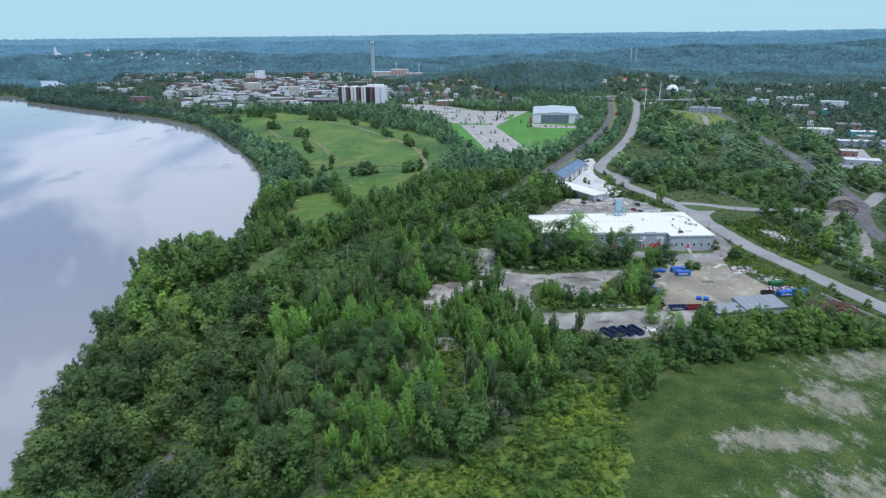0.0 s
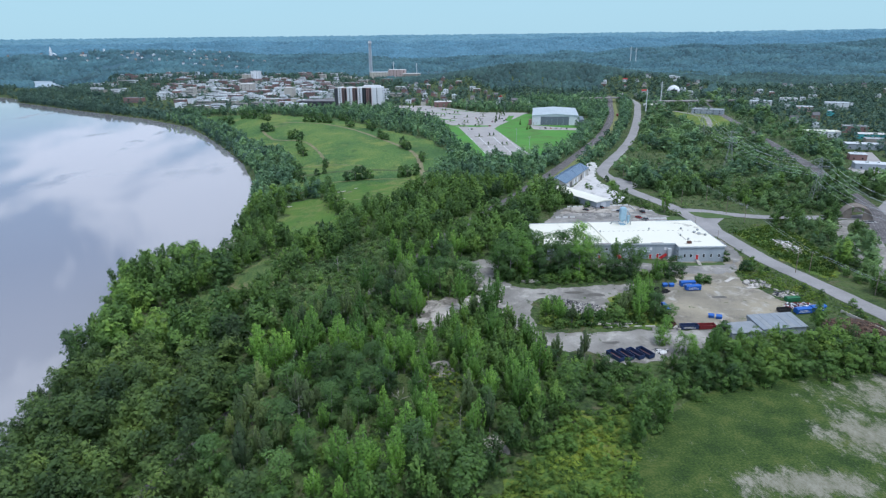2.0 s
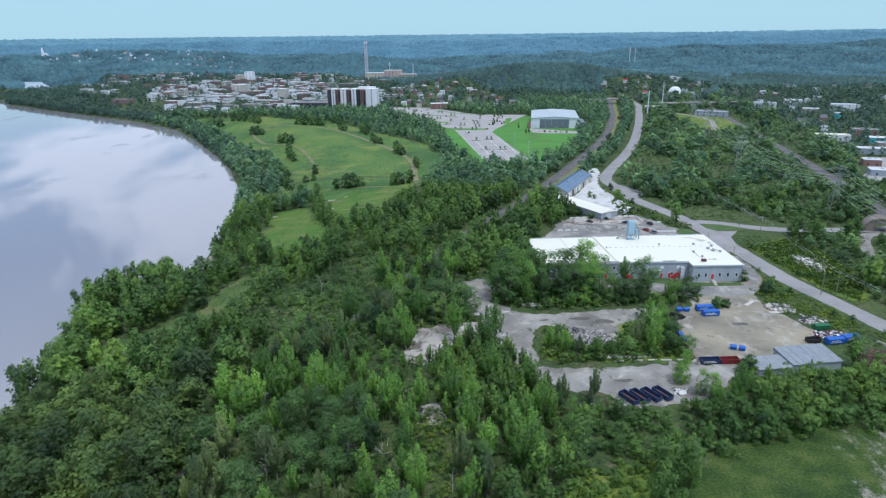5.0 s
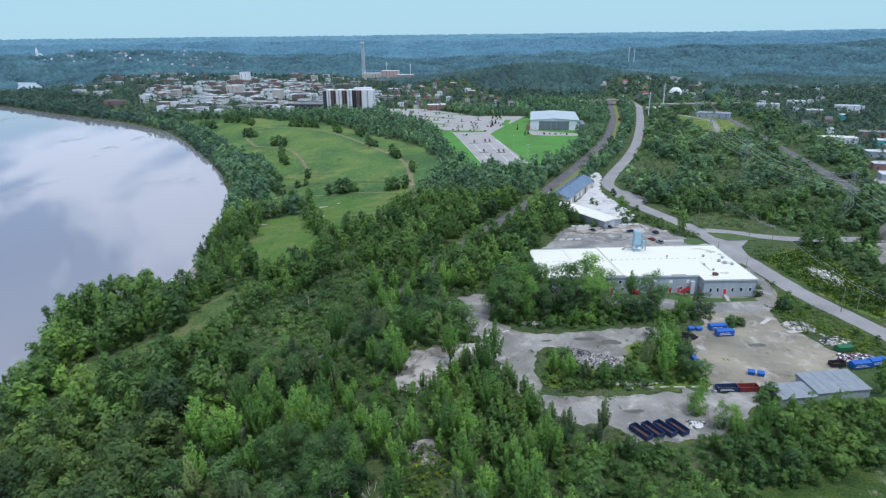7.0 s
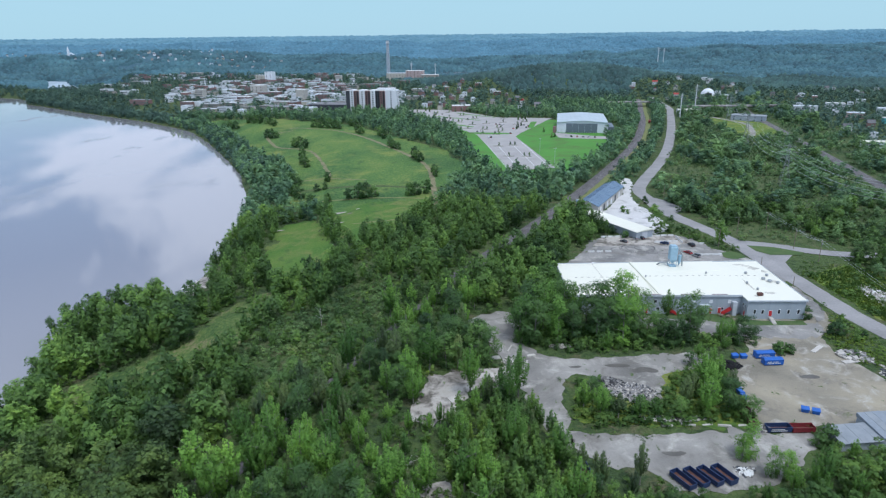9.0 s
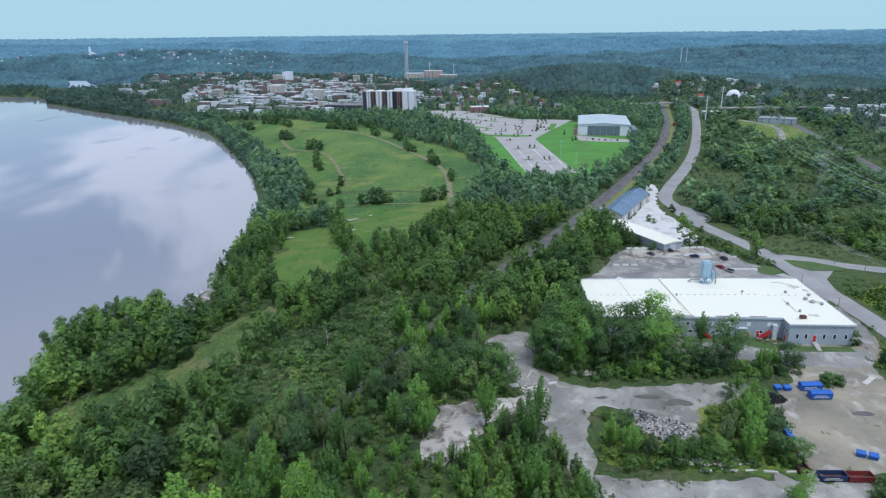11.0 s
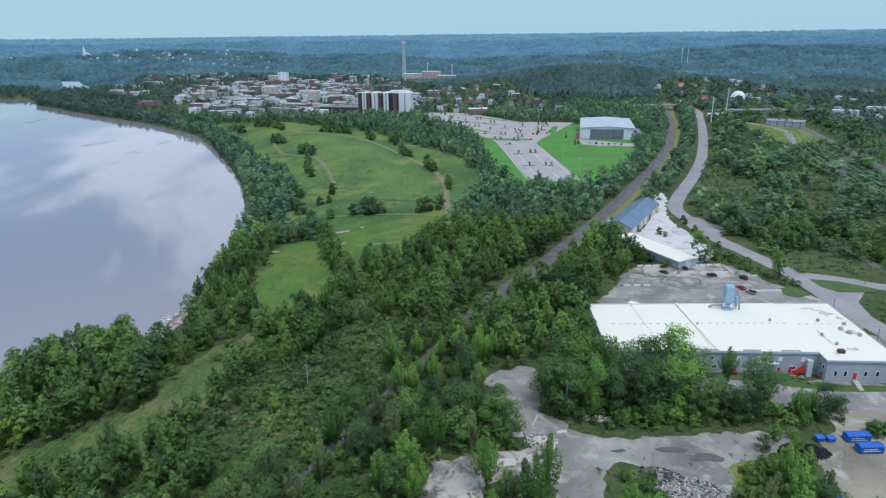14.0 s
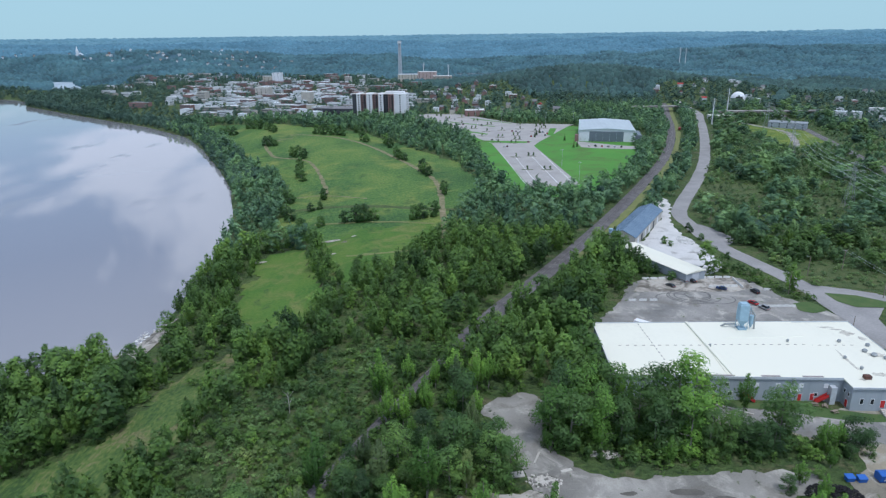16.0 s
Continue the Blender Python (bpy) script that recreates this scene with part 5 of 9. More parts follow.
def window(parent, x, y, z, w, h, facing="s", frame_mat="white", pane_mat="glass"):
    """A framed window proud of a wall that faces south, west or east."""
    def put(b, u0, u1, v0, v1, d0, d1):
        if facing == "s":
            b.box(x + u0, y - d1, z + v0, x + u1, y - d0, z + v1)
        elif facing == "w":
            b.box(x - d1, y + u0, z + v0, x - d0, y + u1, z + v1)
        else:
            b.box(x + d0, y + u0, z + v0, x + d1, y + u1, z + v1)
    t = 0.10
    b = Build()
    put(b, -w / 2 - t, -w / 2, -t, h + t, 0.003, 0.09)
    put(b, w / 2, w / 2 + t, -t, h + t, 0.003, 0.09)
    put(b, -w / 2, w / 2, h, h + t, 0.003, 0.09)
    put(b, -w / 2, w / 2, -t, 0, 0.003, 0.12)
    f = b.out("window", frame_mat, parent)
    g = Build()
    put(g, -w / 2, w / 2, 0, h, 0.004, 0.03)
    g.out("pane", pane_mat, f)
    return f


wh = thing("warehouse", "long low grey metal-clad warehouse with white flat roof", "warehouse")
def back_y(x):
    """The back wall stands slightly askew."""
    return 346.8 + (x - 49) * 0.038


Build().prism([(49, 311), (116, 311), (116, 306), (138, 306), (138, back_y(138)), (49, back_y(49))], 0, 7.55).out("wall", "siding_ribbed", wh)
Build().prism([(48.7, 310.7), (82.4, 310.7), (82.4, back_y(82) + 0.3), (48.7, back_y(49) + 0.3)], 7.55, 7.95).out("roof", "roof_white", wh, "white membrane roof with seams")
Build().prism([(82.42, 310.7), (115.7, 310.7), (115.7, 317), (118.4, back_y(118) + 0.3), (82.42, back_y(82) + 0.3)], 7.55, 8.15).out("roof", "roof_white", wh)
Build().prism([(115.72, 305.7), (138.3, 305.7), (138.3, back_y(138) + 0.3), (118.42, back_y(118) + 0.3), (115.72, 317)], 7.55, 7.85).out("roof", "roof_white", wh)
Build().add([(83.4, 311, 8.0), (84.4, 311, 8.0), (82.0, back_y(81), 8.0), (81.0, back_y(81), 8.0), (83.5, 311, 8.6), (84.3, 311, 8.6), (81.9, back_y(81), 8.6), (81.1, back_y(81), 8.6)],
            [(4, 5, 6, 7), (0, 1, 5, 4), (1, 2, 6, 5), (2, 3, 7, 6), (3, 0, 4, 7)]).out("roof_ridge", "roof_white", wh)
Build().add([(90, 336.0, 8.16), (117, 337.6, 8.16), (117, 338.6, 8.16), (90, 337.0, 8.16), (90, 336.4, 8.32), (117, 338.0, 8.32)], [(0, 1, 5, 4), (2, 3, 4, 5)]).out("roof_ridge", "roof_white", wh)
b = Build().box(48.55, 310.55, 7.4, 115.6, 310.69, 8.2).box(48.5, 310.69, 7.4, 48.69, back_y(49) + 0.4, 8.05)
b.box(115.55, 305.5, 7.4, 138.4, 305.69, 8.0).box(138.31, 305.69, 7.4, 138.45, back_y(138) + 0.4, 8.0)
b.out("parapet", "siding_light", wh, "light grey metal parapet trim")
for k in range(3):
    x0, x1 = 48.6 + k * 29.95, 48.55 + (k + 1) * 29.95
    Build().add([(x0, back_y(x0) + 0.31, 7.4), (x1, back_y(x1) + 0.31, 7.4), (x1, back_y(x1) + 0.45, 7.4), (x0, back_y(x0) + 0.45, 7.4), (x0, back_y(x0) + 0.31, 8.25), (x1, back_y(x1) + 0.31, 8.25), (x1, back_y(x1) + 0.45, 8.25), (x0, back_y(x0) + 0.45, 8.25)],
                [(0, 3, 2, 1), (4, 5, 6, 7), (0, 1, 5, 4), (1, 2, 6, 5), (2, 3, 7, 6), (3, 0, 4, 7)]).out("parapet", "siding_light", wh)
b = Build()
for k in range(30):
    x0 = 54 + k * 2.6
    z0 = 7.95 if x0 < 82 else (8.15 if x0 < 115.5 else 7.85)
    b.box(x0, 330.2 + 0.03 * (x0 - 54), z0, x0 + 0.9, 330.36 + 0.03 * (x0 - 54), z0 + 0.12)
for k in range(12):
    b.box(64.3 + 0.17 * k, 346 - k * 2.3, 7.96, 64.55 + 0.17 * k, 346.8 - k * 2.3, 8.08)
b.out("roof_anchor", "rust_light", wh, "row of small dull roof fixings")
for k, (cx, cy, rx, ry) in enumerate(((128.5, 346.0, 2.6, 0.7), (133.0, 341.6, 2.2, 2.0), (136.0, 337.6, 1.2, 1.4), (131.0, 344.4, 2.0, 0.6), (127.6, 313.6, 2.2, 1.1), (134.0, 326.0, 2.6, 1.6), (123.0, 322.0, 0.5, 6.0), (121.5, 310.5, 1.6, 0.6))):
    ring = [(cx + rx * math.cos(6.283 * i / 22) * (1 + 0.28 * math.sin(3 * i + k)), cy + ry * math.sin(6.283 * i / 22) * (1 + 0.28 * math.cos(5 * i + k))) for i in range(22)]
    mesh_object("roof_stain", [(x, y, 7.856) for x, y in ring], [tuple(range(22))], "roof_dirt", wh, "grey dirt stain on the white roof")
for x0, w0 in ((76, 8.0), (92.0, 5.5), (104, 6.0)):
    Build().box(x0, 310.85, 8.15, x0 + w0, 311.5, 8.3).out("roof_stain", "rust_light", wh, "rusty flashing at the roof edge")
for x0 in (79.0, 104.0, 107.6):
    door(wh, x0, 311, 0.15 if x0 < 105 else 0.4, 1.1, 2.2)
door(wh, 125.0, 306, 1.3, 1.2, 2.3)
door(wh, 116, 308.0, 0.3, 1.1, 2.2, facing="w")
door(wh, 88.6, 311, 0.2, 1.1, 2.2)
for x0 in (82.3, 91, 97.2, 104.0, 111.2):
    window(wh, x0, 311, 4.7, 1.1, 1.2, pane_mat="white" if x0 > 90 else "glass")
for x0 in (78.6, 83.5, 108.4, 113.0):
    window(wh, x0, 311, 1.7 + 1.5 * (x0 < 80), 1.3, 1.1)
for x0 in (119.0, 122.0, 128.2, 131.8, 135.6):
    window(wh, x0, 306, 2.3, 0.9, 1.7)
for y0 in (307.6, 309.6):
    window(wh, 116, y0, 4.0, 0.8, 1.3, "w")
for y0 in (310, 318, 326, 334, 342):
    window(wh, 138, y0, 3.0, 1.4, 1.4, "e")
# entrance box, canopy and stairs
Build().box(112.0, 309.2, 0, 113.6, 310.98, 5.6).out("entrance_box", "siding_light", wh)
Build().box(99.5, 309.6, 3.9, 103.4, 310.98, 4.15).box(99.6, 309.7, 3.0, 99.75, 309.85, 3.9).out("canopy", "siding_light", wh)
for sx, sy, n, dx in ((111.6, 310.0, 8, -0.42), (87.0, 310.0, 8, 0.45)):
    b = Build()
    for i in range(n):
        b.box(sx + i * dx - 0.24, sy - 0.55, 2.3 - i * 0.28, sx + i * dx + 0.24, sy + 0.55, 2.38 - i * 0.28)
    for side in (-0.58, 0.56):
        b.add([(sx, sy + side, 2.3), (sx + n * dx, sy + side, 0.0), (sx + n * dx, sy + side, 1.0), (sx, sy + side, 3.3), (sx, sy + side + 0.05, 2.3), (sx + n * dx, sy + side + 0.05, 0.0), (sx + n * dx, sy + side + 0.05, 1.0), (sx, sy + side + 0.05, 3.3)],
              [(0, 1, 2, 3), (7, 6, 5, 4), (0, 4, 5, 1), (3, 2, 6, 7), (1, 5, 6, 2), (0, 3, 7, 4)])
    b.out("stair", "red", wh, "red steel outside stair")
b = Build()
for i in range(6):
    b.box(124.3, 301.0 + i * 0.75, 0.0, 125.8, 301.8 + i * 0.75, 0.15 + i * 0.2)
b.out("ramp", "concrete", wh, "concrete entrance ramp")
# blue-grey dust collector on the back of the roof
b = Build().box(97.4, 342.4, 8.15, 100.0, 345.0, 8.7, 0.1).box(97.0, 342.2, 11.6, 100.2, 345.2, 17.4, 0.2).box(97.3, 342.5, 17.4, 99.9, 344.9, 17.8, 0.1)
for cx, cy in ((97.2, 342.4), (100.0, 342.4), (100.0, 345.0), (97.2, 345.0)):
    b.tube((cx, cy, 8.15), (cx, cy, 11.7), 0.12, 0.12, 6)
for cx, dx, cy in ((97.2, 2.8, 342.35), (97.2, 2.8, 345.05)):
    b.tube((cx, cy, 8.6), (cx + dx, cy, 11.4), 0.06, 0.06, 5).tube((cx + dx, cy, 8.6), (cx, cy, 11.4), 0.06, 0.06, 5)
b.add([(97.0, 342.2, 11.6), (100.2, 342.2, 11.6), (100.2, 345.2, 11.6), (97.0, 345.2, 11.6), (98.4, 343.5, 9.3), (98.8, 343.5, 9.3), (98.8, 343.9, 9.3), (98.4, 343.9, 9.3)],
      [(0, 4, 5, 1), (1, 5, 6, 2), (2, 6, 7, 3), (3, 7, 4, 0), (4, 7, 6, 5)])
b.tube((101.5, 343.2, 10.6), (101.5, 343.2, 13.4), 0.75, 0.75, 10).tube((101.5, 343.2, 8.9), (101.5, 343.2, 10.6), 0.2, 0.75, 10)
dc = b.out("dust_collector", "pale_blue", wh, "pale blue steel dust collector tower")
Build().tube((100.7, 343.4, 16.0), (102.6, 343.4, 13.4), 0.3).tube((102.6, 343.4, 13.4), (102.9, 343.4, 8.2), 0.3).tube((96.8, 344.5, 9.6), (93.6, 344.6, 9.4), 0.35).tube((93.6, 344.6, 9.4), (92.6, 345.6, 8.1), 0.35).out("duct", "galva", dc)
b = Build()
for i in range(9):
    b.tube((100.62, 343.0, 8.4 + i), (101.2, 343.0, 8.4 + i), 0.03, 0.03, 5)
b.tube((100.65, 343.0, 8.15), (100.65, 343.0, 17.5), 0.04, 0.04, 5).tube((101.2, 343.0, 8.15), (101.2, 343.0, 17.5), 0.04, 0.04, 5)
b.out("ladder", "pale_blue", dc)
for vx, vy, r in ((127, 334.8, 0.5), (134.6, 332.1, 0.55), (131.4, 328.1, 0.65), (132.8, 325.4, 0.75), (135.2, 323.4, 0.55), (122.7, 323.4, 0.4), (124.1, 316.7, 0.4), (123.3, 311.0, 0.5), (83.5, 330, 0.3), (110, 334, 0.35)):
    z0 = 7.85 if vx > 114 else 8.15
    f = Build().tube((vx, vy, z0), (vx, vy, z0 + 0.5), r, r, 10).tube((vx, vy, z0 + 0.5), (vx, vy, z0 + 0.95), r * 1.35, r * 0.9, 10).out("roof_fan", "galva", wh, "grey rooftop exhaust fan")
Build().box(121.6, 310.4, 7.86, 123.6, 312.0, 8.9, 0.1).out("roof_unit", "rust", wh, "rust-red rooftop unit")
patch("roof_apron", [(76, 309.4), (100, 309.4), (122, 304.6), (137, 304.2), (137, 300.5), (118, 300), (104, 302.5), (98, 306), (84, 306)], "lawn_dull", "rough grass strip along the warehouse wall", 0.14, ragged=0.3)
loading = thing("concrete_wall", "long pale concrete loading ramp wall", "wall")
Build().add([(73, 309.0, 0), (87.5, 302.6, 0), (87.7, 303.1, 0), (73.2, 309.5, 0), (73, 309.0, 1.3), (87.5, 302.6, 0.35), (87.7, 303.1, 0.35), (73.2, 309.5, 1.3)],
            [(0, 3, 2, 1), (4, 5, 6, 7), (0, 1, 5, 4), (1, 2, 6, 5), (2, 3, 7, 6), (3, 0, 4, 7)]).out("wall", "concrete", loading)
table_model = thing("picnic_table", "weathered grey wooden picnic table on grass", "table")
Build().box(-0.9, -0.38, 0.70, 0.9, 0.38, 0.76).out("tabletop", "pole_wood", table_model)
for s in (-0.72, 0.60):
    Build().box(-0.9, s - 0.06, 0.42, 0.9, s + 0.18, 0.47).out("bench", "pole_wood", table_model)
for s in (-0.65, 0.6):
    Build().add([(s, -0.75, 0), (s, -0.65, 0), (s, 0.75, 0), (s, 0.65, 0), (s, -0.2, 0.7), (s, -0.1, 0.7), (s, 0.2, 0.7), (s, 0.1, 0.7), (s + .05, -0.75, 0), (s + .05, -0.65, 0), (s + .05, 0.75, 0), (s + .05, 0.65, 0), (s + .05, -0.2, 0.7), (s + .05, -0.1, 0.7), (s + .05, 0.2, 0.7), (s + .05, 0.1, 0.7)],
                [(0, 1, 5, 4), (2, 3, 7, 6), (8, 12, 13, 9), (10, 14, 15, 11), (0, 4, 12, 8), (1, 9, 13, 5), (2, 6, 14, 10), (3, 11, 15, 7)]).out("leg", "pole_wood", table_model)
table_model.matrix_world = pose(111.2, 304.6, 0.16, 0, 0, 20)
copy_thing(table_model, pose(107.4, 308.4, 0.16, 0, 0, 0))
copy_thing(table_model, pose(110.0, 307.6, 0.16, 0, 0, 60))

# ---- blue hall, white shed, arena ----
hall = thing("blue_hall", "long beige hall with a blue metal gable roof", "hall", pose(83.5, 459, ground_at(95, 480), 0, 0, -27.5))
L, W = 62.0, 13.5
Build().add([(-W / 2, 0, 0), (W / 2, 0, 0), (W / 2, 0, 5.6), (0, 0, 8.6), (-W / 2, 0, 5.6), (-W / 2, L, 0), (W / 2, L, 0), (W / 2, L, 5.6), (0, L, 8.6), (-W / 2, L, 5.6)],
            [(0, 1, 2, 3, 4), (9, 8, 7, 6, 5), (1, 6, 7, 2), (0, 4, 9, 5)]).out("wall", "siding_beige", hall)
for s in (-1, 1):
    Build().add([(0, -0.5, 8.65), (0, L + 0.5, 8.65), (s * (W / 2 + 0.5), L + 0.5, 5.4), (s * (W / 2 + 0.5), -0.5, 5.4), (0, -0.5, 8.85), (0, L + 0.5, 8.85), (s * (W / 2 + 0.5), L + 0.5, 5.6), (s * (W / 2 + 0.5), -0.5, 5.6)],
                [(4, 5, 6, 7), (3, 2, 1, 0), (0, 4, 7, 3), (1, 2, 6, 5), (2, 3, 7, 6), (0, 1, 5, 4)]).out("roof", "roof_blue", hall, "blue ribbed metal roof slope")
    b = Build()
    for k in range(30):
        y0 = 0.6 + k * 2.1
        b.add([(s * 0.1, y0, 8.83), (s * (W / 2 + 0.45), y0, 5.62), (s * (W / 2 + 0.45), y0 + 0.12, 5.62), (s * 0.1, y0 + 0.12, 8.83), (s * 0.1, y0, 8.90), (s * (W / 2 + 0.45), y0, 5.69), (s * (W / 2 + 0.45), y0 + 0.12, 5.69), (s * 0.1, y0 + 0.12, 8.90)],
              [(4, 5, 6, 7), (0, 1, 5, 4), (1, 2, 6, 5), (2, 3, 7, 6), (3, 0, 4, 7)])
    b.out("roof_rib", "roof_blue", hall)
for y0 in (5, 13, 21, 30, 40, 50):
    Build().box(W / 2 + 0.004, y0, 0, W / 2 + 0.08, y0 + 3.4, 4.0).out("door", "siding_dark" if y0 in (13, 40) else "white", hall)
Build().box(W / 2 + 0.004, 25.5, 1.8, W / 2 + 0.06, 27, 3.0).out("window", "glass", hall)
Build().box(-1.6, -0.08, 0, 1.8, -0.004, 3.6).out("door", "white", hall)
Build().box(-W / 2 - 3.2, 1, 0, -W / 2 - 0.8, 5, 4.2, 0.1).out("annex", "brick", hall, "small brick annex")
Build().tube((-W / 2 - 1.4, 7.5, 0), (-W / 2 - 1.4, 7.5, 6.4), 1.2, 1.2, 12).out("tank", "pale_blue", hall, "pale blue steel tank")

shed = thing("white_shed", "low white-roofed shed on white gravel", "shed", pose(83.5, 449.0, 0, 0, 0, -61.0))
L, W = 45.0, 11.5
Build().box(0, -W / 2, 0, L, W / 2, 4.1).out("wall", "siding_grey", shed)
Build().add([(-0.4, -W / 2 - 0.4, 4.1), (L + 0.4, -W / 2 - 0.4, 4.1), (L + 0.4, W / 2 + 0.4, 4.1), (-0.4, W / 2 + 0.4, 4.1), (-0.4, -W / 2 - 0.4, 4.35), (L + 0.4, -W / 2 - 0.4, 4.35), (L + 0.4, W / 2 + 0.4, 4.35), (-0.4, W / 2 + 0.4, 4.35), (-0.4, 0, 5.0), (L + 0.4, 0, 5.0)],
            [(0, 1, 5, 4), (2, 3, 7, 6), (4, 5, 9, 8), (8, 9, 6, 7), (1, 2, 6, 9, 5), (3, 0, 4, 8, 7), (0, 3, 2, 1)]).out("roof", "roof_white", shed)
Build().box(L + 0.004, -2, 0, L + 0.08, 2, 3.6).out("door", "siding_light", shed)
for x0 in (8, 20, 32):
    Build().box(x0, W / 2 + 0.004, 0, x0 + 4, W / 2 + 0.08, 3.6).out("door", "siding_dark", shed)

arena = thing("arena", "large white metal arena with grey front panels", "arena", pose(115, 808, 0, 0, 0, -8.5))
L, W = 56.5, 84.0
Build().add([(0, 0, 0), (L, 0, 0), (L, W, 0), (0, W, 0), (0, 0, 11.6), (L, 0, 11.6), (L, W, 11.6), (0, W, 11.6), (L / 2, 0, 13.4), (L / 2, W, 13.4)],
            [(0, 1, 5, 8, 4), (2, 3, 7, 9, 6), (1, 2, 6, 5), (3, 0, 4, 7)]).out("wall", "siding_white", arena)
for x0, x1 in ((0, L / 2), (L / 2, L)):
    z0, z1 = (11.6, 13.4) if x0 == 0 else (13.4, 11.6)
    Build().add([(x0, -1, z0), (x1, -1, z1), (x1, W + 1, z1), (x0, W + 1, z0), (x0, -1, z0 + 0.35), (x1, -1, z1 + 0.35), (x1, W + 1, z1 + 0.35), (x0, W + 1, z0 + 0.35)],
                [(0, 3, 2, 1), (4, 5, 6, 7), (0, 1, 5, 4), (2, 3, 7, 6), (1, 2, 6, 5), (3, 0, 4, 7)]).out("roof", "roof_arena", arena, "light grey standing-seam roof slope")
for k in range(5):
    Build().box(10.5 + k * 6.9, -0.12, 0.2, 17.3 + k * 6.9, -0.004, 10.4).out("panel", "siding_slate", arena, "slate grey front panel")
for k in range(6):
    Build().box(L + 0.004, 6 + k * 12, 3, L + 0.1, 9 + k * 12, 7).out("window", "glass", arena)
Build().box(L + 0.2, 4, 0, L + 7, 40, 6.5, 0.1).out("annex", "siding_slate", arena)
Build().box(-4.2, -3, 0, -0.4, 3, 7.0, 0.1).out("entrance", "brick", arena, "dark red brick entrance block")
for k in range(4):
    Build().tube((2 + k * 4, -4 - k * 0.2, 0), (2 + k * 4, -4 - k * 0.2, 3.6), 0.12, 0.1, 6).out("post", "dark", arena)
patch("arena_forecourt", [(112, 770), (124, 763), (168, 755), (176, 770), (150, 780), (122, 800), (112, 806)], "paving", "grey paved arena forecourt", 0.16, ragged=0.2)

# ---- apartment block ----
apt = thing("apartment_block", "ten-storey white and brick apartment block", "apartment block", pose(-163, 1029, 0, 0, 0, -6))
BAYS = [(0, 6, "dark", -1), (6, 12, "white", 1), (12, 20, "brick", 2), (20, 29, "white", 0), (29, 37, "brick", 2), (37, 44, "white", 1), (44, 51, "dark", 2), (51, 59, "brick", 2), (59, 76, "white", 1)]
win_mesh = Build().box(-0.9, -0.06, 0, 0.9, -0.004, 1.5).out("window", "glass", apt).data
bal_mesh = Build().box(-1.9, -1.3, 0, 1.9, -0.004, 0.15).box(-1.9, -1.3, 0.15, 1.9, -1.22, 1.1).out("balcony", "siding_dark", apt).data
Build().box(-1.5, -2.5, 0, 60, -0.5, 3.2).out("podium", "siding_dark", apt)
first_window, first_balcony = apt.children[0], apt.children[1]
first_used, first_bal_used = False, False
for x0, x1, mat, style in BAYS:
    depth = -0.9 if mat == "brick" else (0.8 if mat == "dark" else 0.0)
    Build().box(x0, depth, 0, x1 - 0.01, 18, 31.0 if mat != "white" else 32.0, 0.05).out("wall", "siding_dark" if mat == "dark" else mat, apt)
    if style < 0:
        continue
    for floor in range(10):
        z = 1.2 + floor * 3.05
        for k in range(max(1, style)):
            cx = x0 + (x1 - x0) * (k + 0.5) / max(1, style)
            o = new("window", win_mesh) if first_used else first_window
            first_used = True
            o.parent, o.location = apt, (cx, depth, z)
        if mat in ("dark", "brick"):
            o = new("balcony", bal_mesh) if first_bal_used else first_balcony
            first_bal_used = True
            o.parent, o.location = apt, (x1 - 2.1, depth, z - 1.0)
for floor in range(10):
    for k in range(3):
        o = new("window", win_mesh)
        o.parent, o.location, o.rotation_euler = apt, (75.99, 3.5 + k * 5.5, 1.2 + floor * 3.05), (0, 0, radians(90))
Build().box(46, 5, 31, 72, 14, 34.5, 0.1).out("penthouse", "white", apt)
Build().box(-0.4, 0.5, 31.0, 75.9, 17.5, 31.4).out("roof", "concrete", apt)


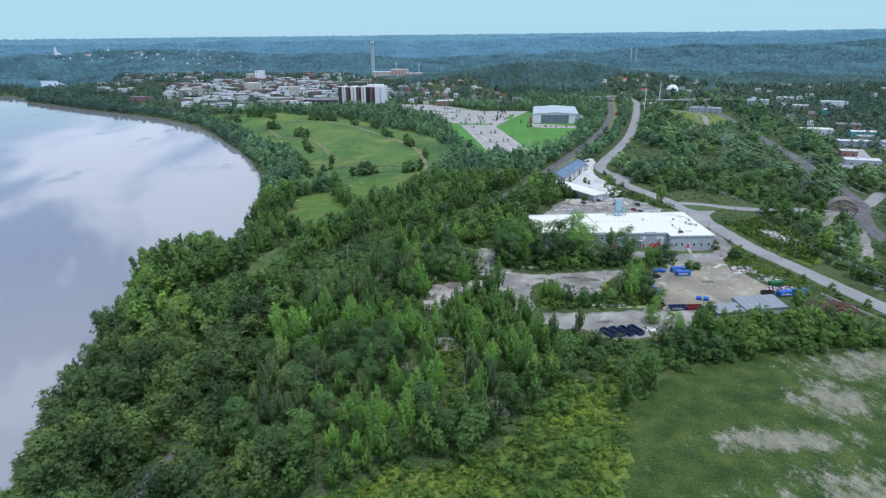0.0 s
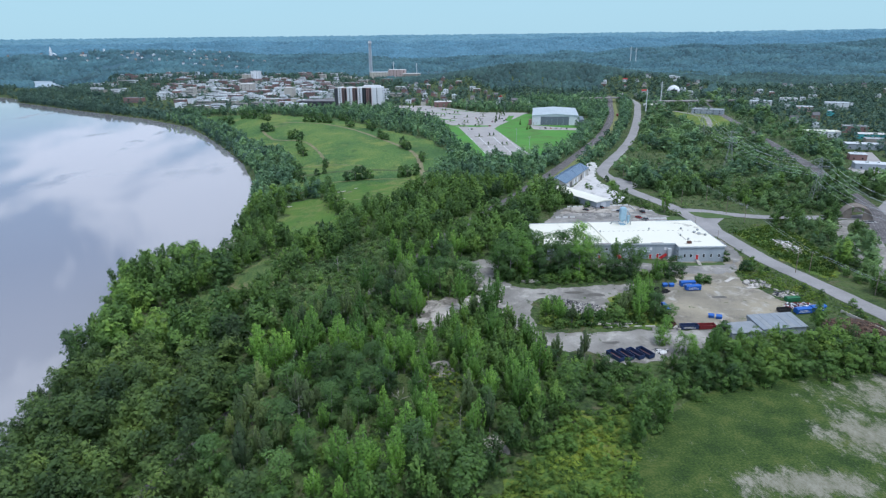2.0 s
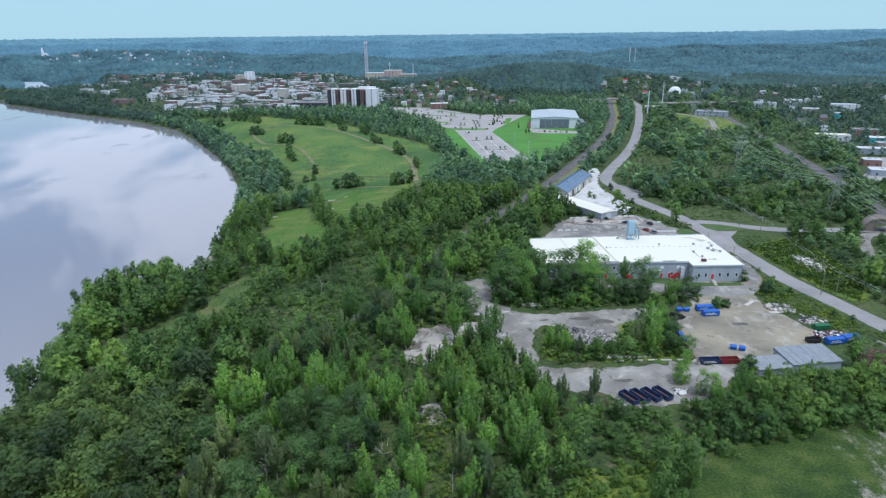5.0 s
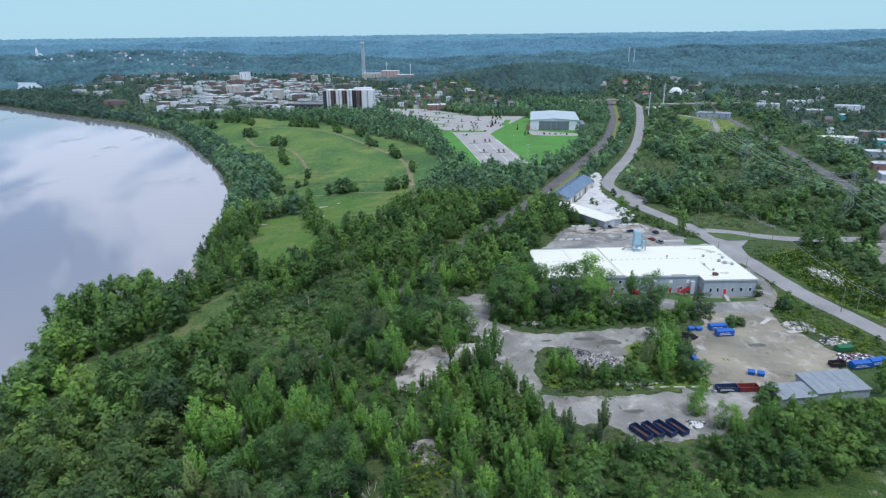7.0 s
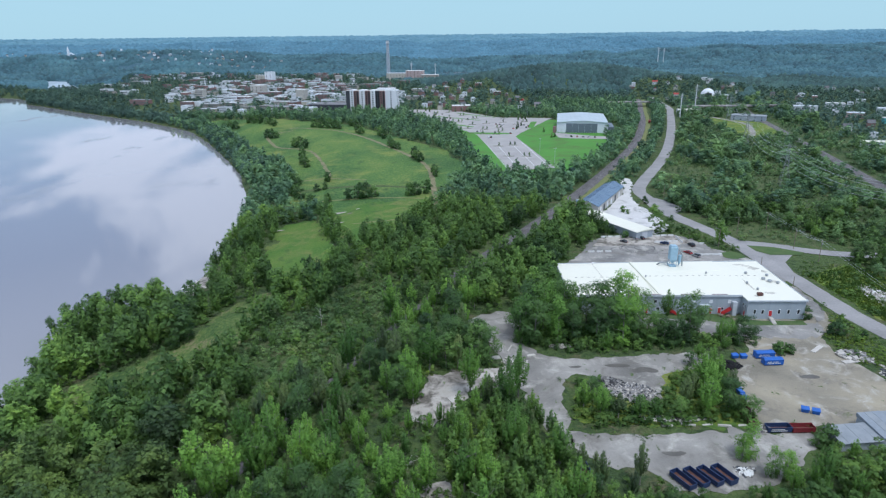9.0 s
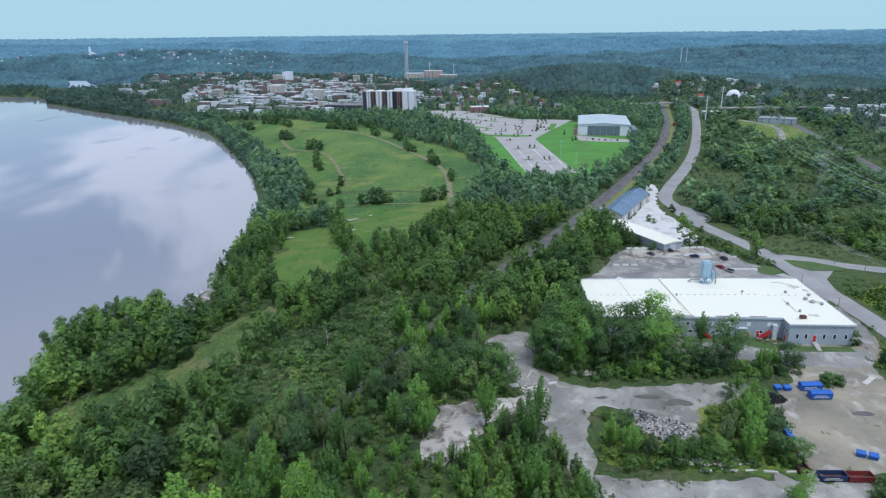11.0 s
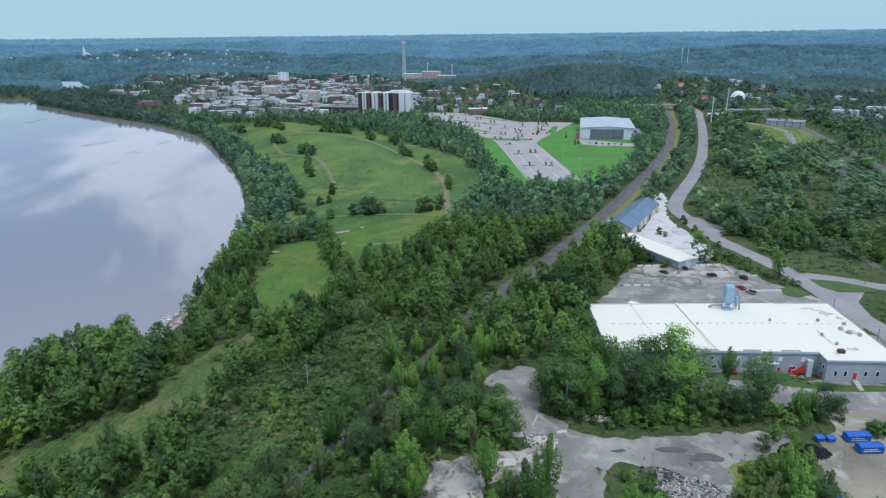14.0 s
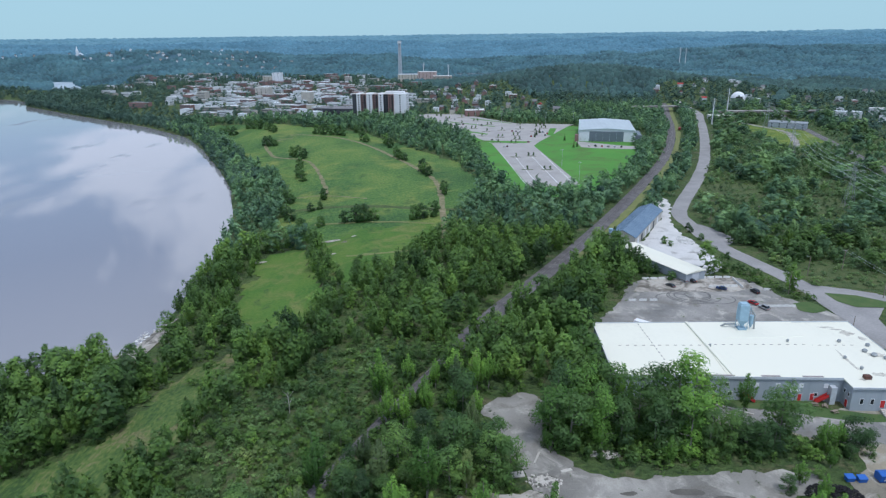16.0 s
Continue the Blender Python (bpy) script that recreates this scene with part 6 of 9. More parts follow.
# ---- yard things ----
def roll_off(name, label, mat, length=6.6, h=1.75, open_top=True, lid=None, letters=None):
    """A roll-off container: hollow body with ribs, rail and wheels; x is its long side."""
    e = thing(name, label, "container")
    l2, w2, t = length / 2, 1.2, 0.07
    b = Build().box(-l2, -w2, 0.25, l2, w2, 0.35)
    b.box(-l2, -w2, 0.35, l2, -w2 + t, h).box(-l2, w2 - t, 0.35, l2, w2, h).box(-l2, -w2 + t, 0.35, -l2 + t, w2 - t, h).box(l2 - t, -w2 + t, 0.35, l2, w2 - t, h)
    b.out("body", mat, e)
    n = int(length / 0.75)
    for i in range(n + 1):
        x = -l2 + 0.05 + i * (length - 0.2) / n
        for s in (-w2 - 0.09, w2 + 0.003):
            if not (s > 0 and i % 2):
                Build().box(x, s, 0.3, x + 0.1, s + 0.087, h - 0.02).out("rib", mat, e)
    Build().box(-l2 - 0.05, -w2 - 0.1, h, l2 + 0.05, -w2 + t + 0.02, h + 0.1).box(-l2 - 0.05, w2 - t - 0.02, h, l2 + 0.05, w2 + 0.1, h + 0.1).box(-l2 - 0.05, -w2 + t + 0.02, h, -l2 + t, w2 - t - 0.02, h + 0.1).box(l2 - t, -w2 + t + 0.02, h, l2 + 0.05, w2 - t - 0.02, h + 0.1).out("rim", mat, e)
    for x in (-l2 + 0.4, l2 - 0.4):
        Build().tube((x, -0.75, 0.16), (x, 0.75, 0.16), 0.16, 0.16, 8).out("wheel", "dark", e)
    if lid:
        Build().add([(-l2, -w2, h + 0.1), (l2, -w2, h + 0.1), (l2, w2, h + 0.1), (-l2, w2, h + 0.1), (-l2, 0, h + 0.45), (l2, 0, h + 0.45)], [(0, 1, 5, 4), (2, 3, 4, 5), (0, 4, 3), (1, 2, 5), (0, 3, 2, 1)]).out("lid", lid, e)
    else:
        Build().box(-l2 + t, -w2 + t, 0.4, l2 - t, w2 - t, 0.42).out("floor_plate", "rust", e)
    if letters:
        for row, z in enumerate((h * 0.62, h * 0.36)):
            for i in range(7 if row == 0 else 9):
                Build().box(-l2 + 1.0 + i * 0.52 - 0.2 * row, -w2 - 0.10, z, -l2 + 1.34 + i * 0.52 - 0.2 * row, -w2 - 0.092, z + 0.3).out("lettering", letters, e)
    return e


def bin_model(label, mat):
    e = thing("waste_bin", label, "bin")
    Build().add([(-0.95, -0.6, 0.12), (0.95, -0.6, 0.12), (0.95, 0.6, 0.12), (-0.95, 0.6, 0.12), (-1.05, -0.8, 1.15), (1.05, -0.8, 1.15), (1.05, 0.75, 1.45), (-1.05, 0.75, 1.45)],
                [(0, 3, 2, 1), (0, 1, 5, 4), (1, 2, 6, 5), (2, 3, 7, 6), (3, 0, 4, 7)]).out("body", mat, e)
    Build().add([(-1.1, -0.85, 1.17), (1.1, -0.85, 1.17), (1.1, 0.8, 1.47), (-1.1, 0.8, 1.47), (-1.1, -0.85, 1.25), (1.1, -0.85, 1.25), (1.1, 0.8, 1.55), (-1.1, 0.8, 1.55)],
                [(0, 3, 2, 1), (4, 5, 6, 7), (0, 1, 5, 4), (1, 2, 6, 5), (2, 3, 7, 6), (3, 0, 4, 7)]).out("lid", mat, e)
    for sx in (-0.75, 0.75):
        for sy in (-0.45, 0.45):
            Build().tube((sx, sy - 0.04, 0.08), (sx, sy + 0.04, 0.08), 0.08, 0.08, 6).out("wheel", "dark", e)
    return e


YZ = 0.11
c_blue = roll_off("lidded_container", "bright blue lidded roll-off container on gravel", "blue_bin", 6.4, 2.0, False, "blue_bin", "white")
c_blue.matrix_world = pose(109.6, 270.4, YZ, 0, 0, 4)
copy_thing(c_blue, pose(109.0, 275.2, YZ, 0, 0, 4))
tagged(copy_thing(c_blue, pose(143.5, 245.4, YZ, 0, 0, 8)), group="blue containers")
tagged(copy_thing(c_blue, pose(150.4, 247.2, YZ, 0, 0, 12)), group="blue containers")
c_navy = roll_off("open_container", "dark navy open roll-off container with rusty inside", "navy", 6.6, 1.6, True, None, "white_grey")
c_navy.matrix_world = pose(60.4, 210.6, YZ, 0, 0, 118)
for px, py, a in ((63.9, 211.4, 117), (67.5, 212.0, 119), (71.2, 212.6, 116)):
    tagged(copy_thing(c_navy, pose(px, py, YZ, 0, 0, a)), group="open containers in a row")
tagged(c_navy, group="open containers in a row")
copy_thing(c_navy, pose(93.8, 232.6, YZ, 0, 0, 2))
copy_thing(c_navy, pose(36.9, 213.0, YZ, 0, 0, 98))
c_red = roll_off("open_container", "dark red open roll-off container with scrap inside", "red_dark", 6.2, 1.6, True)
c_red.matrix_world = pose(100.4, 232.6, YZ, 0, 0, 2)
c_rust = roll_off("open_container", "long rusty brown open container beside the trees", "rust", 7.2, 1.5, True)
c_rust.matrix_world = pose(88.2, 245.0, YZ, 0, 0, 103)
copy_thing(c_rust, pose(87.8, 237.6, YZ, 0, 0, 96))
c_black = roll_off("small_container", "small black open container on gravel", "dark", 4.6, 1.5, True)
c_black.matrix_world = pose(136.6, 246.6, YZ, 0, 0, 6)
c_green = roll_off("lidded_container", "green covered container among rubble", "green_paint", 5.6, 1.7, False, "green_paint")
c_green.matrix_world = pose(145.4, 257.0, YZ, 0, 0, 6)
bin0 = bin_model("blue plastic waste bin with a lid", "blue_bin")
bin0.matrix_world = pose(99.0, 274.6, YZ, 0, 0, 5)
for px, py, a in ((101.8, 274.4, 5), (91.4, 253.6, 100), (91.3, 251.2, 100), (91.2, 248.8, 100), (106.0, 242.0, -20), (108.6, 241.0, -20)):
    tagged(copy_thing(bin0, pose(px, py, YZ, 0, 0, a)), group="blue waste bins")
tagged(bin0, group="blue waste bins")


def heap(name, label, category, cx, cy, rx, ry, h, n, size, mats, seed, flat=0.5):
    """Loose lumps on a low mound; the mound is a mesh of its own, the lumps are joined by colour."""
    rng = np.random.RandomState(seed)
    e = thing(name, label, category)
    k = 26
    z0 = ground_at(cx, cy)
    vs, fs = [(cx, cy, z0 + h)], []
    for ring in (0.33, 0.66, 1.0):
        for i in range(k):
            a = 6.28319 * i / k
            s = ring * rng.uniform(0.85, 1.1)
            vs.append((cx + rx * s * math.cos(a), cy + ry * s * math.sin(a), z0 + h * max(0, 1 - ring ** 1.5) * rng.uniform(0.7, 1.2) - (0.1 if ring == 1 else 0)))
    fs += [(0, 1 + i, 1 + (i + 1) % k) for i in range(k)]
    for ring in (0, 1):
        fs += [(1 + ring * k + i, 1 + (ring + 1) * k + i, 1 + (ring + 1) * k + (i + 1) % k, 1 + ring * k + (i + 1) % k) for i in range(k)]
    mesh_object("mound", vs, fs, mats[0], e)
    for m_i, mat in enumerate(mats):
        b = Build()
        for i in range(n // len(mats)):
            a, s = rng.uniform(0, 6.283), math.sqrt(rng.uniform(0, 1))
            px, py = cx + rx * s * math.cos(a), cy + ry * s * math.sin(a)
            pz = z0 + h * max(0, 1 - s ** 1.5) * 0.95
            d = np.array([size * rng.uniform(0.4, 1.3), size * rng.uniform(0.3, 0.9), size * flat * rng.uniform(0.3, 0.9)])
            q = Euler((rng.uniform(-0.5, 0.5), rng.uniform(-0.5, 0.5), rng.uniform(0, 6.28))).to_matrix()
            corners = [q @ Vector(((sx * d[0] * rng.uniform(0.7, 1)), (sy * d[1] * rng.uniform(0.7, 1)), sz * d[2])) + Vector((px, py, pz + d[2] * 0.5)) for sz in (-1, 1) for sx, sy in ((-1, -1), (1, -1), (1, 1), (-1, 1))]
            b.add(corners, [(0, 3, 2, 1), (4, 5, 6, 7), (0, 1, 5, 4), (1, 2, 6, 5), (2, 3, 7, 6), (3, 0, 4, 7)])
        tagged(b.out("rubble", mat, e), kind="stuff")
    return e


heap("rubble_heap", "heap of broken concrete and white debris", "rubble", 58, 253, 8.5, 5.0, 0.8, 520, 0.42, ["gravel", "asphalt", "siding_dark", "concrete"], 1)
heap("asphalt_heap", "low heap of dark broken asphalt", "rubble", 51.5, 258, 6.0, 3.6, 0.8, 220, 0.5, ["asphalt_black", "asphalt_dark"], 2)
heap("debris_strip", "scattered pale debris along the wall", "rubble", 66, 238, 12, 1.8, 0.35, 140, 0.36, ["concrete", "gravel", "siding_dark"], 3)
heap("debris_heap", "pale broken concrete beside the gravel track", "rubble", 41, 283, 4.0, 1.8, 0.5, 100, 0.40, ["concrete", "gravel"], 4)
heap("pad_debris", "broken concrete blocks on the old pad", "rubble", 24, 272, 4.5, 2.6, 0.3, 70, 0.45, ["concrete", "gravel"], 5)
heap("slab_heap", "heap of large pale concrete slabs in weeds", "rubble", 140, 276, 6.0, 4.0, 1.1, 60, 1.1, ["concrete", "gravel", "asphalt"], 6, 0.35)
heap("slab_heap", "white rubble and slabs by the yard edge", "rubble", 147, 264, 6.0, 3.6, 0.7, 90, 0.7, ["concrete", "gravel", "siding_dark"], 7, 0.4)
heap("mixed_scrap", "mixed scrap with white sheets and dark boxes", "scrap", 146, 251.5, 6.5, 3.0, 0.9, 160, 0.8, ["white", "siding_dark", "red_dark", "steel"], 8, 0.5)
heap("brush_pile", "large brown pile of old wood and brush", "wood pile", 155.0, 231.5, 11.0, 8.0, 2.4, 1000, 0.75, ["brush_brown", "brush_dark"], 9, 0.25)
heap("stone_pile", "small grey stone pile between containers", "stones", 90.4, 233.2, 2.2, 1.8, 0.9, 60, 0.5, ["ballast", "concrete"], 10)
heap("lane_debris", "scattered white debris on the gravel lane", "rubble", 77.5, 215, 3.0, 2.4, 0.3, 50, 0.35, ["white_grey", "siding_dark", "gravel"], 11)
heap("mound_stone", "bare pale rock patch on the weedy mound", "stones", 180, 328, 5.5, 13, 1.0, 260, 0.8, ["gravel", "concrete", "white_grey"], 12, 0.3)
heap("beach_stone", "pale stones on the little river beach", "stones", -131.5, 374, 4.5, 9.0, 0.3, 160, 0.6, ["concrete", "white_grey"], 13, 0.4)
rng = np.random.RandomState(20)
tyres = thing("tyre_pile", "large heap of old black tyres", "tyres")
ring_v, ring_f = [], []
for i in range(12):
    for j in range(6):
        a, c = 6.28319 * i / 12, 6.28319 * j / 6
        ring_v.append(((0.36 + 0.13 * math.cos(c)) * math.cos(a), (0.36 + 0.13 * math.cos(c)) * math.sin(a), 0.12 * math.sin(c)))
        ring_f.append((i * 6 + j, ((i + 1) % 12) * 6 + j, ((i + 1) % 12) * 6 + (j + 1) % 6, i * 6 + (j + 1) % 6))
tyre_mesh = None
for i in range(240):
    a, s = rng.uniform(0, 6.283), math.sqrt(rng.uniform(0, 1))
    if tyre_mesh is None:
        t = mesh_object("tyre", ring_v, ring_f, "rubber", tyres)
        tyre_mesh = t.data
    else:
        t = new("tyre", tyre_mesh)
        t.parent = tyres
    t.location = (92.6 + 6.6 * s * math.cos(a), 269.4 + 3.4 * s * math.sin(a), 0.2 + 1.6 * max(0, 1 - s ** 1.6) * rng.uniform(0.3, 1.0))
    t.rotation_euler = (rng.uniform(-0.6, 0.6), rng.uniform(-0.6, 0.6), 0)

yard_shed = thing("storage_shed", "low sprawling shed with patched grey metal roof", "shed", pose(106.0, 223.5, 0, 0, 0, 7) @ Matrix.Diagonal((0.86, 0.8, 0.92, 1)))
Build().box(0, 0, 0, 13.8, 9, 2.6).box(13.8, 0.5, 0, 34, 13, 3.2).out("wall", "siding_grey", yard_shed)
for k in range(6):
    x0 = k * 2.3 - 0.2
    z = 0.05 * (k % 2)
    Build().add([(x0, -0.5, 2.6), (x0 + 2.28, -0.5, 2.6), (x0 + 2.28, 9.4, 2.6), (x0, 9.4, 2.6), (x0, -0.5, 2.7 + z), (x0 + 2.28, -0.5, 2.7 + z), (x0 + 2.28, 9.4, 3.3 + z), (x0, 9.4, 3.3 + z)],
                [(4, 5, 6, 7), (0, 1, 5, 4), (1, 2, 6, 5), (2, 3, 7, 6), (3, 0, 4, 7)]).out("roof_sheet", "roof_metal", yard_shed)
for k in range(8):
    x0 = 13.7 + k * 2.58
    z = 0.06 * (k % 3)
    Build().add([(x0, 0, 3.2), (x0 + 2.55, 0, 3.2), (x0 + 2.55, 13.5, 3.2), (x0, 13.5, 3.2), (x0, 0, 3.3 + z), (x0 + 2.55, 0, 3.3 + z), (x0 + 2.55, 13.5, 4.4 + z), (x0, 13.5, 4.4 + z)],
                [(4, 5, 6, 7), (0, 1, 5, 4), (1, 2, 6, 5), (2, 3, 7, 6), (3, 0, 4, 7)]).out("roof_sheet", ("galva_dull", "roof_metal", "galva_dull", "roof_grey_dull")[k % 4], yard_shed)
road_wall = thing("barrier_wall", "long low white concrete wall along the road", "wall")
for k in range(9):
    x0, y0, x1, y1 = 158.5 + k * 0.95, 245.5 - k * 3.05, 159.4 + k * 0.95, 242.6 - k * 3.05
    Build().add([(x0, y0, 0), (x0 + 0.5, y0 + 0.1, 0), (x1 + 0.5, y1 + 0.1, 0), (x1, y1, 0), (x0 + 0.12, y0, 1.1), (x0 + 0.4, y0 + 0.1, 1.1), (x1 + 0.4, y1 + 0.1, 1.1), (x1 + 0.12, y1, 1.1)],
                [(0, 1, 2, 3), (4, 7, 6, 5), (0, 4, 5, 1), (1, 5, 6, 2), (2, 6, 7, 3), (3, 7, 4, 0)]).out("block", "concrete", road_wall)
yard_wall = thing("retaining_wall", "broken low concrete wall between yard and lane", "wall")
for k, (x0, w, lift, turn_z) in enumerate(((64, 3.2, 0.35, 4), (70, 4.0, 0.5, -3), (75.5, 3.0, 0.3, 9), (80, 3.6, 0.55, -6), (85.2, 2.6, 0.4, 5))):
    ob = Build().box(-w / 2, -0.3, 0, w / 2, 0.3, lift, 0.05).out("block", "concrete", yard_wall)
    ob.matrix_world = pose(x0, 234.6 + 0.3 * (k % 3), 0, 0, 0, turn_z)

marks = thing("tyre_marks", "dark looping tyre marks on worn asphalt", "markings", kind="structure")
for cx, cy, rx, ry, a0, a1 in ((98, 392, 9, 6.5, 0.3, 5.6), (98.5, 392, 7.4, 5.2, 1.0, 6.6), (99, 391.5, 11, 7.6, 2.2, 5.9), (107, 389, 8, 5.5, 3.4, 6.8), (90, 390, 7, 4.6, 0.0, 3.6), (101, 393, 5.2, 3.6, 2.0, 7.4)):
    arc_line = [(cx + rx * math.cos(a0 + (a1 - a0) * i / 24), cy + ry * math.sin(a0 + (a1 - a0) * i / 24)) for i in range(25)]
    ribbon("tyre_mark", arc_line, (-0.22, 0.22), (0.125, 0.125), "asphalt_mark", "", "", 1.5, parent=marks)
# concrete barriers of the car park
jersey = thing("concrete_barrier", "white painted concrete road barrier", "barrier")
Build().add([(-1.5, -0.3, 0), (1.5, -0.3, 0), (1.5, 0.3, 0), (-1.5, 0.3, 0), (-1.5, -0.12, 0.85), (1.5, -0.12, 0.85), (1.5, 0.12, 0.85), (-1.5, 0.12, 0.85)], [(0, 3, 2, 1), (4, 5, 6, 7), (0, 1, 5, 4), (1, 2, 6, 5), (2, 3, 7, 6), (3, 0, 4, 7)]).out("block", "white_grey", jersey)
rows = [(82, 411, 122.5, 413.6, 11), (122.8, 412, 123, 401.5, 4), (108.5, 401.6, 121.5, 403, 4), (125, 381, 136, 381.4, 4), (70, 386, 83, 386.4, 3), (131, 399, 134, 399, 1)]
count = 0
for x0, y0, x1, y1, n in rows:
    for k in range(n):
        t = (k + 0.5) / n
        a = math.degrees(math.atan2(y1 - y0, x1 - x0))
        m = pose(x0 + (x1 - x0) * t, y0 + (y1 - y0) * t, 0.13, 0, 0, a)
        ob = jersey if count == 0 else copy_thing(jersey, m)
        ob.matrix_world = m
        tagged(ob, group="car park barriers")
        count += 1


def car_model(label, mat, suv=False):
    """A parked car: body shell, cabin glass, wheels and lights; x is forward."""
    e = thing("car", label, "car")
    h0, h1 = (1.0, 1.75) if suv else (0.9, 1.42)
    prof = [(-2.2, 0.35), (2.2, 0.35), (2.25, 0.7), (2.1, h0 - 0.12), (1.2, h0), (-1.9 if suv else -1.6, h0), (-2.2, h0 - 0.05)]
    n = len(prof)
    Build().add([(x, -0.88, z) for x, z in prof] + [(x, 0.88, z) for x, z in prof], [tuple(range(n)), tuple(range(2 * n - 1, n - 1, -1))] + [(i, n + i, n + (i + 1) % n, (i + 1) % n) for i in range(n)]).out("body", mat, e)
    cab = [(1.15, h0), (0.45, h1), (-1.7 if suv else -1.0, h1), (-2.1 if suv else -1.75, h0)]
    Build().add([(x, -0.80 if z == h0 else -0.62, z) for x, z in cab] + [(x, 0.80 if z == h0 else 0.62, z) for x, z in cab], [(0, 1, 2, 3), (7, 6, 5, 4), (0, 4, 5, 1), (2, 6, 7, 3)]).out("glazing", "glass", e)
    Build().box(-1.65 if suv else -0.95, -0.6, h1 - 0.02, 0.42, 0.6, h1 + 0.04, 0.03).out("roof", mat, e)
    for x in (-1.4, 1.4):
        for s in (-0.9, 0.72):
            w = Build().tube((x, s, 0.33), (x, s + 0.18, 0.33), 0.33, 0.33, 12).out("wheel", "rubber", e)
            Build().tube((x, s - 0.01, 0.33), (x, s + 0.19, 0.33), 0.18, 0.18, 8).out("rim", "steel", w)
    for s in (-0.62, 0.62):
        Build().box(2.16, s - 0.2, 0.62, 2.25, s + 0.2, 0.78).out("headlight", "white", e)
        Build().box(-2.24, s - 0.2, 0.62, -2.17, s + 0.2, 0.80).out("tail_light", "red", e)
    return e


CARS = [("silver grey parked saloon car", "car_silver", False, 100, 409, 118), ("black parked saloon car", "car_black", False, 103.4, 408.4, 120), ("dark grey parked saloon car", "car_grey", False, 92.5, 402.4, 120), ("dark blue parked saloon car", "navy", False, 113.2, 399.4, 150),
        ("dark parked off-road car", "car_black", True, 126, 396, 105), ("red parked saloon car", "car_red", False, 120.2, 384, 118), ("silver parked van-like car", "car_silver", True, 122.6, 379, 118)]
for label, mat, suv, px, py, a in CARS:
    car_model(label, mat, suv).matrix_world = pose(px, py, 0.14, 0, 0, a)
lot_cars = [car_model("white parked car in the arena car park", "white", False), car_model("dark parked car in the arena car park", "car_black", True), car_model("red parked car in the arena car park", "car_red", False), car_model("silver parked car in the arena car park", "car_silver", False)]
rng = np.random.RandomState(8)
spots = [(36, 770), (39, 771), (62, 800), (25, 815), (30, 818), (84, 845), (88, 860), (84, 868), (120, 774), (126, 772), (132, 771), (138, 769), (144, 768), (150, 766), (-30, 985), (-20, 990), (10, 935), (15, 930), (50, 880), (54, 876), (58, 872), (-8, 940), (68, 838)]
for i, (px, py) in enumerate(spots):
    m = pose(px, py, 0.2, 0, 0, float(rng.choice([80, 100, 260, 280])))
    if i < 4:
        lot_cars[i].matrix_world = m
    else:
        tagged(copy_thing(lot_cars[i % 4], m), group="cars in the arena car park")

trailer = thing("box_trailer", "orange and white box trailer behind the warehouse", "trailer", pose(71.5, 356, 0.1, 0, 0, -38))
Build().box(-6, -1.25, 1.1, 6, 1.25, 3.9, 0.05).out("body", "white", trailer)
Build().box(-6.06, -1.2, 1.15, -6.003, 1.2, 3.85).out("rear_door", "orange", trailer)
for x in (3.6, 4.8):
    for s in (-1.2, 0.95):
        Build().tube((x, s, 0.5), (x, s + 0.25, 0.5), 0.5, 0.5, 10).out("wheel", "rubber", trailer)
Build().box(-4.5, -0.1, 0, -4.3, 0.1, 1.1).box(-4.5, 0.7, 0, -4.3, 0.9, 1.1).out("landing_leg", "dark", trailer)

# ---- quonset hut, poles, pylons and wires ----
hut = thing("arched_hut", "old arched corrugated hut with an open front", "hut", pose(246, 375, 0, 0, 0, -24))
b = Build()
R, n, L = 8.2, 18, 10.0
for r, flip in ((R, False), (R - 0.25, True)):
    vs = [(r * math.cos(math.pi * i / n), y, r * 0.95 * math.sin(math.pi * i / n)) for y in (0, L) for i in range(n + 1)]
    fs = [(i, i + 1, n + 2 + i, n + 1 + i) for i in range(n)]
    b.add(vs, [f[::-1] for f in fs] if flip else fs)
b.add([(r * math.cos(math.pi * i / n), 0, r * 0.95 * math.sin(math.pi * i / n)) for r in (R, R - 0.25) for i in range(n + 1)], [(i, n + 1 + i, n + 2 + i, i + 1) for i in range(n)])
b.out("shell", "hut_tin", hut)
for k in range(5):
    bb = Build()
    vs = [((R + d) * math.cos(math.pi * i / n), 0.6 + k * 2.05 + e, (R + d) * 0.95 * math.sin(math.pi * i / n)) for d, e in ((0.02, 0), (0.12, 0.1), (0.02, 0.2)) for i in range(n + 1)]
    bb.add(vs, [(j * (n + 1) + i, j * (n + 1) + i + 1, (j + 1) * (n + 1) + i + 1, (j + 1) * (n + 1) + i) for j in (0, 1) for i in range(n)]).out("rib", "hut_tin", hut)
arc = [(R * 0.97 * math.cos(math.pi * i / 16), R * 0.92 * math.sin(math.pi * i / 16)) for i in range(17)]
Build().add([(x, 0.4, z) for x, z in arc if x > 2.6] + [(2.6, 0.4, 0)], [tuple(range(len([1 for x, z in arc if x > 2.6]) + 1))]).out("front_wall", "hut_tin", hut)
Build().add([(-2.6, 0.4, 0)] + [(x, 0.4, z) for x, z in arc if x < -2.6], [tuple(range(len([1 for x, z in arc if x < -2.6]) + 1))]).out("front_wall", "hut_tin", hut)
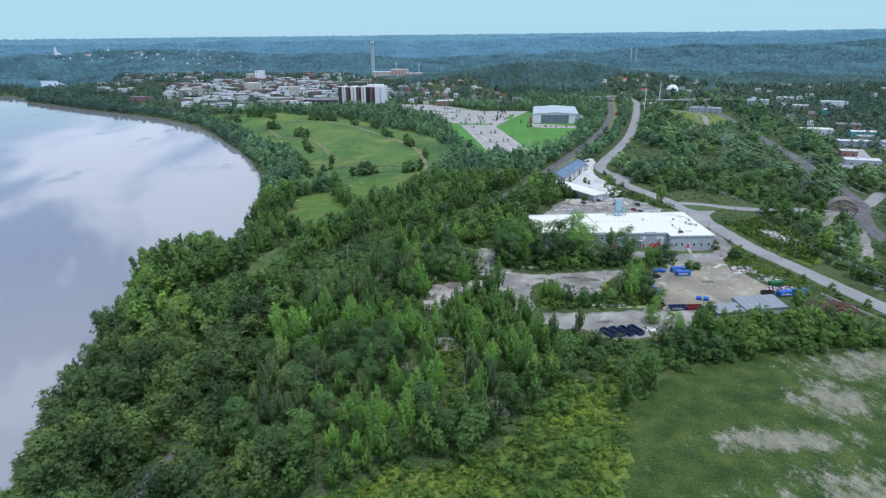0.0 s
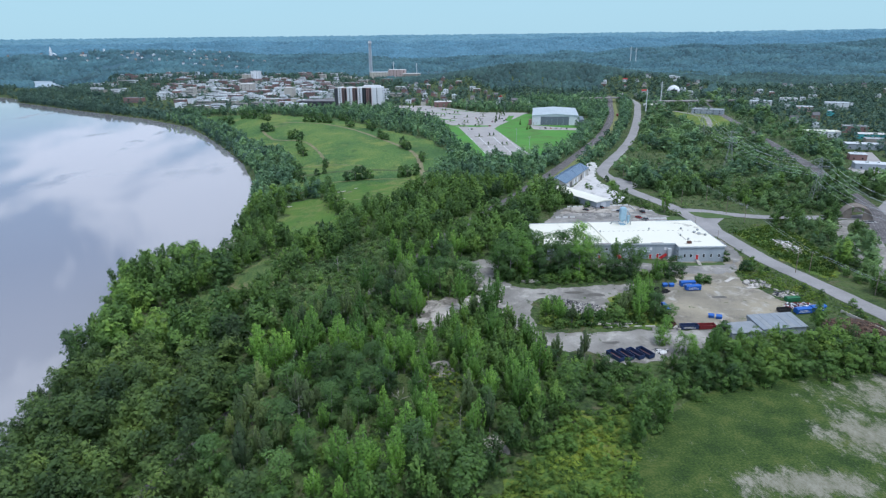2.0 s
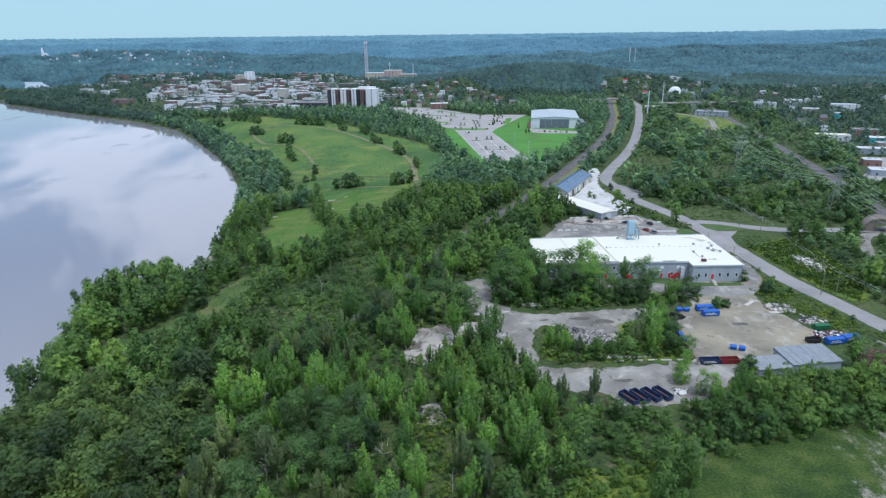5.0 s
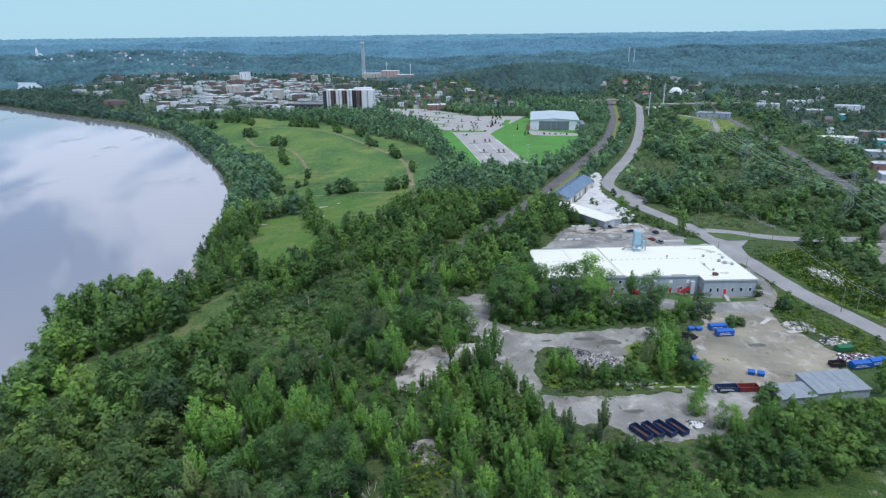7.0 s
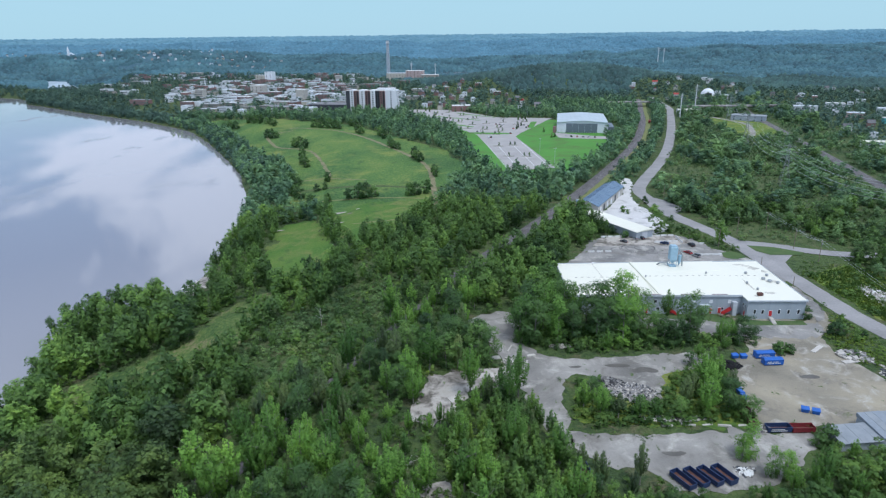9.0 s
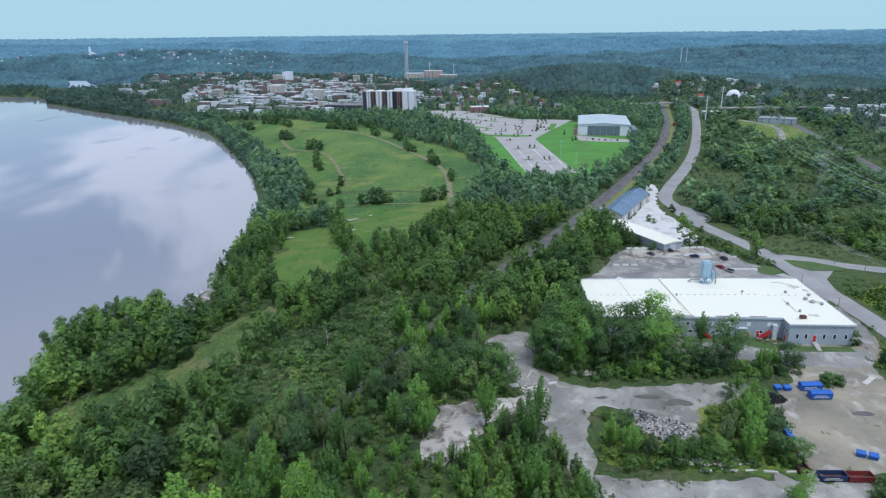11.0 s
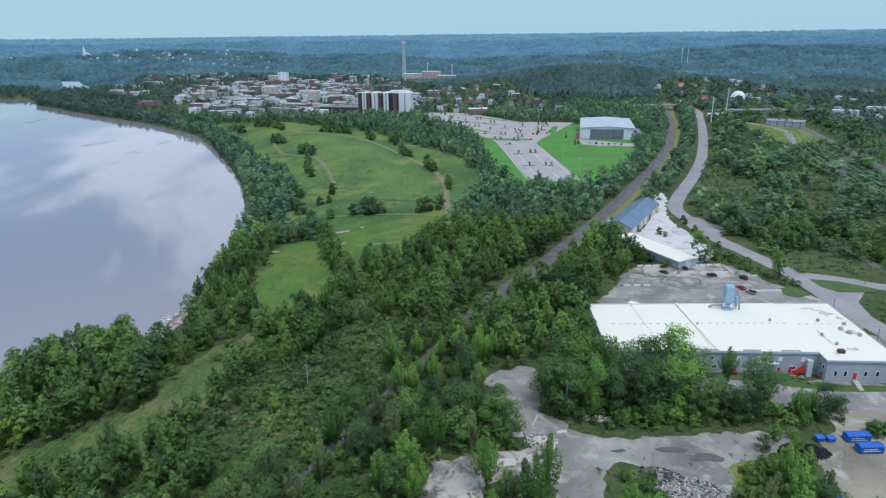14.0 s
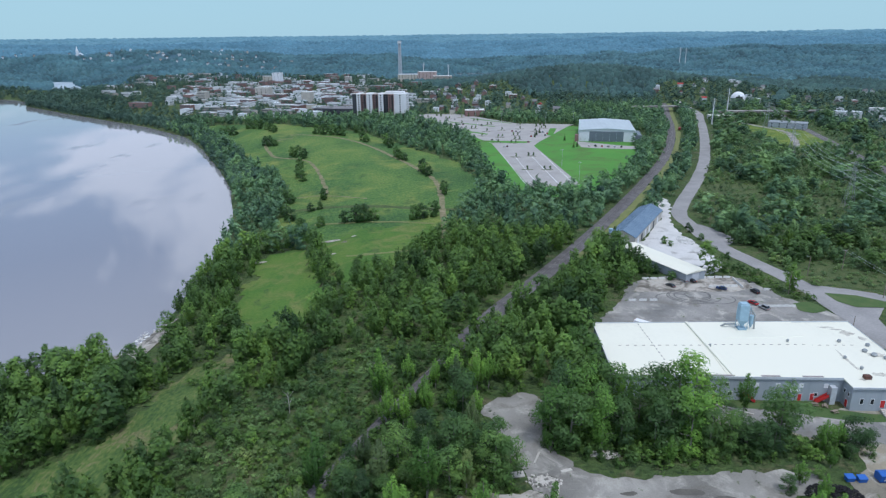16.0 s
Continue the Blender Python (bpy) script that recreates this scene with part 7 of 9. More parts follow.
Build().add([(2.6, 0.4, 4.4)] + [(x, 0.4, z) for x, z in arc if abs(x) <= 2.7] + [(-2.6, 0.4, 4.4)], [tuple(range(len([1 for x, z in arc if abs(x) <= 2.7]) + 2))]).out("front_wall", "hut_tin", hut)
heap("hut_junk", "white and dark junk before the hut", "scrap", 249, 368, 5, 2.4, 0.5, 60, 0.8, ["white_grey", "car_grey", "siding_dark"], 14)


def pole_model(label, h=11.0, arms=1, lamp=False):
    e = thing("utility_pole", label, "pole")
    Build().tube((0, 0, -0.3), (0, 0, h), 0.17, 0.11, 8).out("shaft", "pole_wood", e)
    for k in range(arms):
        Build().box(-1.2, -0.06, h - 0.7 - k * 0.9, 1.2, 0.06, h - 0.56 - k * 0.9).out("crossarm", "pole_wood", e)
        for x in (-1.1, -0.4, 0.4, 1.1):
            Build().tube((x, 0, h - 0.56 - k * 0.9), (x, 0, h - 0.36 - k * 0.9), 0.06, 0.05, 6).out("insulator", "white", e)
    if arms > 1:
        Build().tube((0.35, -0.2, h - 2.7), (0.35, -0.2, h - 1.9), 0.22, 0.22, 8).tube((-0.35, -0.2, h - 2.7), (-0.35, -0.2, h - 1.9), 0.22, 0.22, 8).out("transformer", "galva", e)
    if lamp:
        Build().tube((0, 0, h - 0.5), (1.8, 0, h + 0.2), 0.05, 0.05, 6).box(1.6, -0.12, h + 0.14, 2.3, 0.12, h + 0.26).out("lamp_arm", "galva", e)
    return e


pole_a, pole_b, pole_c = pole_model("wooden power pole with two crossarms", 11.5, 2), pole_model("wooden power pole with one crossarm", 10.5, 1), pole_model("grey wooden pole with a street lamp", 9.5, 0, True)
POLES = [(pole_a, 178, 371, 70), (pole_b, 177, 424, 10), (pole_c, 141.5, 352, 180), (pole_c, 143.5, 327, 180), (pole_b, 170, 288.5, 60), (pole_a, 183, 232, 60), (pole_b, 164, 289, 60), (pole_b, 176, 391, 70), (pole_c, 158, 417, 200), (pole_c, 143, 500, 200), (pole_b, 171, 503, 0),
         (pole_b, 183, 262, 60), (pole_c, 139.5, 395, 150), (pole_b, 205, 660, 0), (pole_b, 240, 780, 0)]
for model, px, py, a in POLES:
    copy_at(model, model, pose(px, py, ground_at(px, py), 0, 0, a), PLACED)


def wire(parent, a, b, sag, r=0.035, n=10):
    pts = []
    for i in range(n + 1):
        t = i / n
        p = Vector(a).lerp(Vector(b), t)
        pts.append(p - Vector((0, 0, 4 * sag * t * (1 - t))))
    ring = [Vector((math.cos(1.5708 * k), 0, math.sin(1.5708 * k))) * r for k in range(4)]
    turn = Matrix.Rotation(math.atan2(b[1] - a[1], b[0] - a[0]) - math.pi / 2, 3, "Z")
    vs = [p + turn @ q for p in pts for q in ring]
    fs = [(4 * i + k, 4 * i + (k + 1) % 4, 4 * i + 4 + (k + 1) % 4, 4 * i + 4 + k) for i in range(n) for k in range(4)]
    return mesh_object("wire", vs, fs, "siding_light", parent)


road_wires = thing("road_wires", "thin overhead power wires along the road", "wires")
for (x0, y0), (x1, y1) in (((178, 371), (177, 424)), ((178, 371), (170, 288.5)), ((170, 288.5), (183, 232)), ((183, 262), (183, 232)), ((178, 371), (176, 391))):
    for k in (-0.9, 0.9):
        wire(road_wires, (x0 + k, y0, 10.6), (x1 + k, y1, 10.2), 0.8, 0.035)


def pylon_model(h=30.0):
    e = thing("pylon", "grey steel lattice power pylon", "pylon")
    legs = []
    b = Build()
    for sx in (-1, 1):
        for sy in (-1, 1):
            Build().tube((sx * 3.2, sy * 3.2, -0.3), (sx * 1.1, sy * 1.1, h * 0.55), 0.11, 0.09, 5).tube((sx * 1.1, sy * 1.1, h * 0.55), (sx * 0.5, sy * 0.5, h), 0.09, 0.06, 5).out("leg", "galva", e)
    n = 9
    for i in range(n):
        def half(z):
            return 3.2 - 2.1 * z / (h * 0.55) if z < h * 0.55 else 1.1 - 0.6 * (z - h * 0.55) / (h * 0.45)
        z0, z1 = h * i / n, h * (i + 1) / n
        a0, a1 = half(z0), half(z1)
        for s in (-1, 1):
            b.tube((-a0, s * a0, z0), (a1, s * a1, z1), 0.035, 0.035, 4).tube((a0, s * a0, z0), (-a1, s * a1, z1), 0.035, 0.035, 4)
            b.tube((s * a0, -a0, z0), (s * a1, a1, z1), 0.035, 0.035, 4).tube((s * a0, a0, z0), (s * a1, -a1, z1), 0.035, 0.035, 4)
    b.out("bracing", "galva", e)
    for z, w in ((h * 0.66, 5.2), (h * 0.80, 6.2), (h * 0.94, 4.6)):
        Build().tube((-w, 0, z), (w, 0, z), 0.10, 0.10, 5).tube((-w, 0, z), (0, 0, z + 1.3), 0.07, 0.07, 4).tube((w, 0, z), (0, 0, z + 1.3), 0.07, 0.07, 4).out("crossarm", "galva", e)
        for x in (-w, w):
            Build().tube((x, 0, z - 1.2), (x, 0, z), 0.12, 0.08, 6).out("insulator", "siding_dark", e)
    return e


PYLONS = [(225, 300, 15), (243, 414, 18), (240, 536, 14), (290, 720, 12), (345, 900, 10)]
pyl = pylon_model()
for px, py, a in PYLONS:
    copy_at(pyl, pyl, pose(px, py, 0, 0, 0, a - 25), PLACED)
lines = thing("power_line", "sagging high-voltage wires between pylons", "wires")
for (x0, y0, a0), (x1, y1, a1) in zip(PYLONS, PYLONS[1:]):
    for z, w in ((30 * 0.66, 5.2), (30 * 0.80, 6.2), (30 * 0.94, 4.6)):
        for s in (-1, 1):
            d0, d1 = radians(a0 - 25), radians(a1 - 25)
            wire(lines, (x0 + s * w * math.cos(d0), y0 + s * w * math.sin(d0), z - 1.2), (x1 + s * w * math.cos(d1), y1 + s * w * math.sin(d1), z - 1.2), 5.0, 0.055, 14)

# ---- arena car park things ----
park_lines = thing("parking_lines", "white painted lines on the car park", "markings", kind="structure")
for (x0, y0), (x1, y1) in (((44, 712), (54, 599)), ((59, 718), (69.5, 602)), ((31, 740), (45, 600)), ((69, 740), (80, 612))):
    Build().add([(x0 - 0.2, y0, 0.18), (x0 + 0.2, y0, 0.18), (x1 + 0.2, y1, 0.18), (x1 - 0.2, y1, 0.18)], [(0, 3, 2, 1)]).out("line", "white", park_lines)
for k in range(24):
    for xa, ya, xb, yb in ((44, 712, 54, 599), (59, 718, 69.5, 602)):
        t = (k + 0.5) / 24
        cx, cy = xa + (xb - xa) * t, ya + (yb - ya) * t
        Build().add([(cx - 4.8, cy - 0.08, 0.18), (cx + 4.8, cy - 0.08, 0.18), (cx + 4.8, cy + 0.08, 0.18), (cx - 4.8, cy + 0.08, 0.18)], [(0, 1, 2, 3)]).out("stall_line", "line_worn", park_lines)
ISLES = [(44, 716), (58.5, 721), (50, 659), (66.5, 658), (58.5, 598.5), (71, 597), (30, 800), (46, 795), (20, 880), (52, 850), (-10, 955), (25, 940), (60, 900), (-40, 960), (-52, 985), (-30, 1000), (-12, 1015), (5, 905), (38, 890), (8, 975), (40, 970), (-24, 925), (76, 880), (88, 905), (62, 935), (34, 835), (14, 845), (52, 820), (-58, 1020)]
isle = thing("planting_island", "kerbed planting island with low shrubs", "traffic island")
Build().prism([(5.2 * math.cos(6.283 * i / 14), 1.5 * math.sin(6.283 * i / 14)) for i in range(14)], 0.0, 0.30).out("kerb", "concrete", isle)
Build().prism([(4.9 * math.cos(6.283 * i / 14), 1.25 * math.sin(6.283 * i / 14)) for i in range(14)], 0.25, 0.36).out("planting", "lawn_dull", isle)
lamp_post = thing("lamp_post", "tall slim steel car park lamp post", "lamp post")
Build().tube((0, 0, -0.2), (0, 0, 14), 0.13, 0.08, 8).out("shaft", "siding_light", lamp_post)
Build().box(-1.2, -0.15, 13.9, 1.2, 0.15, 14.1).out("head", "siding_light", lamp_post)
for px, py in ((80, 673), (86, 618), (-20, 1010), (40, 940), (95, 945), (130, 950), (8, 1000)):
    copy_at(lamp_post, lamp_post, pose(px, py, 0.1, 0, 0, 10), PLACED)
small_tree = tree_model("park_tree", "small round park tree on an island", "leaf_dark", 77, 3.4, 2.6, 360, 0.40, 0.25, 6, "round")
small_fir = tree_model("fir_tree", "small dark conical fir tree", "leaf_dark", 78, 6.5, 3.2, 400, 0.40, 0.06, 10, "cone")
for i, (px, py) in enumerate(ISLES):
    copy_at(isle, isle, pose(px, py, 0.12, 0, 0, -6), PLACED)
    for dx in ((-2.2, 2.4) if i % 2 else (0.6,)):
        copy_at(small_tree, small_tree, pose(px + dx, py, 0.3, 0, 0, 40 * i), PLACED)
for px, py in ((38, 581), (45, 579), (53, 581), (60, 579), (65, 579), (72, 573), (101, 812), (104, 768), (108, 772), (-6, 1030), (-2, 1024), (14, 1020), (20, 1016), (-40, 1030), (-46, 1036), (30, 1010), (81, 920), (87, 934), (91, 928), (75, 850), (80, 867), (72, 836)):
    copy_at(small_fir, small_fir, pose(px, py, 0.05, 0, 0, px * 7), PLACED)

# bushes in the meadow
for verge in ([(6, 815), (66, 806), (60, 797), (26, 797)], [(86, 850), (96, 905), (104, 905), (92, 845)], [(-20, 905), (22, 862), (20, 856), (-16, 890)], [(-30, 968), (30, 920), (32, 924), (-28, 974)], [(0, 1000), (52, 950), (54, 954), (2, 1005)]):
    patch("grass_median", verge, "lawn", "narrow grass strip between parking rows", 0.20, ragged=0.3)
bush = tree_model("bush", "dense dark green bush in the meadow", "leaf_dark", 90, 6.0, 8.0, 900, 0.50, 0.02, 16, "round")
for px, py, s in ((-306, 918, 1.2), (-298, 914, 1.3), (-288, 908, 1.3), (-221, 818, 1.3), (-214, 812, 1.2), (-206, 808, 1.0), (-168, 742, 1.3), (-161, 736, 1.2), (-155, 728, 1.1), (-282, 942, 1.4), (-272, 936, 1.3), (-262, 928, 1.3), (-250, 916, 1.2), (-240, 902, 1.2), (-233, 892, 1.1),
                  (-176, 868, 1.4), (-166, 864, 1.5), (-156, 860, 1.4), (-147, 856, 1.3), (-140, 850, 1.1), (-87, 797, 1.2), (-82, 784, 1.1), (-78, 770, 1.0), (-114, 816, 1.2), (-108, 806, 1.1), (-66, 716, 1.1), (-60, 706, 1.0), (-56, 700, 0.8), (-37, 652, 1.2), (-33, 642, 1.2), (-30, 634, 0.9),
                  (-100, 574, 0.9), (-101, 580, 0.8), (-137, 594, 1.2), (-130, 585, 1.2), (-126, 577, 1.0), (-88, 509, 0.8), (-72, 510, 1.0), (-66, 509, 1.3), (-60, 508, 1.3), (-54, 509, 1.0), (-30, 509, 1.0), (-25, 511, 1.2), (-19, 516, 1.1), (-14, 572, 0.9), (-15, 584, 0.8), (-104, 548, 0.8), (-98, 550, 0.6),
                  (-148, 690, 1.1), (-139, 655, 1.2), (-134, 640, 1.1), (-120, 545, 1.2), (-112, 530, 1.2), (-98, 500, 1.1), (-94, 490, 1.0), (-124, 868, 1.2), (-130, 876, 1.2)):
    t = copy_at(bush, bush, pose(px, py, ground_at(px, py) + 0.1, 0, 0, px * 37), PLACED)
    t.scale = (s * 1.1, s * 1.0, s * (1.15 + 0.35 * ((px * 7 + py) % 5) / 4))
ribbon("meadow_path", [(-205, 862), (-183, 857), (-143, 835), (-103, 784), (-66, 714), (-41, 662), (-24, 618), (-18, 580), (-13, 520), (-9, 473), (-6, 452)], (-1.9, -0.6, 0.6, 1.9), (0.34, 0.38, 0.38, 0.34), "path_dirt", "pale brown dirt path through the meadow", "path", ragged=0.6)
ribbon("meadow_path", [(-196, 841), (-222, 828), (-202, 774), (-187, 748), (-151, 718), (-131, 678), (-109, 614), (-101, 588)], (-1.5, -0.5, 0.5, 1.5), (0.34, 0.38, 0.38, 0.34), "path_dirt", "worn brown dirt path in grass", "path", ragged=0.6)
ribbon("meadow_track", [(-144, 588), (-109, 587), (-68, 563)], (-0.7, 0.7), (0.36, 0.36), "path_dirt", "faint wheel track in the meadow grass", "path", ragged=0.4)
ribbon("meadow_ditch", [(-136, 556), (-101, 553), (-60, 541), (-19, 532), (6, 531)], (-3.2, -1.0, 1.0, 3.2), (0.30, 0.34, 0.34, 0.30), "rank_grass", "dark rank grass in a ditch across the meadow", "ditch", ragged=1.0)
ribbon("field_edge", [(-93, 514), (-60, 506), (-17, 499)], (-1.2, 1.2), (0.42, 0.42), "dry_grass", "pale dry grass along the field edge", "grass", ragged=0.7)
ribbon("field_edge", [(-60, 446), (-34, 447), (-20, 451)], (-1.3, 1.3), (0.42, 0.42), "dry_grass", "pale dry grass band in the lower field", "grass", ragged=0.9)

for px, py, rx, ry in ((58, 269, 4.2, 1.3), (66, 266, 4.5, 1.8), (44, 268, 2.0, 0.8), (62, 222, 3.0, 1.0), (118, 262, 3.2, 1.4)):
    ring = [(px + rx * math.cos(6.283 * i / 18), py + ry * math.sin(6.283 * i / 18)) for i in range(18)]
    patch("puddle", ring, "wet_gravel", "dark damp patch on the gravel", 0.135, ragged=0.32, step=1.0)
heap("stone_heap", "heap of white crushed stone", "stones", 119, 468, 4.5, 8, 1.8, 60, 0.5, ["whitegravel", "white_grey"], 15)
heap("stone_heap", "small white crushed stone heap beside the shed", "stones", 121, 446, 3, 5, 1.2, 40, 0.5, ["whitegravel", "white_grey"], 16)
for px, py, s in ((107, 463, 0.55), (109, 459, 0.4), (126, 455, 0.5), (128, 470, 0.5), (127, 484, 0.45), (128, 492, 0.45)):
    t = copy_thing(bush, pose(px, py, ground_at(px, py) + 0.1, 0, 0, px * 5))
    t.scale = (s, s, s * 1.2)
    tagged(t, "green bush on white crushed stone")
for px, py, a, w, d in ((17, 274, 12, 4.5, 2.2), (23, 281, 70, 5.0, 0.5), (30, 276, 20, 3.0, 1.0), (27, 268, 80, 6.0, 0.4), (14, 262, 8, 5.0, 3.0), (4, 248, 30, 4.0, 3.0), (130, 281, 40, 7.0, 1.6), (136, 272, 15, 5.0, 2.0), (144, 271, 120, 6.0, 1.2)):
    slab = thing("concrete_slab", "broken pale concrete slab lying on the ground", "slab", pose(px, py, ground_at(px, py) + 0.1, 0, 0, a))
    Build().box(-w / 2, -d / 2, -0.05, w / 2, d / 2, 0.28, 0.05).out("slab", "concrete", slab)


# ---- town ----
def house_model(label, w, d, h, wall, roof, gable, seed, name="house", chimney=False):
    e = thing(name, label, "house" if gable else "building")
    rng = np.random.RandomState(seed)
    Build().box(-w / 2, -d / 2, -1, w / 2, d / 2, h).out("wall", wall, e)
    if gable:
        r = h + d * 0.32
        b = Build().add([(-w / 2 - 0.4, -d / 2 - 0.5, h - 0.1), (w / 2 + 0.4, -d / 2 - 0.5, h - 0.1), (w / 2 + 0.4, d / 2 + 0.5, h - 0.1), (-w / 2 - 0.4, d / 2 + 0.5, h - 0.1), (-w / 2 - 0.4, 0, r), (w / 2 + 0.4, 0, r)],
                        [(0, 1, 5, 4), (2, 3, 4, 5), (0, 4, 3), (1, 2, 5), (0, 3, 2, 1)])
    else:
        b = Build().box(-w / 2 - 0.15, -d / 2 - 0.15, h, w / 2 + 0.15, d / 2 + 0.15, h + 0.35)
        b.box(-w * 0.2, -d * 0.1, h + 0.35, -w * 0.2 + 2.4, -d * 0.1 + 2.0, h + 1.5).box(w * 0.15, d * 0.1, h + 0.35, w * 0.15 + 1.6, d * 0.1 + 1.6, h + 1.2)
    b.out("roof", roof, e)
    floors = max(1, int(h / 3))
    n = max(2, int(w / 7.5))
    if name == "town_building":
        for f in range(floors):
            Build().box(-w / 2 + 0.6, -d / 2 - 0.06, f * 3 + 1.0, w / 2 - 0.6, -d / 2 - 0.004, f * 3 + 2.2).out("window_band", "glass_dull", e)
        Build().box(-w / 2 - 0.2, -d / 2 - 0.2, h + 0.35, w / 2 + 0.2, -d / 2 + 0.1, h + 0.8).out("parapet", wall, e)
    else:
        for f in range(floors):
            for k in range(n):
                x = -w / 2 + w * (k + 0.5) / n
                Build().box(x - 0.6, -d / 2 - 0.06, f * 3 + 0.9, x + 0.6, -d / 2 - 0.004, f * 3 + 2.3).out("window", "glass", e)
    if chimney:
        Build().box(w * 0.2, 0.4, h, w * 0.2 + 0.7, 1.1, h + d * 0.32 + 0.9).out("chimney", "brick", e)
    return e


SHOPS = [house_model("white flat-roofed commercial building in town", 26, 20, 7, "house_white", "roof_town", False, 1, "town_building"),
         house_model("red brick town building with a pale flat roof", 22, 18, 9, "brick", "white_grey", False, 2, "town_building"),
         house_model("cream low commercial building with grey roof", 34, 22, 6, "house_cream", "roof_town", False, 3, "town_building"),
         house_model("red brick three-storey town block", 18, 16, 10, "brick", "roof_tar", False, 4, "town_building"),
         house_model("white two-storey town building", 16, 14, 7, "house_white", "roof_grey", False, 5, "town_building"),
         house_model("long brick building with a white roof", 40, 18, 8, "brick", "roof_town", False, 6, "town_building"),
         house_model("grey concrete five-storey town building", 18, 18, 16, "concrete", "white_grey", False, 7, "town_building")]
HOMES = [house_model("white clapboard house with a grey gable roof", 10, 9, 5.6, "house_white", "roof_tar", True, 11, chimney=True),
         house_model("cream house with a dark gable roof", 11, 9, 5.6, "house_cream", "roof_tar", True, 12),
         house_model("red brick house with a grey gable roof", 10, 10, 5.6, "brick", "roof_tar", True, 13, chimney=True),
         house_model("white flat-roofed two-storey house", 13, 11, 6.4, "house_white", "roof_grey", False, 14),
         house_model("brick flat-roofed two-storey house", 14, 11, 6.4, "brick", "white_grey", False, 15),
         house_model("white house with a red gable roof", 10, 9, 5.6, "house_white", "roof_red", True, 16),
         house_model("pale turquoise flat-roofed house", 14, 10, 6.0, "teal", "white_grey", False, 17)]


def settle(models, weights, poly, count, gap, seed, group, turn=0.0, extra=None):
    """Houses spread over an area with a least distance; extra is a test of a place."""
    rng = np.random.RandomState(seed)
    a = np.array(poly)
    done, tries = [], 0
    while len(done) < count and tries < count * 60:
        tries += 1
        px, py = rng.uniform(a[:, 0].min(), a[:, 0].max()), rng.uniform(a[:, 1].min(), a[:, 1].max())
        if not inside(poly, px, py) or inside(RIVER, px, py) or inside(POND, px, py) or inside(LAKE, px, py):
            continue
        if line_distance(RAIL_EAST, px, py) < 16 or line_distance(RAIL, px, py) < 18 or line_distance(ROAD, px, py) < 18 or line_distance(RIVER, px, py, True) < 25:
            continue
        if any(math.hypot(px - q[0], py - q[1]) < gap for q in done + SITES):
            continue
        done.append((px, py))
        k = int(rng.choice(len(models), p=np.array(weights) / sum(weights)))
        m = pose(px, py, ground_at(px, py), 0, 0, turn + float(rng.choice([0, 0, 90, -90])) * (0.0 if max(gap, 20) > 22 else 1.0) + float(rng.normal(0, 5)))
        built = copy_at(models[k], models[k], m, PLACED)
        k2 = float(rng.uniform(0.5, 0.95))
        built.scale = (k2, k2, float(rng.uniform(0.8, 1.15)))
        tagged(built, group=group)
    SITES.extend(done)
    return done


SITES = [(486, 991), (546, 1025), (511, 915), (575, 943), (457, 716), (430, 640), (400, 612), (446, 672), (405, 690), (362, 560), (349, 520), (-1480, 2560), (-385, 1330), (-470, 1680), (-125, 1035), (-100, 1035), (-150, 1035), (420, 1190), (5, 1034)]
settle(SHOPS, [6, 1.4, 4, 1.0, 5, 1.6, 0.5], CENTRE, 200, 17, 36, "downtown buildings", -12)
settle(SHOPS, [6, 1.6, 5, 1.2, 5, 2.4, 0.3], DOWNTOWN, 90, 26, 31, "downtown buildings", -12)
settle(HOMES, [4, 3, 4, 2, 2, 1, 0.3], OLD_TOWN, 42, 18, 32, "old town houses", -10)
settle(HOMES, [5, 1.5, 0.8, 7, 1.0, 0.12, 0.5], EAST_TOWN, 62, 20, 33, "east side houses", -20)
settle(HOMES, [4, 2, 2, 3, 1, 0.8, 0.5], NORTH_TOWN, 20, 20, 34, "north side houses", -15)
settle(HOMES, [5, 3, 0.5, 4, 0.5, 0.1, 0.0], WEST_HILL, 120, 20, 35, "hillside houses", 20)


def own_block(name, label, px, py, a, w, d, h, wall, roof, seed):
    house_model(label, w, d, h, wall, roof, False, seed, name).matrix_world = pose(px, py, ground_at(px, py), 0, 0, a)


own_block("office_block", "grey concrete multi-storey office block downtown", -385, 1330, -10, 26, 18, 20, "concrete", "white_grey", 51)
own_block("office_block", "white stepped apartment tower downtown", -466, 1690, -10, 20, 18, 27, "house_white", "roof_grey", 52)
own_block("office_block", "lower pale wing of the stepped tower", -488, 1684, -10, 20, 16, 20, "house_cream", "roof_grey", 72)
own_block("dark_hall", "wide dark industrial hall beside the apartments", -190, 1060, -12, 60, 34, 10, "siding_dark", "roof_tar", 53)
own_block("school", "brick and cream low school building", 6, 1036, 5, 26, 16, 8, "brick", "white_grey", 54)
own_block("hospital", "large pale stone factory block by the tower", -150, 1740, -4, 60, 30, 18, "house_cream", "roof_grey", 55)
own_block("hospital", "pink brick factory block by the tower", -108, 1720, -4, 44, 26, 24, "house_pink", "white_grey", 56)
own_block("hospital", "low pale annex of the factory", -70, 1700, -4, 44, 22, 14, "house_cream", "white_grey", 57)
own_block("long_store", "long white store with turquoise stripe", 405, 690, -20, 34, 14, 6, "house_white", "roof_white", 58)
own_block("garage_hall", "grey-blue low garage hall by the tracks", 372, 905, -30, 40, 20, 6, "siding_grey", "roof_metal", 59)
own_block("workshop", "white low workshop beside the road end", 322, 985, -5, 26, 16, 5, "house_white", "roof_white", 60)
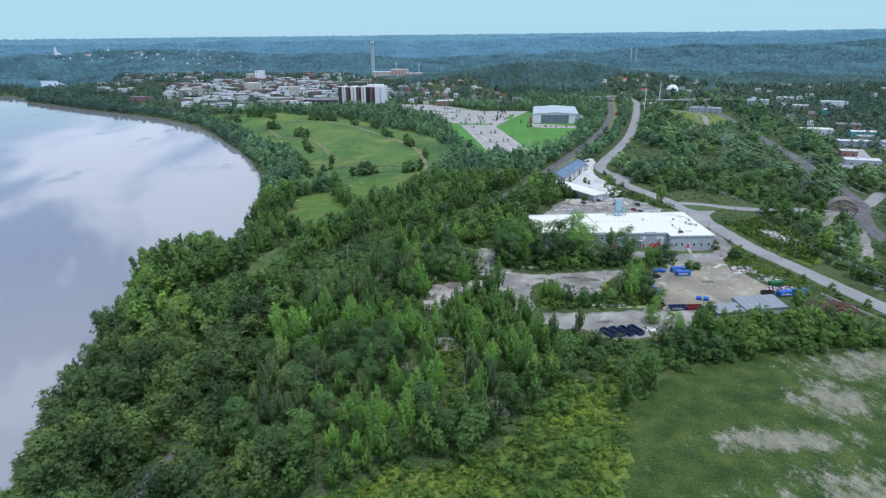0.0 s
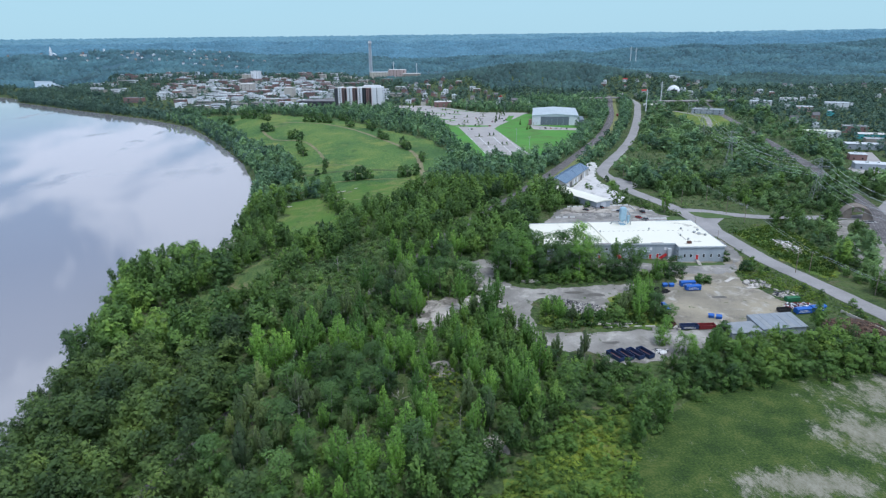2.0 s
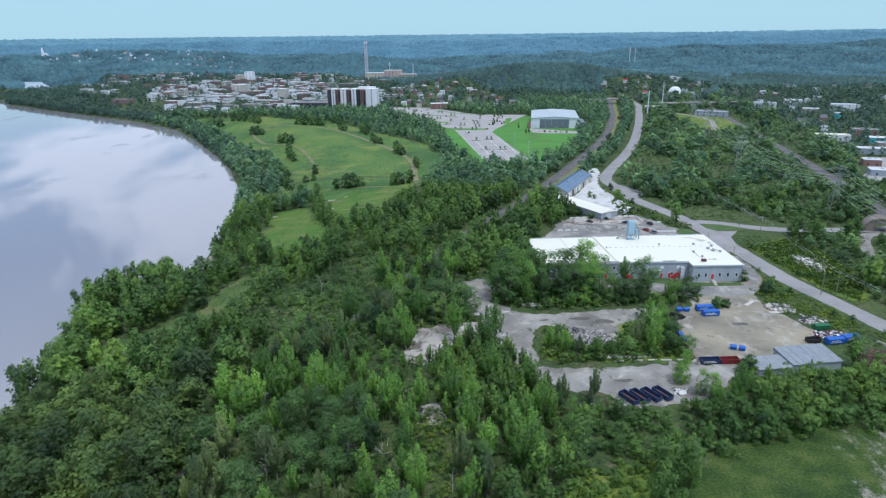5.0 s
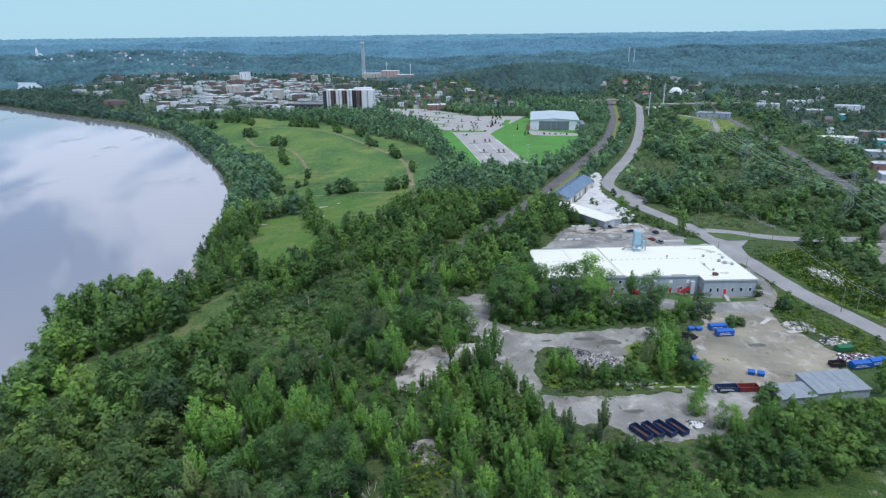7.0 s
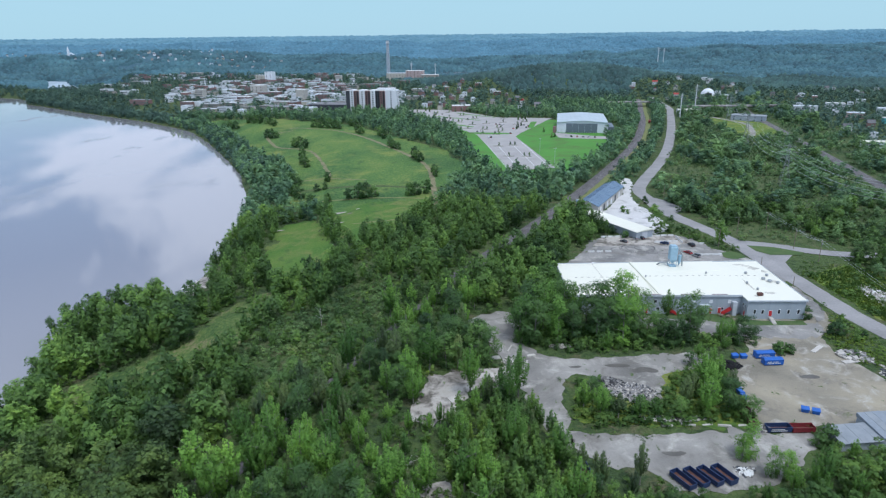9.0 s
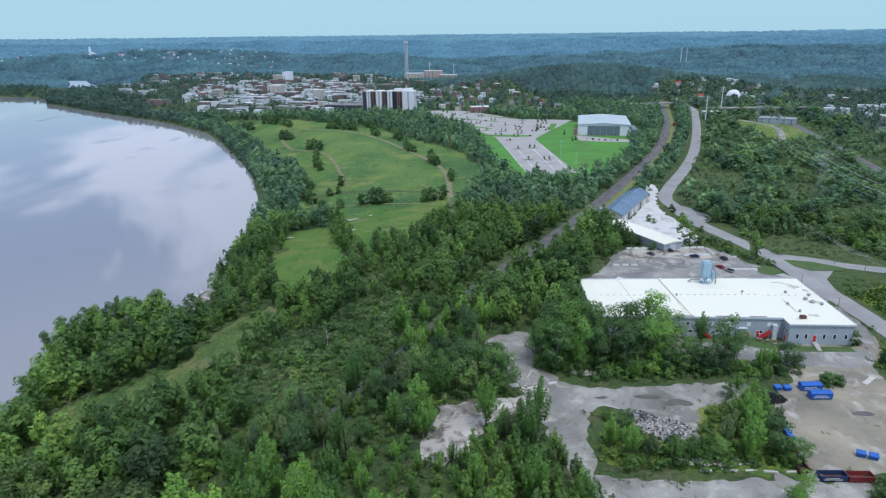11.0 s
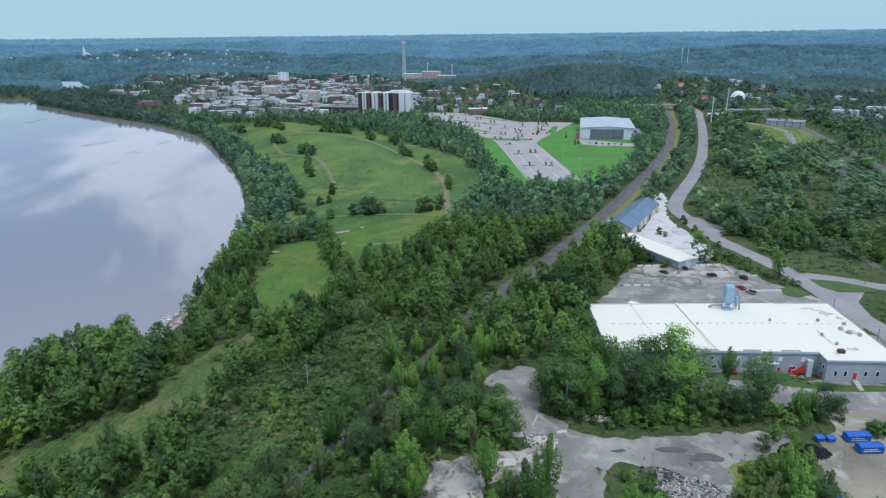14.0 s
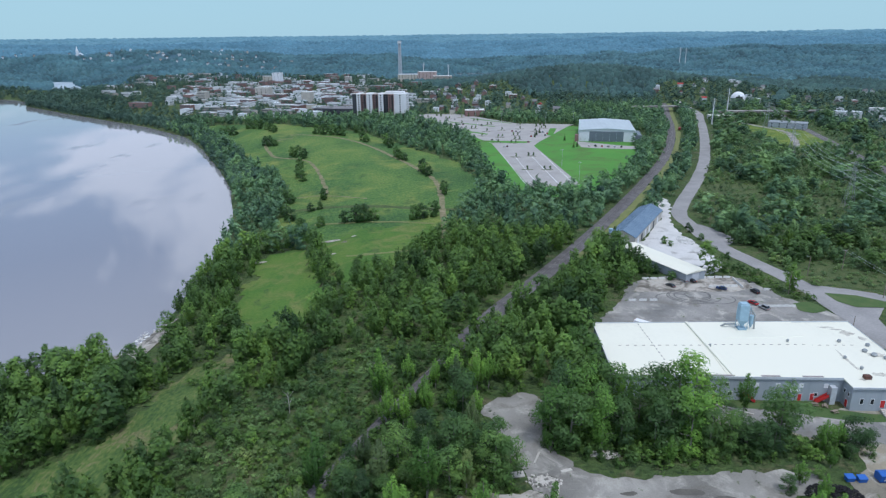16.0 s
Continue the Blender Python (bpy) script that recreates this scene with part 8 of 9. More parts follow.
own_block("brick_store", "dark red brick store with a flat roof", 362, 560, -20, 13, 10, 5, "brick", "roof_town", 61)
own_block("long_store", "long pale grey store on a side street", 349, 520, -20, 26, 12, 4.5, "siding_grey", "roof_town", 62)
own_block("hilltop_hall", "white hall on top of the wooded hill", 250, 1560, 0, 60, 16, 8, "house_white", "roof_white", 63)

own_block("row_house", "white flat-roofed row of houses above the trees", 486, 991, -20, 30, 12, 8, "house_white", "roof_grey", 64)
own_block("row_house", "white two-storey house block above the trees", 546, 1025, -20, 24, 12, 8, "house_white", "white_grey", 65)
own_block("row_house", "pale house block with a reddish wall", 511, 915, -20, 20, 12, 7, "house_pink", "roof_grey", 66)
own_block("row_house", "pale grey row of flats above dark trees", 575, 943, -20, 34, 13, 9, "house_white", "roof_grey", 67)
own_block("brick_block", "red brick block with a pale flat roof", 457, 716, -20, 24, 13, 7, "brick", "roof_town", 68)
own_block("brick_block", "low cream store with a grey flat roof", 430, 640, -20, 18, 12, 5, "house_cream", "roof_town", 69)
own_block("pale_store", "long pale store beside a parking lot", 400, 612, -20, 30, 12, 5, "siding_grey", "roof_town", 70)
own_block("teal_store", "low turquoise and white store", 446, 672, -20, 26, 13, 5, "teal", "white_grey", 71)
patch("east_lot", [(322, 478), (350, 488), (372, 540), (396, 592), (380, 596), (352, 545), (330, 520)], "paving", "pale grey asphalt lot of the east side stores", 0.12, ragged=0.3)
patch("east_yard", [(326, 958), (356, 906), (378, 862), (364, 804), (321, 764), (311, 788), (321, 822), (315, 864), (320, 910)], "golden", "weedy dirt yard by the east garage", 0.14, ragged=0.8)
ribbon("yard_track", [(328, 960), (346, 905), (352, 862), (334, 806), (318, 768)], (-3, 3), (0.2, 0.2), "gravel", "grey gravel track through the east yard", "road", ragged=0.8)
church = thing("church", "small white church with a pointed spire", "church", pose(-1480, 2560, ground_at(-1480, 2560), 0, 0, 15))
Build().box(-9, -16, -1, 9, 16, 11).out("nave", "house_white", church)
Build().add([(-10, -17, 11), (10, -17, 11), (10, 17, 11), (-10, 17, 11), (0, -17, 18), (0, 17, 18)], [(0, 1, 4), (2, 3, 5), (1, 2, 5, 4), (3, 0, 4, 5), (0, 3, 2, 1)]).out("roof", "roof_grey", church)
Build().box(-4, -22, -1, 4, -16.1, 24).add([(-4.3, -22.3, 24), (4.3, -22.3, 24), (4.3, -15.8, 24), (-4.3, -15.8, 24), (0, -19, 42)], [(0, 1, 4), (1, 2, 4), (2, 3, 4), (3, 0, 4), (0, 3, 2, 1)]).out("steeple", "house_white", church)

dome = thing("dome", "large white storage dome with a dark opening", "dome")
n, rings, r = 20, 6, 11.5
vs = [(r * math.cos(6.28319 * i / n) * math.cos(1.5708 * j / rings), r * math.sin(6.28319 * i / n) * math.cos(1.5708 * j / rings), r * math.sin(1.5708 * j / rings) * 1.05 + 3) for j in range(rings) for i in range(n)] + [(0, 0, r * 1.05 + 3)]
fs = [(j * n + i, j * n + (i + 1) % n, (j + 1) * n + (i + 1) % n, (j + 1) * n + i) for j in range(rings - 1) for i in range(n)] + [((rings - 1) * n + i, (rings - 1) * n + (i + 1) % n, rings * n) for i in range(n)]
mesh_object("shell", vs, fs, "house_white", dome)
Build().tube((0, 0, -1), (0, 0, 3.05), 11.6, 11.6, 20).out("base_ring", "white_grey", dome)
Build().box(-5, -12.2, 0, 5, -10.4, 8).out("porch", "siding_dark", dome)
dome.matrix_world = pose(424, 1190, ground_at(424, 1190), 0, 0, -12)

tower = thing("observation_tower", "tall steel lattice tower with a viewing deck", "tower", pose(-205, 1995, ground_at(-205, 1995)))
H = 96 - ground_at(-205, 1995)
for sx in (-1, 1):
    for sy in (-1, 1):
        Build().tube((sx * 4.2, sy * 4.2, 0), (sx * 2.9, sy * 2.9, H), 0.9, 0.7, 6).out("leg", "siding_light", tower)
b = Build()
for i in range(16):
    z0, z1 = H * i / 16, H * (i + 1) / 16
    a0, a1 = 4.2 - 1.3 * i / 16, 4.2 - 1.3 * (i + 1) / 16
    for s in (-1, 1):
        b.tube((-a0, s * a0, z0), (a1, s * a1, z1), 0.35, 0.35, 4).tube((s * a0, a0, z0), (s * a1, -a1, z1), 0.35, 0.35, 4)
b.out("bracing", "siding_light", tower)
Build().box(-2.0, -2.0, 0, 2.0, 2.0, H - 1).out("lift_shaft", "siding_light", tower)
Build().box(-5, -5, H - 8, 5, 5, H - 3, 0.5).out("viewing_deck", "house_white", tower)
Build().box(-4, -4, H - 3, 4, 4, H).out("cabin", "siding_grey", tower)
mast_model = thing("radio_mast", "slim pale radio mast", "mast")
Build().tube((0, 0, -1), (0, 0, 40), 1.0, 0.5, 6).out("shaft", "house_white", mast_model)
for z in (31, 34, 37):
    Build().box(-3.5, -0.25, z, 3.5, 0.25, z + 0.5).out("crossarm", "siding_light", mast_model)
for px, py, s in ((345, 1022, 0.9), (295, 934, 0.78), (-120, 1760, 1.1), (-60, 1790, 0.95), (620, 2150, 1.3), (640, 2160, 1.2)):
    t = copy_at(mast_model, mast_model, pose(px, py, ground_at(px, py)), PLACED)
    t.scale = (s, s, s)

overpass = thing("overpass", "long grey concrete road bridge", "bridge")
Build().add([(225, 1062, 6.6), (300, 1068, 6.6), (300, 1080, 6.6), (225, 1074, 6.6), (225, 1062, 8.2), (300, 1068, 8.2), (300, 1080, 8.2), (225, 1074, 8.2)], [(0, 3, 2, 1), (4, 5, 6, 7), (0, 1, 5, 4), (1, 2, 6, 5), (2, 3, 7, 6), (3, 0, 4, 7)]).out("deck", "asphalt_dark", overpass)
for x in (262, 294):
    Build().box(x, 1064, -0.5, x + 3, 1076, 6.6).out("pier", "concrete", overpass)
overpass2 = thing("overpass", "grey concrete road bridge over the east tracks", "bridge")
Build().box(330, 1010, 5.4, 470, 1022, 7.2).out("deck", "asphalt_dark", overpass2)
for x in (345, 385, 440, 462):
    Build().box(x, 1011, -0.5, x + 3, 1021, 5.4).out("pier", "concrete", overpass2)
wagon = thing("rail_wagon", "rust-red maintenance wagon beside the track", "wagon", pose(240, 880, 0.6, 0, 0, 73))
Build().box(-5, -1.3, 1.0, 5, 1.3, 3.4, 0.1).out("body", "red_dark", wagon)
for x in (-3.5, 3.5):
    for s in (-0.8, 0.7):
        Build().tube((x, s, 0.45), (x, s + 0.1, 0.45), 0.45, 0.45, 10).out("wheel", "dark", wagon)

# ---- wider woods ----
town_polys = [DOWNTOWN, OLD_TOWN, EAST_TOWN, NORTH_TOWN, WEST_HILL]


def near_house(x, y, r):
    out = np.zeros(len(x), bool)
    for sx, sy in SITES:
        out |= np.abs(x - sx) + np.abs(y - sy) < r
    return out


x, y, rng = scatter(-1000, 960, 400, 2060, 11.0, 14)
town = np.zeros(len(x), bool)
for p in town_polys:
    town |= inside(p, x, y)
keep = town & wooded(x, y) & (rng.uniform(0, 1, len(x)) < np.where(x > 290, 0.85, 0.62))
x, y = x[keep], y[keep]
keep = ~near_house(x, y, 14)
x, y = x[keep], y[keep]
hs = rng.uniform(5, 11, len(x))
close = (x > 280) & (y < 1000)
town_wide = rng.uniform(0.9, 1.3, len(x))
rest = ~close & ~(inside(CENTRE, x, y) & (rng.uniform(0, 1, len(x)) < 0.40))
town_set = unit_crowns(350, 6, 40, 0.20, "round", 0.05, 7, 0.85)
forest("town_trees", "garden and street trees among the houses", "leaf_far_hazy", town_set, x[rest], y[rest], hs[rest], (hs * town_wide)[rest], 7)
forest("east_trees", "dark garden trees among the east side houses", "leaf_town_hazy", unit_crowns(340, 6, 62, 0.15, "round", 0.05, 8, 0.8), x[close], y[close], hs[close] * 1.15, (hs * town_wide)[close], 7)
x, y, rng = scatter(-1900, 1800, 900, 2200, 10.0, 15)
r = np.hypot(x, y)
keep = wooded(x, y) & (r < 2200) & ((y > 1130) | (np.abs(x) > 420)) & (np.abs(x) < 80 + 0.80 * y) & ~((r > 1750) & (rng.uniform(0, 1, len(x)) < 0.3))
for p in town_polys:
    keep &= ~inside(p, x, y)
x, y, r = x[keep], y[keep], r[keep]
hs, ws = rng.uniform(5.5, 11.5, len(x)), rng.uniform(8.5, 14, len(x))
near_hill = (r + 60 * waves(x, y, 200, 71) < 1260) | ((x < -420) & (y < 1640))
mid_hill = ~near_hill & (r + 90 * waves(x, y, 260, 72) < 1800)
rest = ~near_hill & ~mid_hill
hill_set = dome_crowns(400, 9, 1.0, 6)
forest("bank_wood", "dark green woods round the town", "leaf_town_hazy", unit_crowns(340, 6, 62, 0.15, "round", 0.05, 8, 0.8), x[near_hill], y[near_hill], hs[near_hill], ws[near_hill], 8)
far_forest("knoll_wood", "wooded knolls behind the town", "leaf_knoll_hazy", hill_set, x[mid_hill], y[mid_hill], hs[mid_hill], ws[mid_hill], 28)
far_forest("hill_wood", "wooded hills beyond the town", "leaf_hill_hazy", hill_set, x[rest], y[rest], hs[rest], ws[rest] * 1.15, 18)
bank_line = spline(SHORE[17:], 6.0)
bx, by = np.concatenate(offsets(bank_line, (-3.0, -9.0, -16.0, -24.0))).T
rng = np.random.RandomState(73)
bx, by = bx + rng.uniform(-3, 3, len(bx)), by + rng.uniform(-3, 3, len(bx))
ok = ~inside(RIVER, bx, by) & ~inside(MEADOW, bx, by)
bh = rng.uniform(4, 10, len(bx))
forest("bank_trees", "willows and poplars along the water's edge", "leaf_town_hazy", far_set, bx[ok], by[ok], bh[ok], (bh * rng.uniform(1.0, 1.5, len(bx)))[ok], 74)
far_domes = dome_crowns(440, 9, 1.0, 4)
# each farther band takes a leaf colour with more haze mixed in
for r0, r1, cell, name, label, leaf, h0, h1 in ((2200, 3050, 15.0, "ridge_wood", "wooded ridges beyond the town", "leaf_hill_hazy", 7, 13), (3050, 4000, 21.0, "distant_wood", "hazy blue-green woods far off", "leaf_distant_hazy", 8, 15), (4000, 4800, 34.0, "horizon_wood", "pale blue woods on the horizon", "leaf_horizon_hazy", 8, 14)):
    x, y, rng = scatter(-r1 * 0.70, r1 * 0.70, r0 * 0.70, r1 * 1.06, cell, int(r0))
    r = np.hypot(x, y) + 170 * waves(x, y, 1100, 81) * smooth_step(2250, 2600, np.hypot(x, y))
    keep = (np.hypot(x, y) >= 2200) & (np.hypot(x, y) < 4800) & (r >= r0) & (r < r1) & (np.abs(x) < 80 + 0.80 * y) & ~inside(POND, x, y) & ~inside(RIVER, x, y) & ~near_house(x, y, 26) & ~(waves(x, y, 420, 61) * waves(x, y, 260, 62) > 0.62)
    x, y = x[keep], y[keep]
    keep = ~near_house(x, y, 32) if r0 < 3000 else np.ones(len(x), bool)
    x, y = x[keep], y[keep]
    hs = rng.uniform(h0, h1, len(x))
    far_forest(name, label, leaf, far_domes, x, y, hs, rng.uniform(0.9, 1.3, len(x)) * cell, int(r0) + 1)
# ---- shrubs and weeds ----
shrub_set = unit_crowns(500, 6, 62, 0.165, "round", 0.02, 6, 1.25)
x, y, rng = scatter(-170, 260, 100, 470, 4.1, 17)
keep = wooded(x, y, -2.0) & (x < 60 + y * 0.7) & (x > -40 - y * 0.72)
keep &= ((waves(x, y, 45, 12) > 0.35) | ((x < 5) & (x > -85) & (y > 225) & (y < 400) & (waves(x, y, 34, 21) > 0.1)) | ((waves(x, y, 30, 22) > 0.5) & (x < 34) & (y < 330)) | (rng.uniform(0, 1, len(x)) < 0.18) | inside(SCRUB, x, y) | ((x < 10) & (y > 260) & (y < 400) & (rng.uniform(0, 1, len(x)) < 0.5))) & ~inside(GOLDEN, x, y)
keep |= inside(BANK_STRIP, x, y) & (waves(x, y, 26, 41) > 0.45)
keep |= inside(MOUND, x, y) & (rng.uniform(0, 1, len(x)) < 0.6)
x, y = x[keep], y[keep]
hs = rng.uniform(1.0, 3.6, len(x))
forest("shrubs", "low shrubs and yellow goldenrod under the trees", "leaf_shrub", shrub_set, x, y, hs, hs * rng.uniform(0.9, 1.5, len(x)), 10)


def thicket(name, label, leaf, poly, cell, h0, h1, wide, crowns, seed):
    a = np.array(poly)
    x, y, rng = scatter(a[:, 0].min(), a[:, 0].max(), a[:, 1].min(), a[:, 1].max(), cell, seed)
    keep = inside(poly, x, y) & ~inside(LOW_LANE, x, y) & ~inside(YARD, x, y) & (line_distance(ROAD, x, y) > 6.4) & ~inside(KEEP_CLEAR[2], x, y)
    x, y = x[keep], y[keep]
    hs = rng.uniform(h0, h1, len(x))
    return forest(name, label, leaf, crowns, x, y, hs, hs * rng.uniform(wide * 0.8, wide * 1.2, len(x)), seed)


bushy = unit_crowns(520, 5, 300, 0.075, "round", 0.03, 12, 0.85)
stems = unit_crowns(270, 5, 300, 0.050, "poplar", 0.14, 7, 0.34)
thicket("young_poplars", "dense stand of slim young poplars", "leaf_wood", YOUNG, 3.7, 6.5, 11.5, 1.15, stems, 39)
mixed_set = unit_crowns(540, 6, 120, 0.105, "round", 0.02, 9, 1.1)
thicket("scrub", "low mixed scrub of willow and young birch", "leaf_scrub_near", SCRUB, 3.1, 1.0, 4.4, 1.0, mixed_set, 37)
thicket("lot_verge", "weeds and low bushes between white lot and road", "leaf_shrub", [(125, 424), (131, 430), (136, 422), (141, 406), (140, 399), (133, 398), (127, 412)], 2.1, 0.6, 3.0, 1.2, shrub_set, 38)
thicket("green_weeds", "green bushes among the goldenrod", "leaf_bush", GOLDEN, 5.0, 1.6, 4.8, 1.0, bushy, 40)
thicket("goldenrod", "yellow-green goldenrod and tall weeds", "leaf_golden", GOLDEN, 2.4, 0.8, 2.3, 1.9, shrub_set, 41)
thicket("hedge", "dense green belt of bushes and young trees", "leaf_bush", [(78, 206), (90, 205), (101, 220), (138, 222.5), (146, 223), (152, 214), (160, 205), (158, 197), (100, 190), (80, 184)], 4.1, 4.0, 8.2, 1.0, bushy, 42)
thicket("low_thicket", "light green shrubs beside the gravel lane", "leaf_shrub", [(34, 206), (42, 204), (80, 203), (80, 182), (60, 181), (45, 184), (30, 190)], 3.4, 2.0, 4.2, 1.1, shrub_set, 43)
thicket("verge_weeds", "yellow-green weeds on the yard edge", "leaf_golden", [(138, 290), (145, 304), (153, 312), (160, 286), (166, 262), (150, 256), (144, 266), (137, 274)], 1.8, 0.5, 1.7, 1.6, shrub_set, 44)


def tufts(name, label, poly, mat, n, h, seed):
    """Single grass tufts: a few upright blades each."""
    a = np.array(poly)
    rng = np.random.RandomState(seed)
    x, y = rng.uniform(a[:, 0].min(), a[:, 0].max(), n * 2), rng.uniform(a[:, 1].min(), a[:, 1].max(), n * 2)
    k = inside(poly, x, y)
    x, y = x[k][:n], y[k][:n]
    z = land(x, y) + 0.2
    co = []
    for blade in range(3):
        d = rng.uniform(0, 6.283, len(x))
        w, hh = rng.uniform(0.25, 0.6, len(x)), h * rng.uniform(0.5, 1.3, len(x))
        co.append(np.stack([np.stack([x - w * np.cos(d), y - w * np.sin(d), z], -1), np.stack([x + w * np.cos(d), y + w * np.sin(d), z], -1), np.stack([x + rng.uniform(-0.5, 0.5, len(x)), y + rng.uniform(-0.5, 0.5, len(x)), z + hh], -1)], 1))
    co = np.concatenate(co).reshape(-1, 3)
    return tagged(new(name, big_mesh(name, co, sprays(len(co) // 3), mat)), label, "grass", kind="stuff")


thicket("yellow_weeds", "yellow-green weeds in a gap of the wood", "leaf_golden", YELLOW_GAP, 2.2, 0.8, 2.2, 1.3, shrub_set, 45)
tufts("golden_weeds", "yellow-green weeds along the mound", MOUND, "leaf_golden", 2500, 0.9, 64)
for px, py, rx, ry in ((-74, 476, 5.5, 1.8), (-71, 453, 4.6, 1.4), (-66, 472, 2.0, 1.0), (-109, 455, 4.4, 1.4), (-62, 480, 1.6, 0.9), (-155, 632, 2.4, 1.6)):
    ring = [(px + rx * math.cos(6.283 * i / 14), py + ry * math.sin(6.283 * i / 14)) for i in range(14)]
    patch("sand_patch", ring, "pale_gravel", "small bare white sand patch in the meadow", 0.5, ragged=0.35)


# ---- fallen wood and edge weeds ----
for px, py, seed in ((-12, 188, 1), (11, 174, 2), (-43, 182, 3), (-36, 191, 4), (-22, 188, 5), (24, 200, 6), (-8, 216, 7)):
    rng = np.random.RandomState(seed)
    pile = thing("fallen_branches", "bleached dead branches lying among weeds", "branches", pose(px, py, ground_at(px, py), 0, 0, seed * 50))
    for k in range(9):
        a, l = rng.uniform(0, 6.283), rng.uniform(1.5, 4.5)
        q = (rng.uniform(-1.5, 1.5), rng.uniform(-1.5, 1.5), rng.uniform(0.1, 0.5))
        Build().tube(q, (q[0] + l * math.cos(a), q[1] + l * math.sin(a), q[2] + rng.uniform(0.1, 1.6)), 0.11, 0.03, 5).out("branch", "dead_wood", pile)
rng = np.random.RandomState(77)
snag = thing("dead_tree", "bare pale dead tree among green poplars", "tree")
b = Build().tube((0, 0, -0.2), (0.4, 0.1, 7.5), 0.16, 0.05, 6)
for k in range(9):
    z, a = 2.0 + k * 0.55, k * 2.4
    b.tube((0.05 * z, 0, z), (1.8 * math.cos(a), 1.8 * math.sin(a), z + 1.7), 0.05, 0.015, 4)
b.out("trunk", "dead_wood", snag)
for px, py, s in ((-33, 181, 1.0), (6, 171, 0.8), (-18, 205, 0.9), (-41, 178, 1.1), (14, 193, 0.9), (-48, 300, 1.0), (-60, 322, 1.0)):
    t = copy_at(snag, snag, pose(px, py, ground_at(px, py), 0, 0, px * 9), PLACED)
    t.scale = (s, s, s)

ex, ey, eh = [], [], []
rng = np.random.RandomState(88)
for outline, reach, gap_share in ((JUNCTION, 1.8, 0.35), (LOW_LANE, 1.8, 0.3), (YARD, 1.6, 0.45), (OLD_PAD, 1.8, 0.25), (CAR_PARK, 1.2, 0.4), (FIELD[1:6], 2.2, 0.2)):
    line = spline(list(outline), 1.1)
    bump_line = waves(line[:, 0], line[:, 1], 16, 31)
    for (lx, ly), wv in zip(line, bump_line):
        if rng.uniform(0, 1) > gap_share and wv > -0.6:
            ex.append(lx + rng.normal(0, reach))
            ey.append(ly + rng.normal(0, reach))
            eh.append(rng.uniform(0.2, 0.8) + max(0.0, wv) * 0.7)
ex, ey, eh = np.array(ex), np.array(ey), np.array(eh)
ok = (line_distance(ROAD, ex, ey) > 6.5) & ~inside(WAREHOUSE, ex, ey)
forest("edge_weeds", "weeds and low shrubs along the gravel edges", "leaf_shrub", unit_crowns(560, 5, 44, 0.15, "round", 0.02, 5, 1.5), ex[ok], ey[ok], eh[ok], eh[ok] * 1.3, 88)

broad = [tree_model("poplar_tree", "broad bright green poplar tree", "leaf_poplar", 80 + i, 15.0, 8.4, 2250, 0.33, 0.05, 20, "round") for i in range(3)]
for px, py, s, turn_z in ((80, 221, 0.72, 10), (78.5, 219.5, 0.5, 40), (83, 213, 0.55, 70), (86, 212, 0.5, 120), (88, 214, 0.45, 150)):
    t = copy_thing(broad[0], pose(px, py, ground_at(px, py), 0, 0, turn_z))
    t.scale = (s * 1.05, s * 1.05, s)
    tagged(t, "young green tree standing on the gravel", "tree")

row = np.random.RandomState(91)
STAND = [(30, 297, 17, 1), (36.5, 294, 17.5, 3), (44, 295, 18, 1), (48, 299, 17, 0), (52, 293, 18, 1), (57, 296, 17.5, 1), (62, 294, 19, 3), (67, 295, 21, 3), (71.5, 297, 15, 1),
         (27, 288, 16, 3), (32, 286.5, 15, 1), (40.5, 285.5, 16, 3), (46, 287, 13.5, 1), (54.5, 285.5, 14, 1), (63.5, 284.5, 16.5, 3), (59, 288, 14.5, 1), (69, 286, 11, 1), (74.5, 286, 11, 1),
         (78.5, 286, 9, 1), (81.5, 284, 9.5, 1), (85, 285, 7.5, 1), (84.5, 303, 12.5, 0), (88.5, 289, 16, 1), (91, 292, 11, 1), (99, 287, 8.5, 0), (102.5, 287.5, 8, 0), (108, 288.5, 8.5, 1), (105, 287, 5.5, 1), (112, 289.5, 4.5, 1)]
fresh = list(broad)
for k, (px, py, h, kind_index) in enumerate(STAND):
    at = pose(px, py, ground_at(px, py) - 0.1, 0, 0, k * 77)
    h *= 1.12
    if kind_index == 3:
        t = fresh.pop() if fresh else copy_thing(broad[k % 3], at)
        t.matrix_world = at
        s = h / 15
        wide = s * row.uniform(0.95, 1.15)
    else:
        t = copy_thing(models[kind_index][k % 4], at)
        s = h / (15, 12, 13.5)[kind_index]
        wide = (0.75 * s + 0.3) * row.uniform(0.95, 1.15)
    t.scale = (wide, wide, s)
    tagged(t, "tall bright poplar before the warehouse" if kind_index != 1 else "dark broadleaf tree before the warehouse", "tree", "trees before the warehouse")
for k, (px, py, h) in enumerate(((42, 243, 0.62), (46, 239, 0.7), (45, 249, 0.55), (51, 238, 0.6), (57, 237, 0.55), (62, 238, 0.4), (69, 239, 0.5), (72, 244, 0.75), (77, 240, 0.8), (80, 247, 0.85), (84, 242, 0.8), (87, 248, 0.75), (86, 256, 0.7), (81, 255, 0.8), (88, 238, 0.6), (76, 250, 0.6))):
    t = copy_thing(models[(0, 0, 1, 2)[k % 4]][k % 4], pose(px, py, ground_at(px, py), 0, 0, k * 53))
    t.scale = (h * 1.35, h * 1.35, h * 1.1)
    tagged(t, "leafy green tree on the overgrown yard island", "tree", "trees on the yard island")
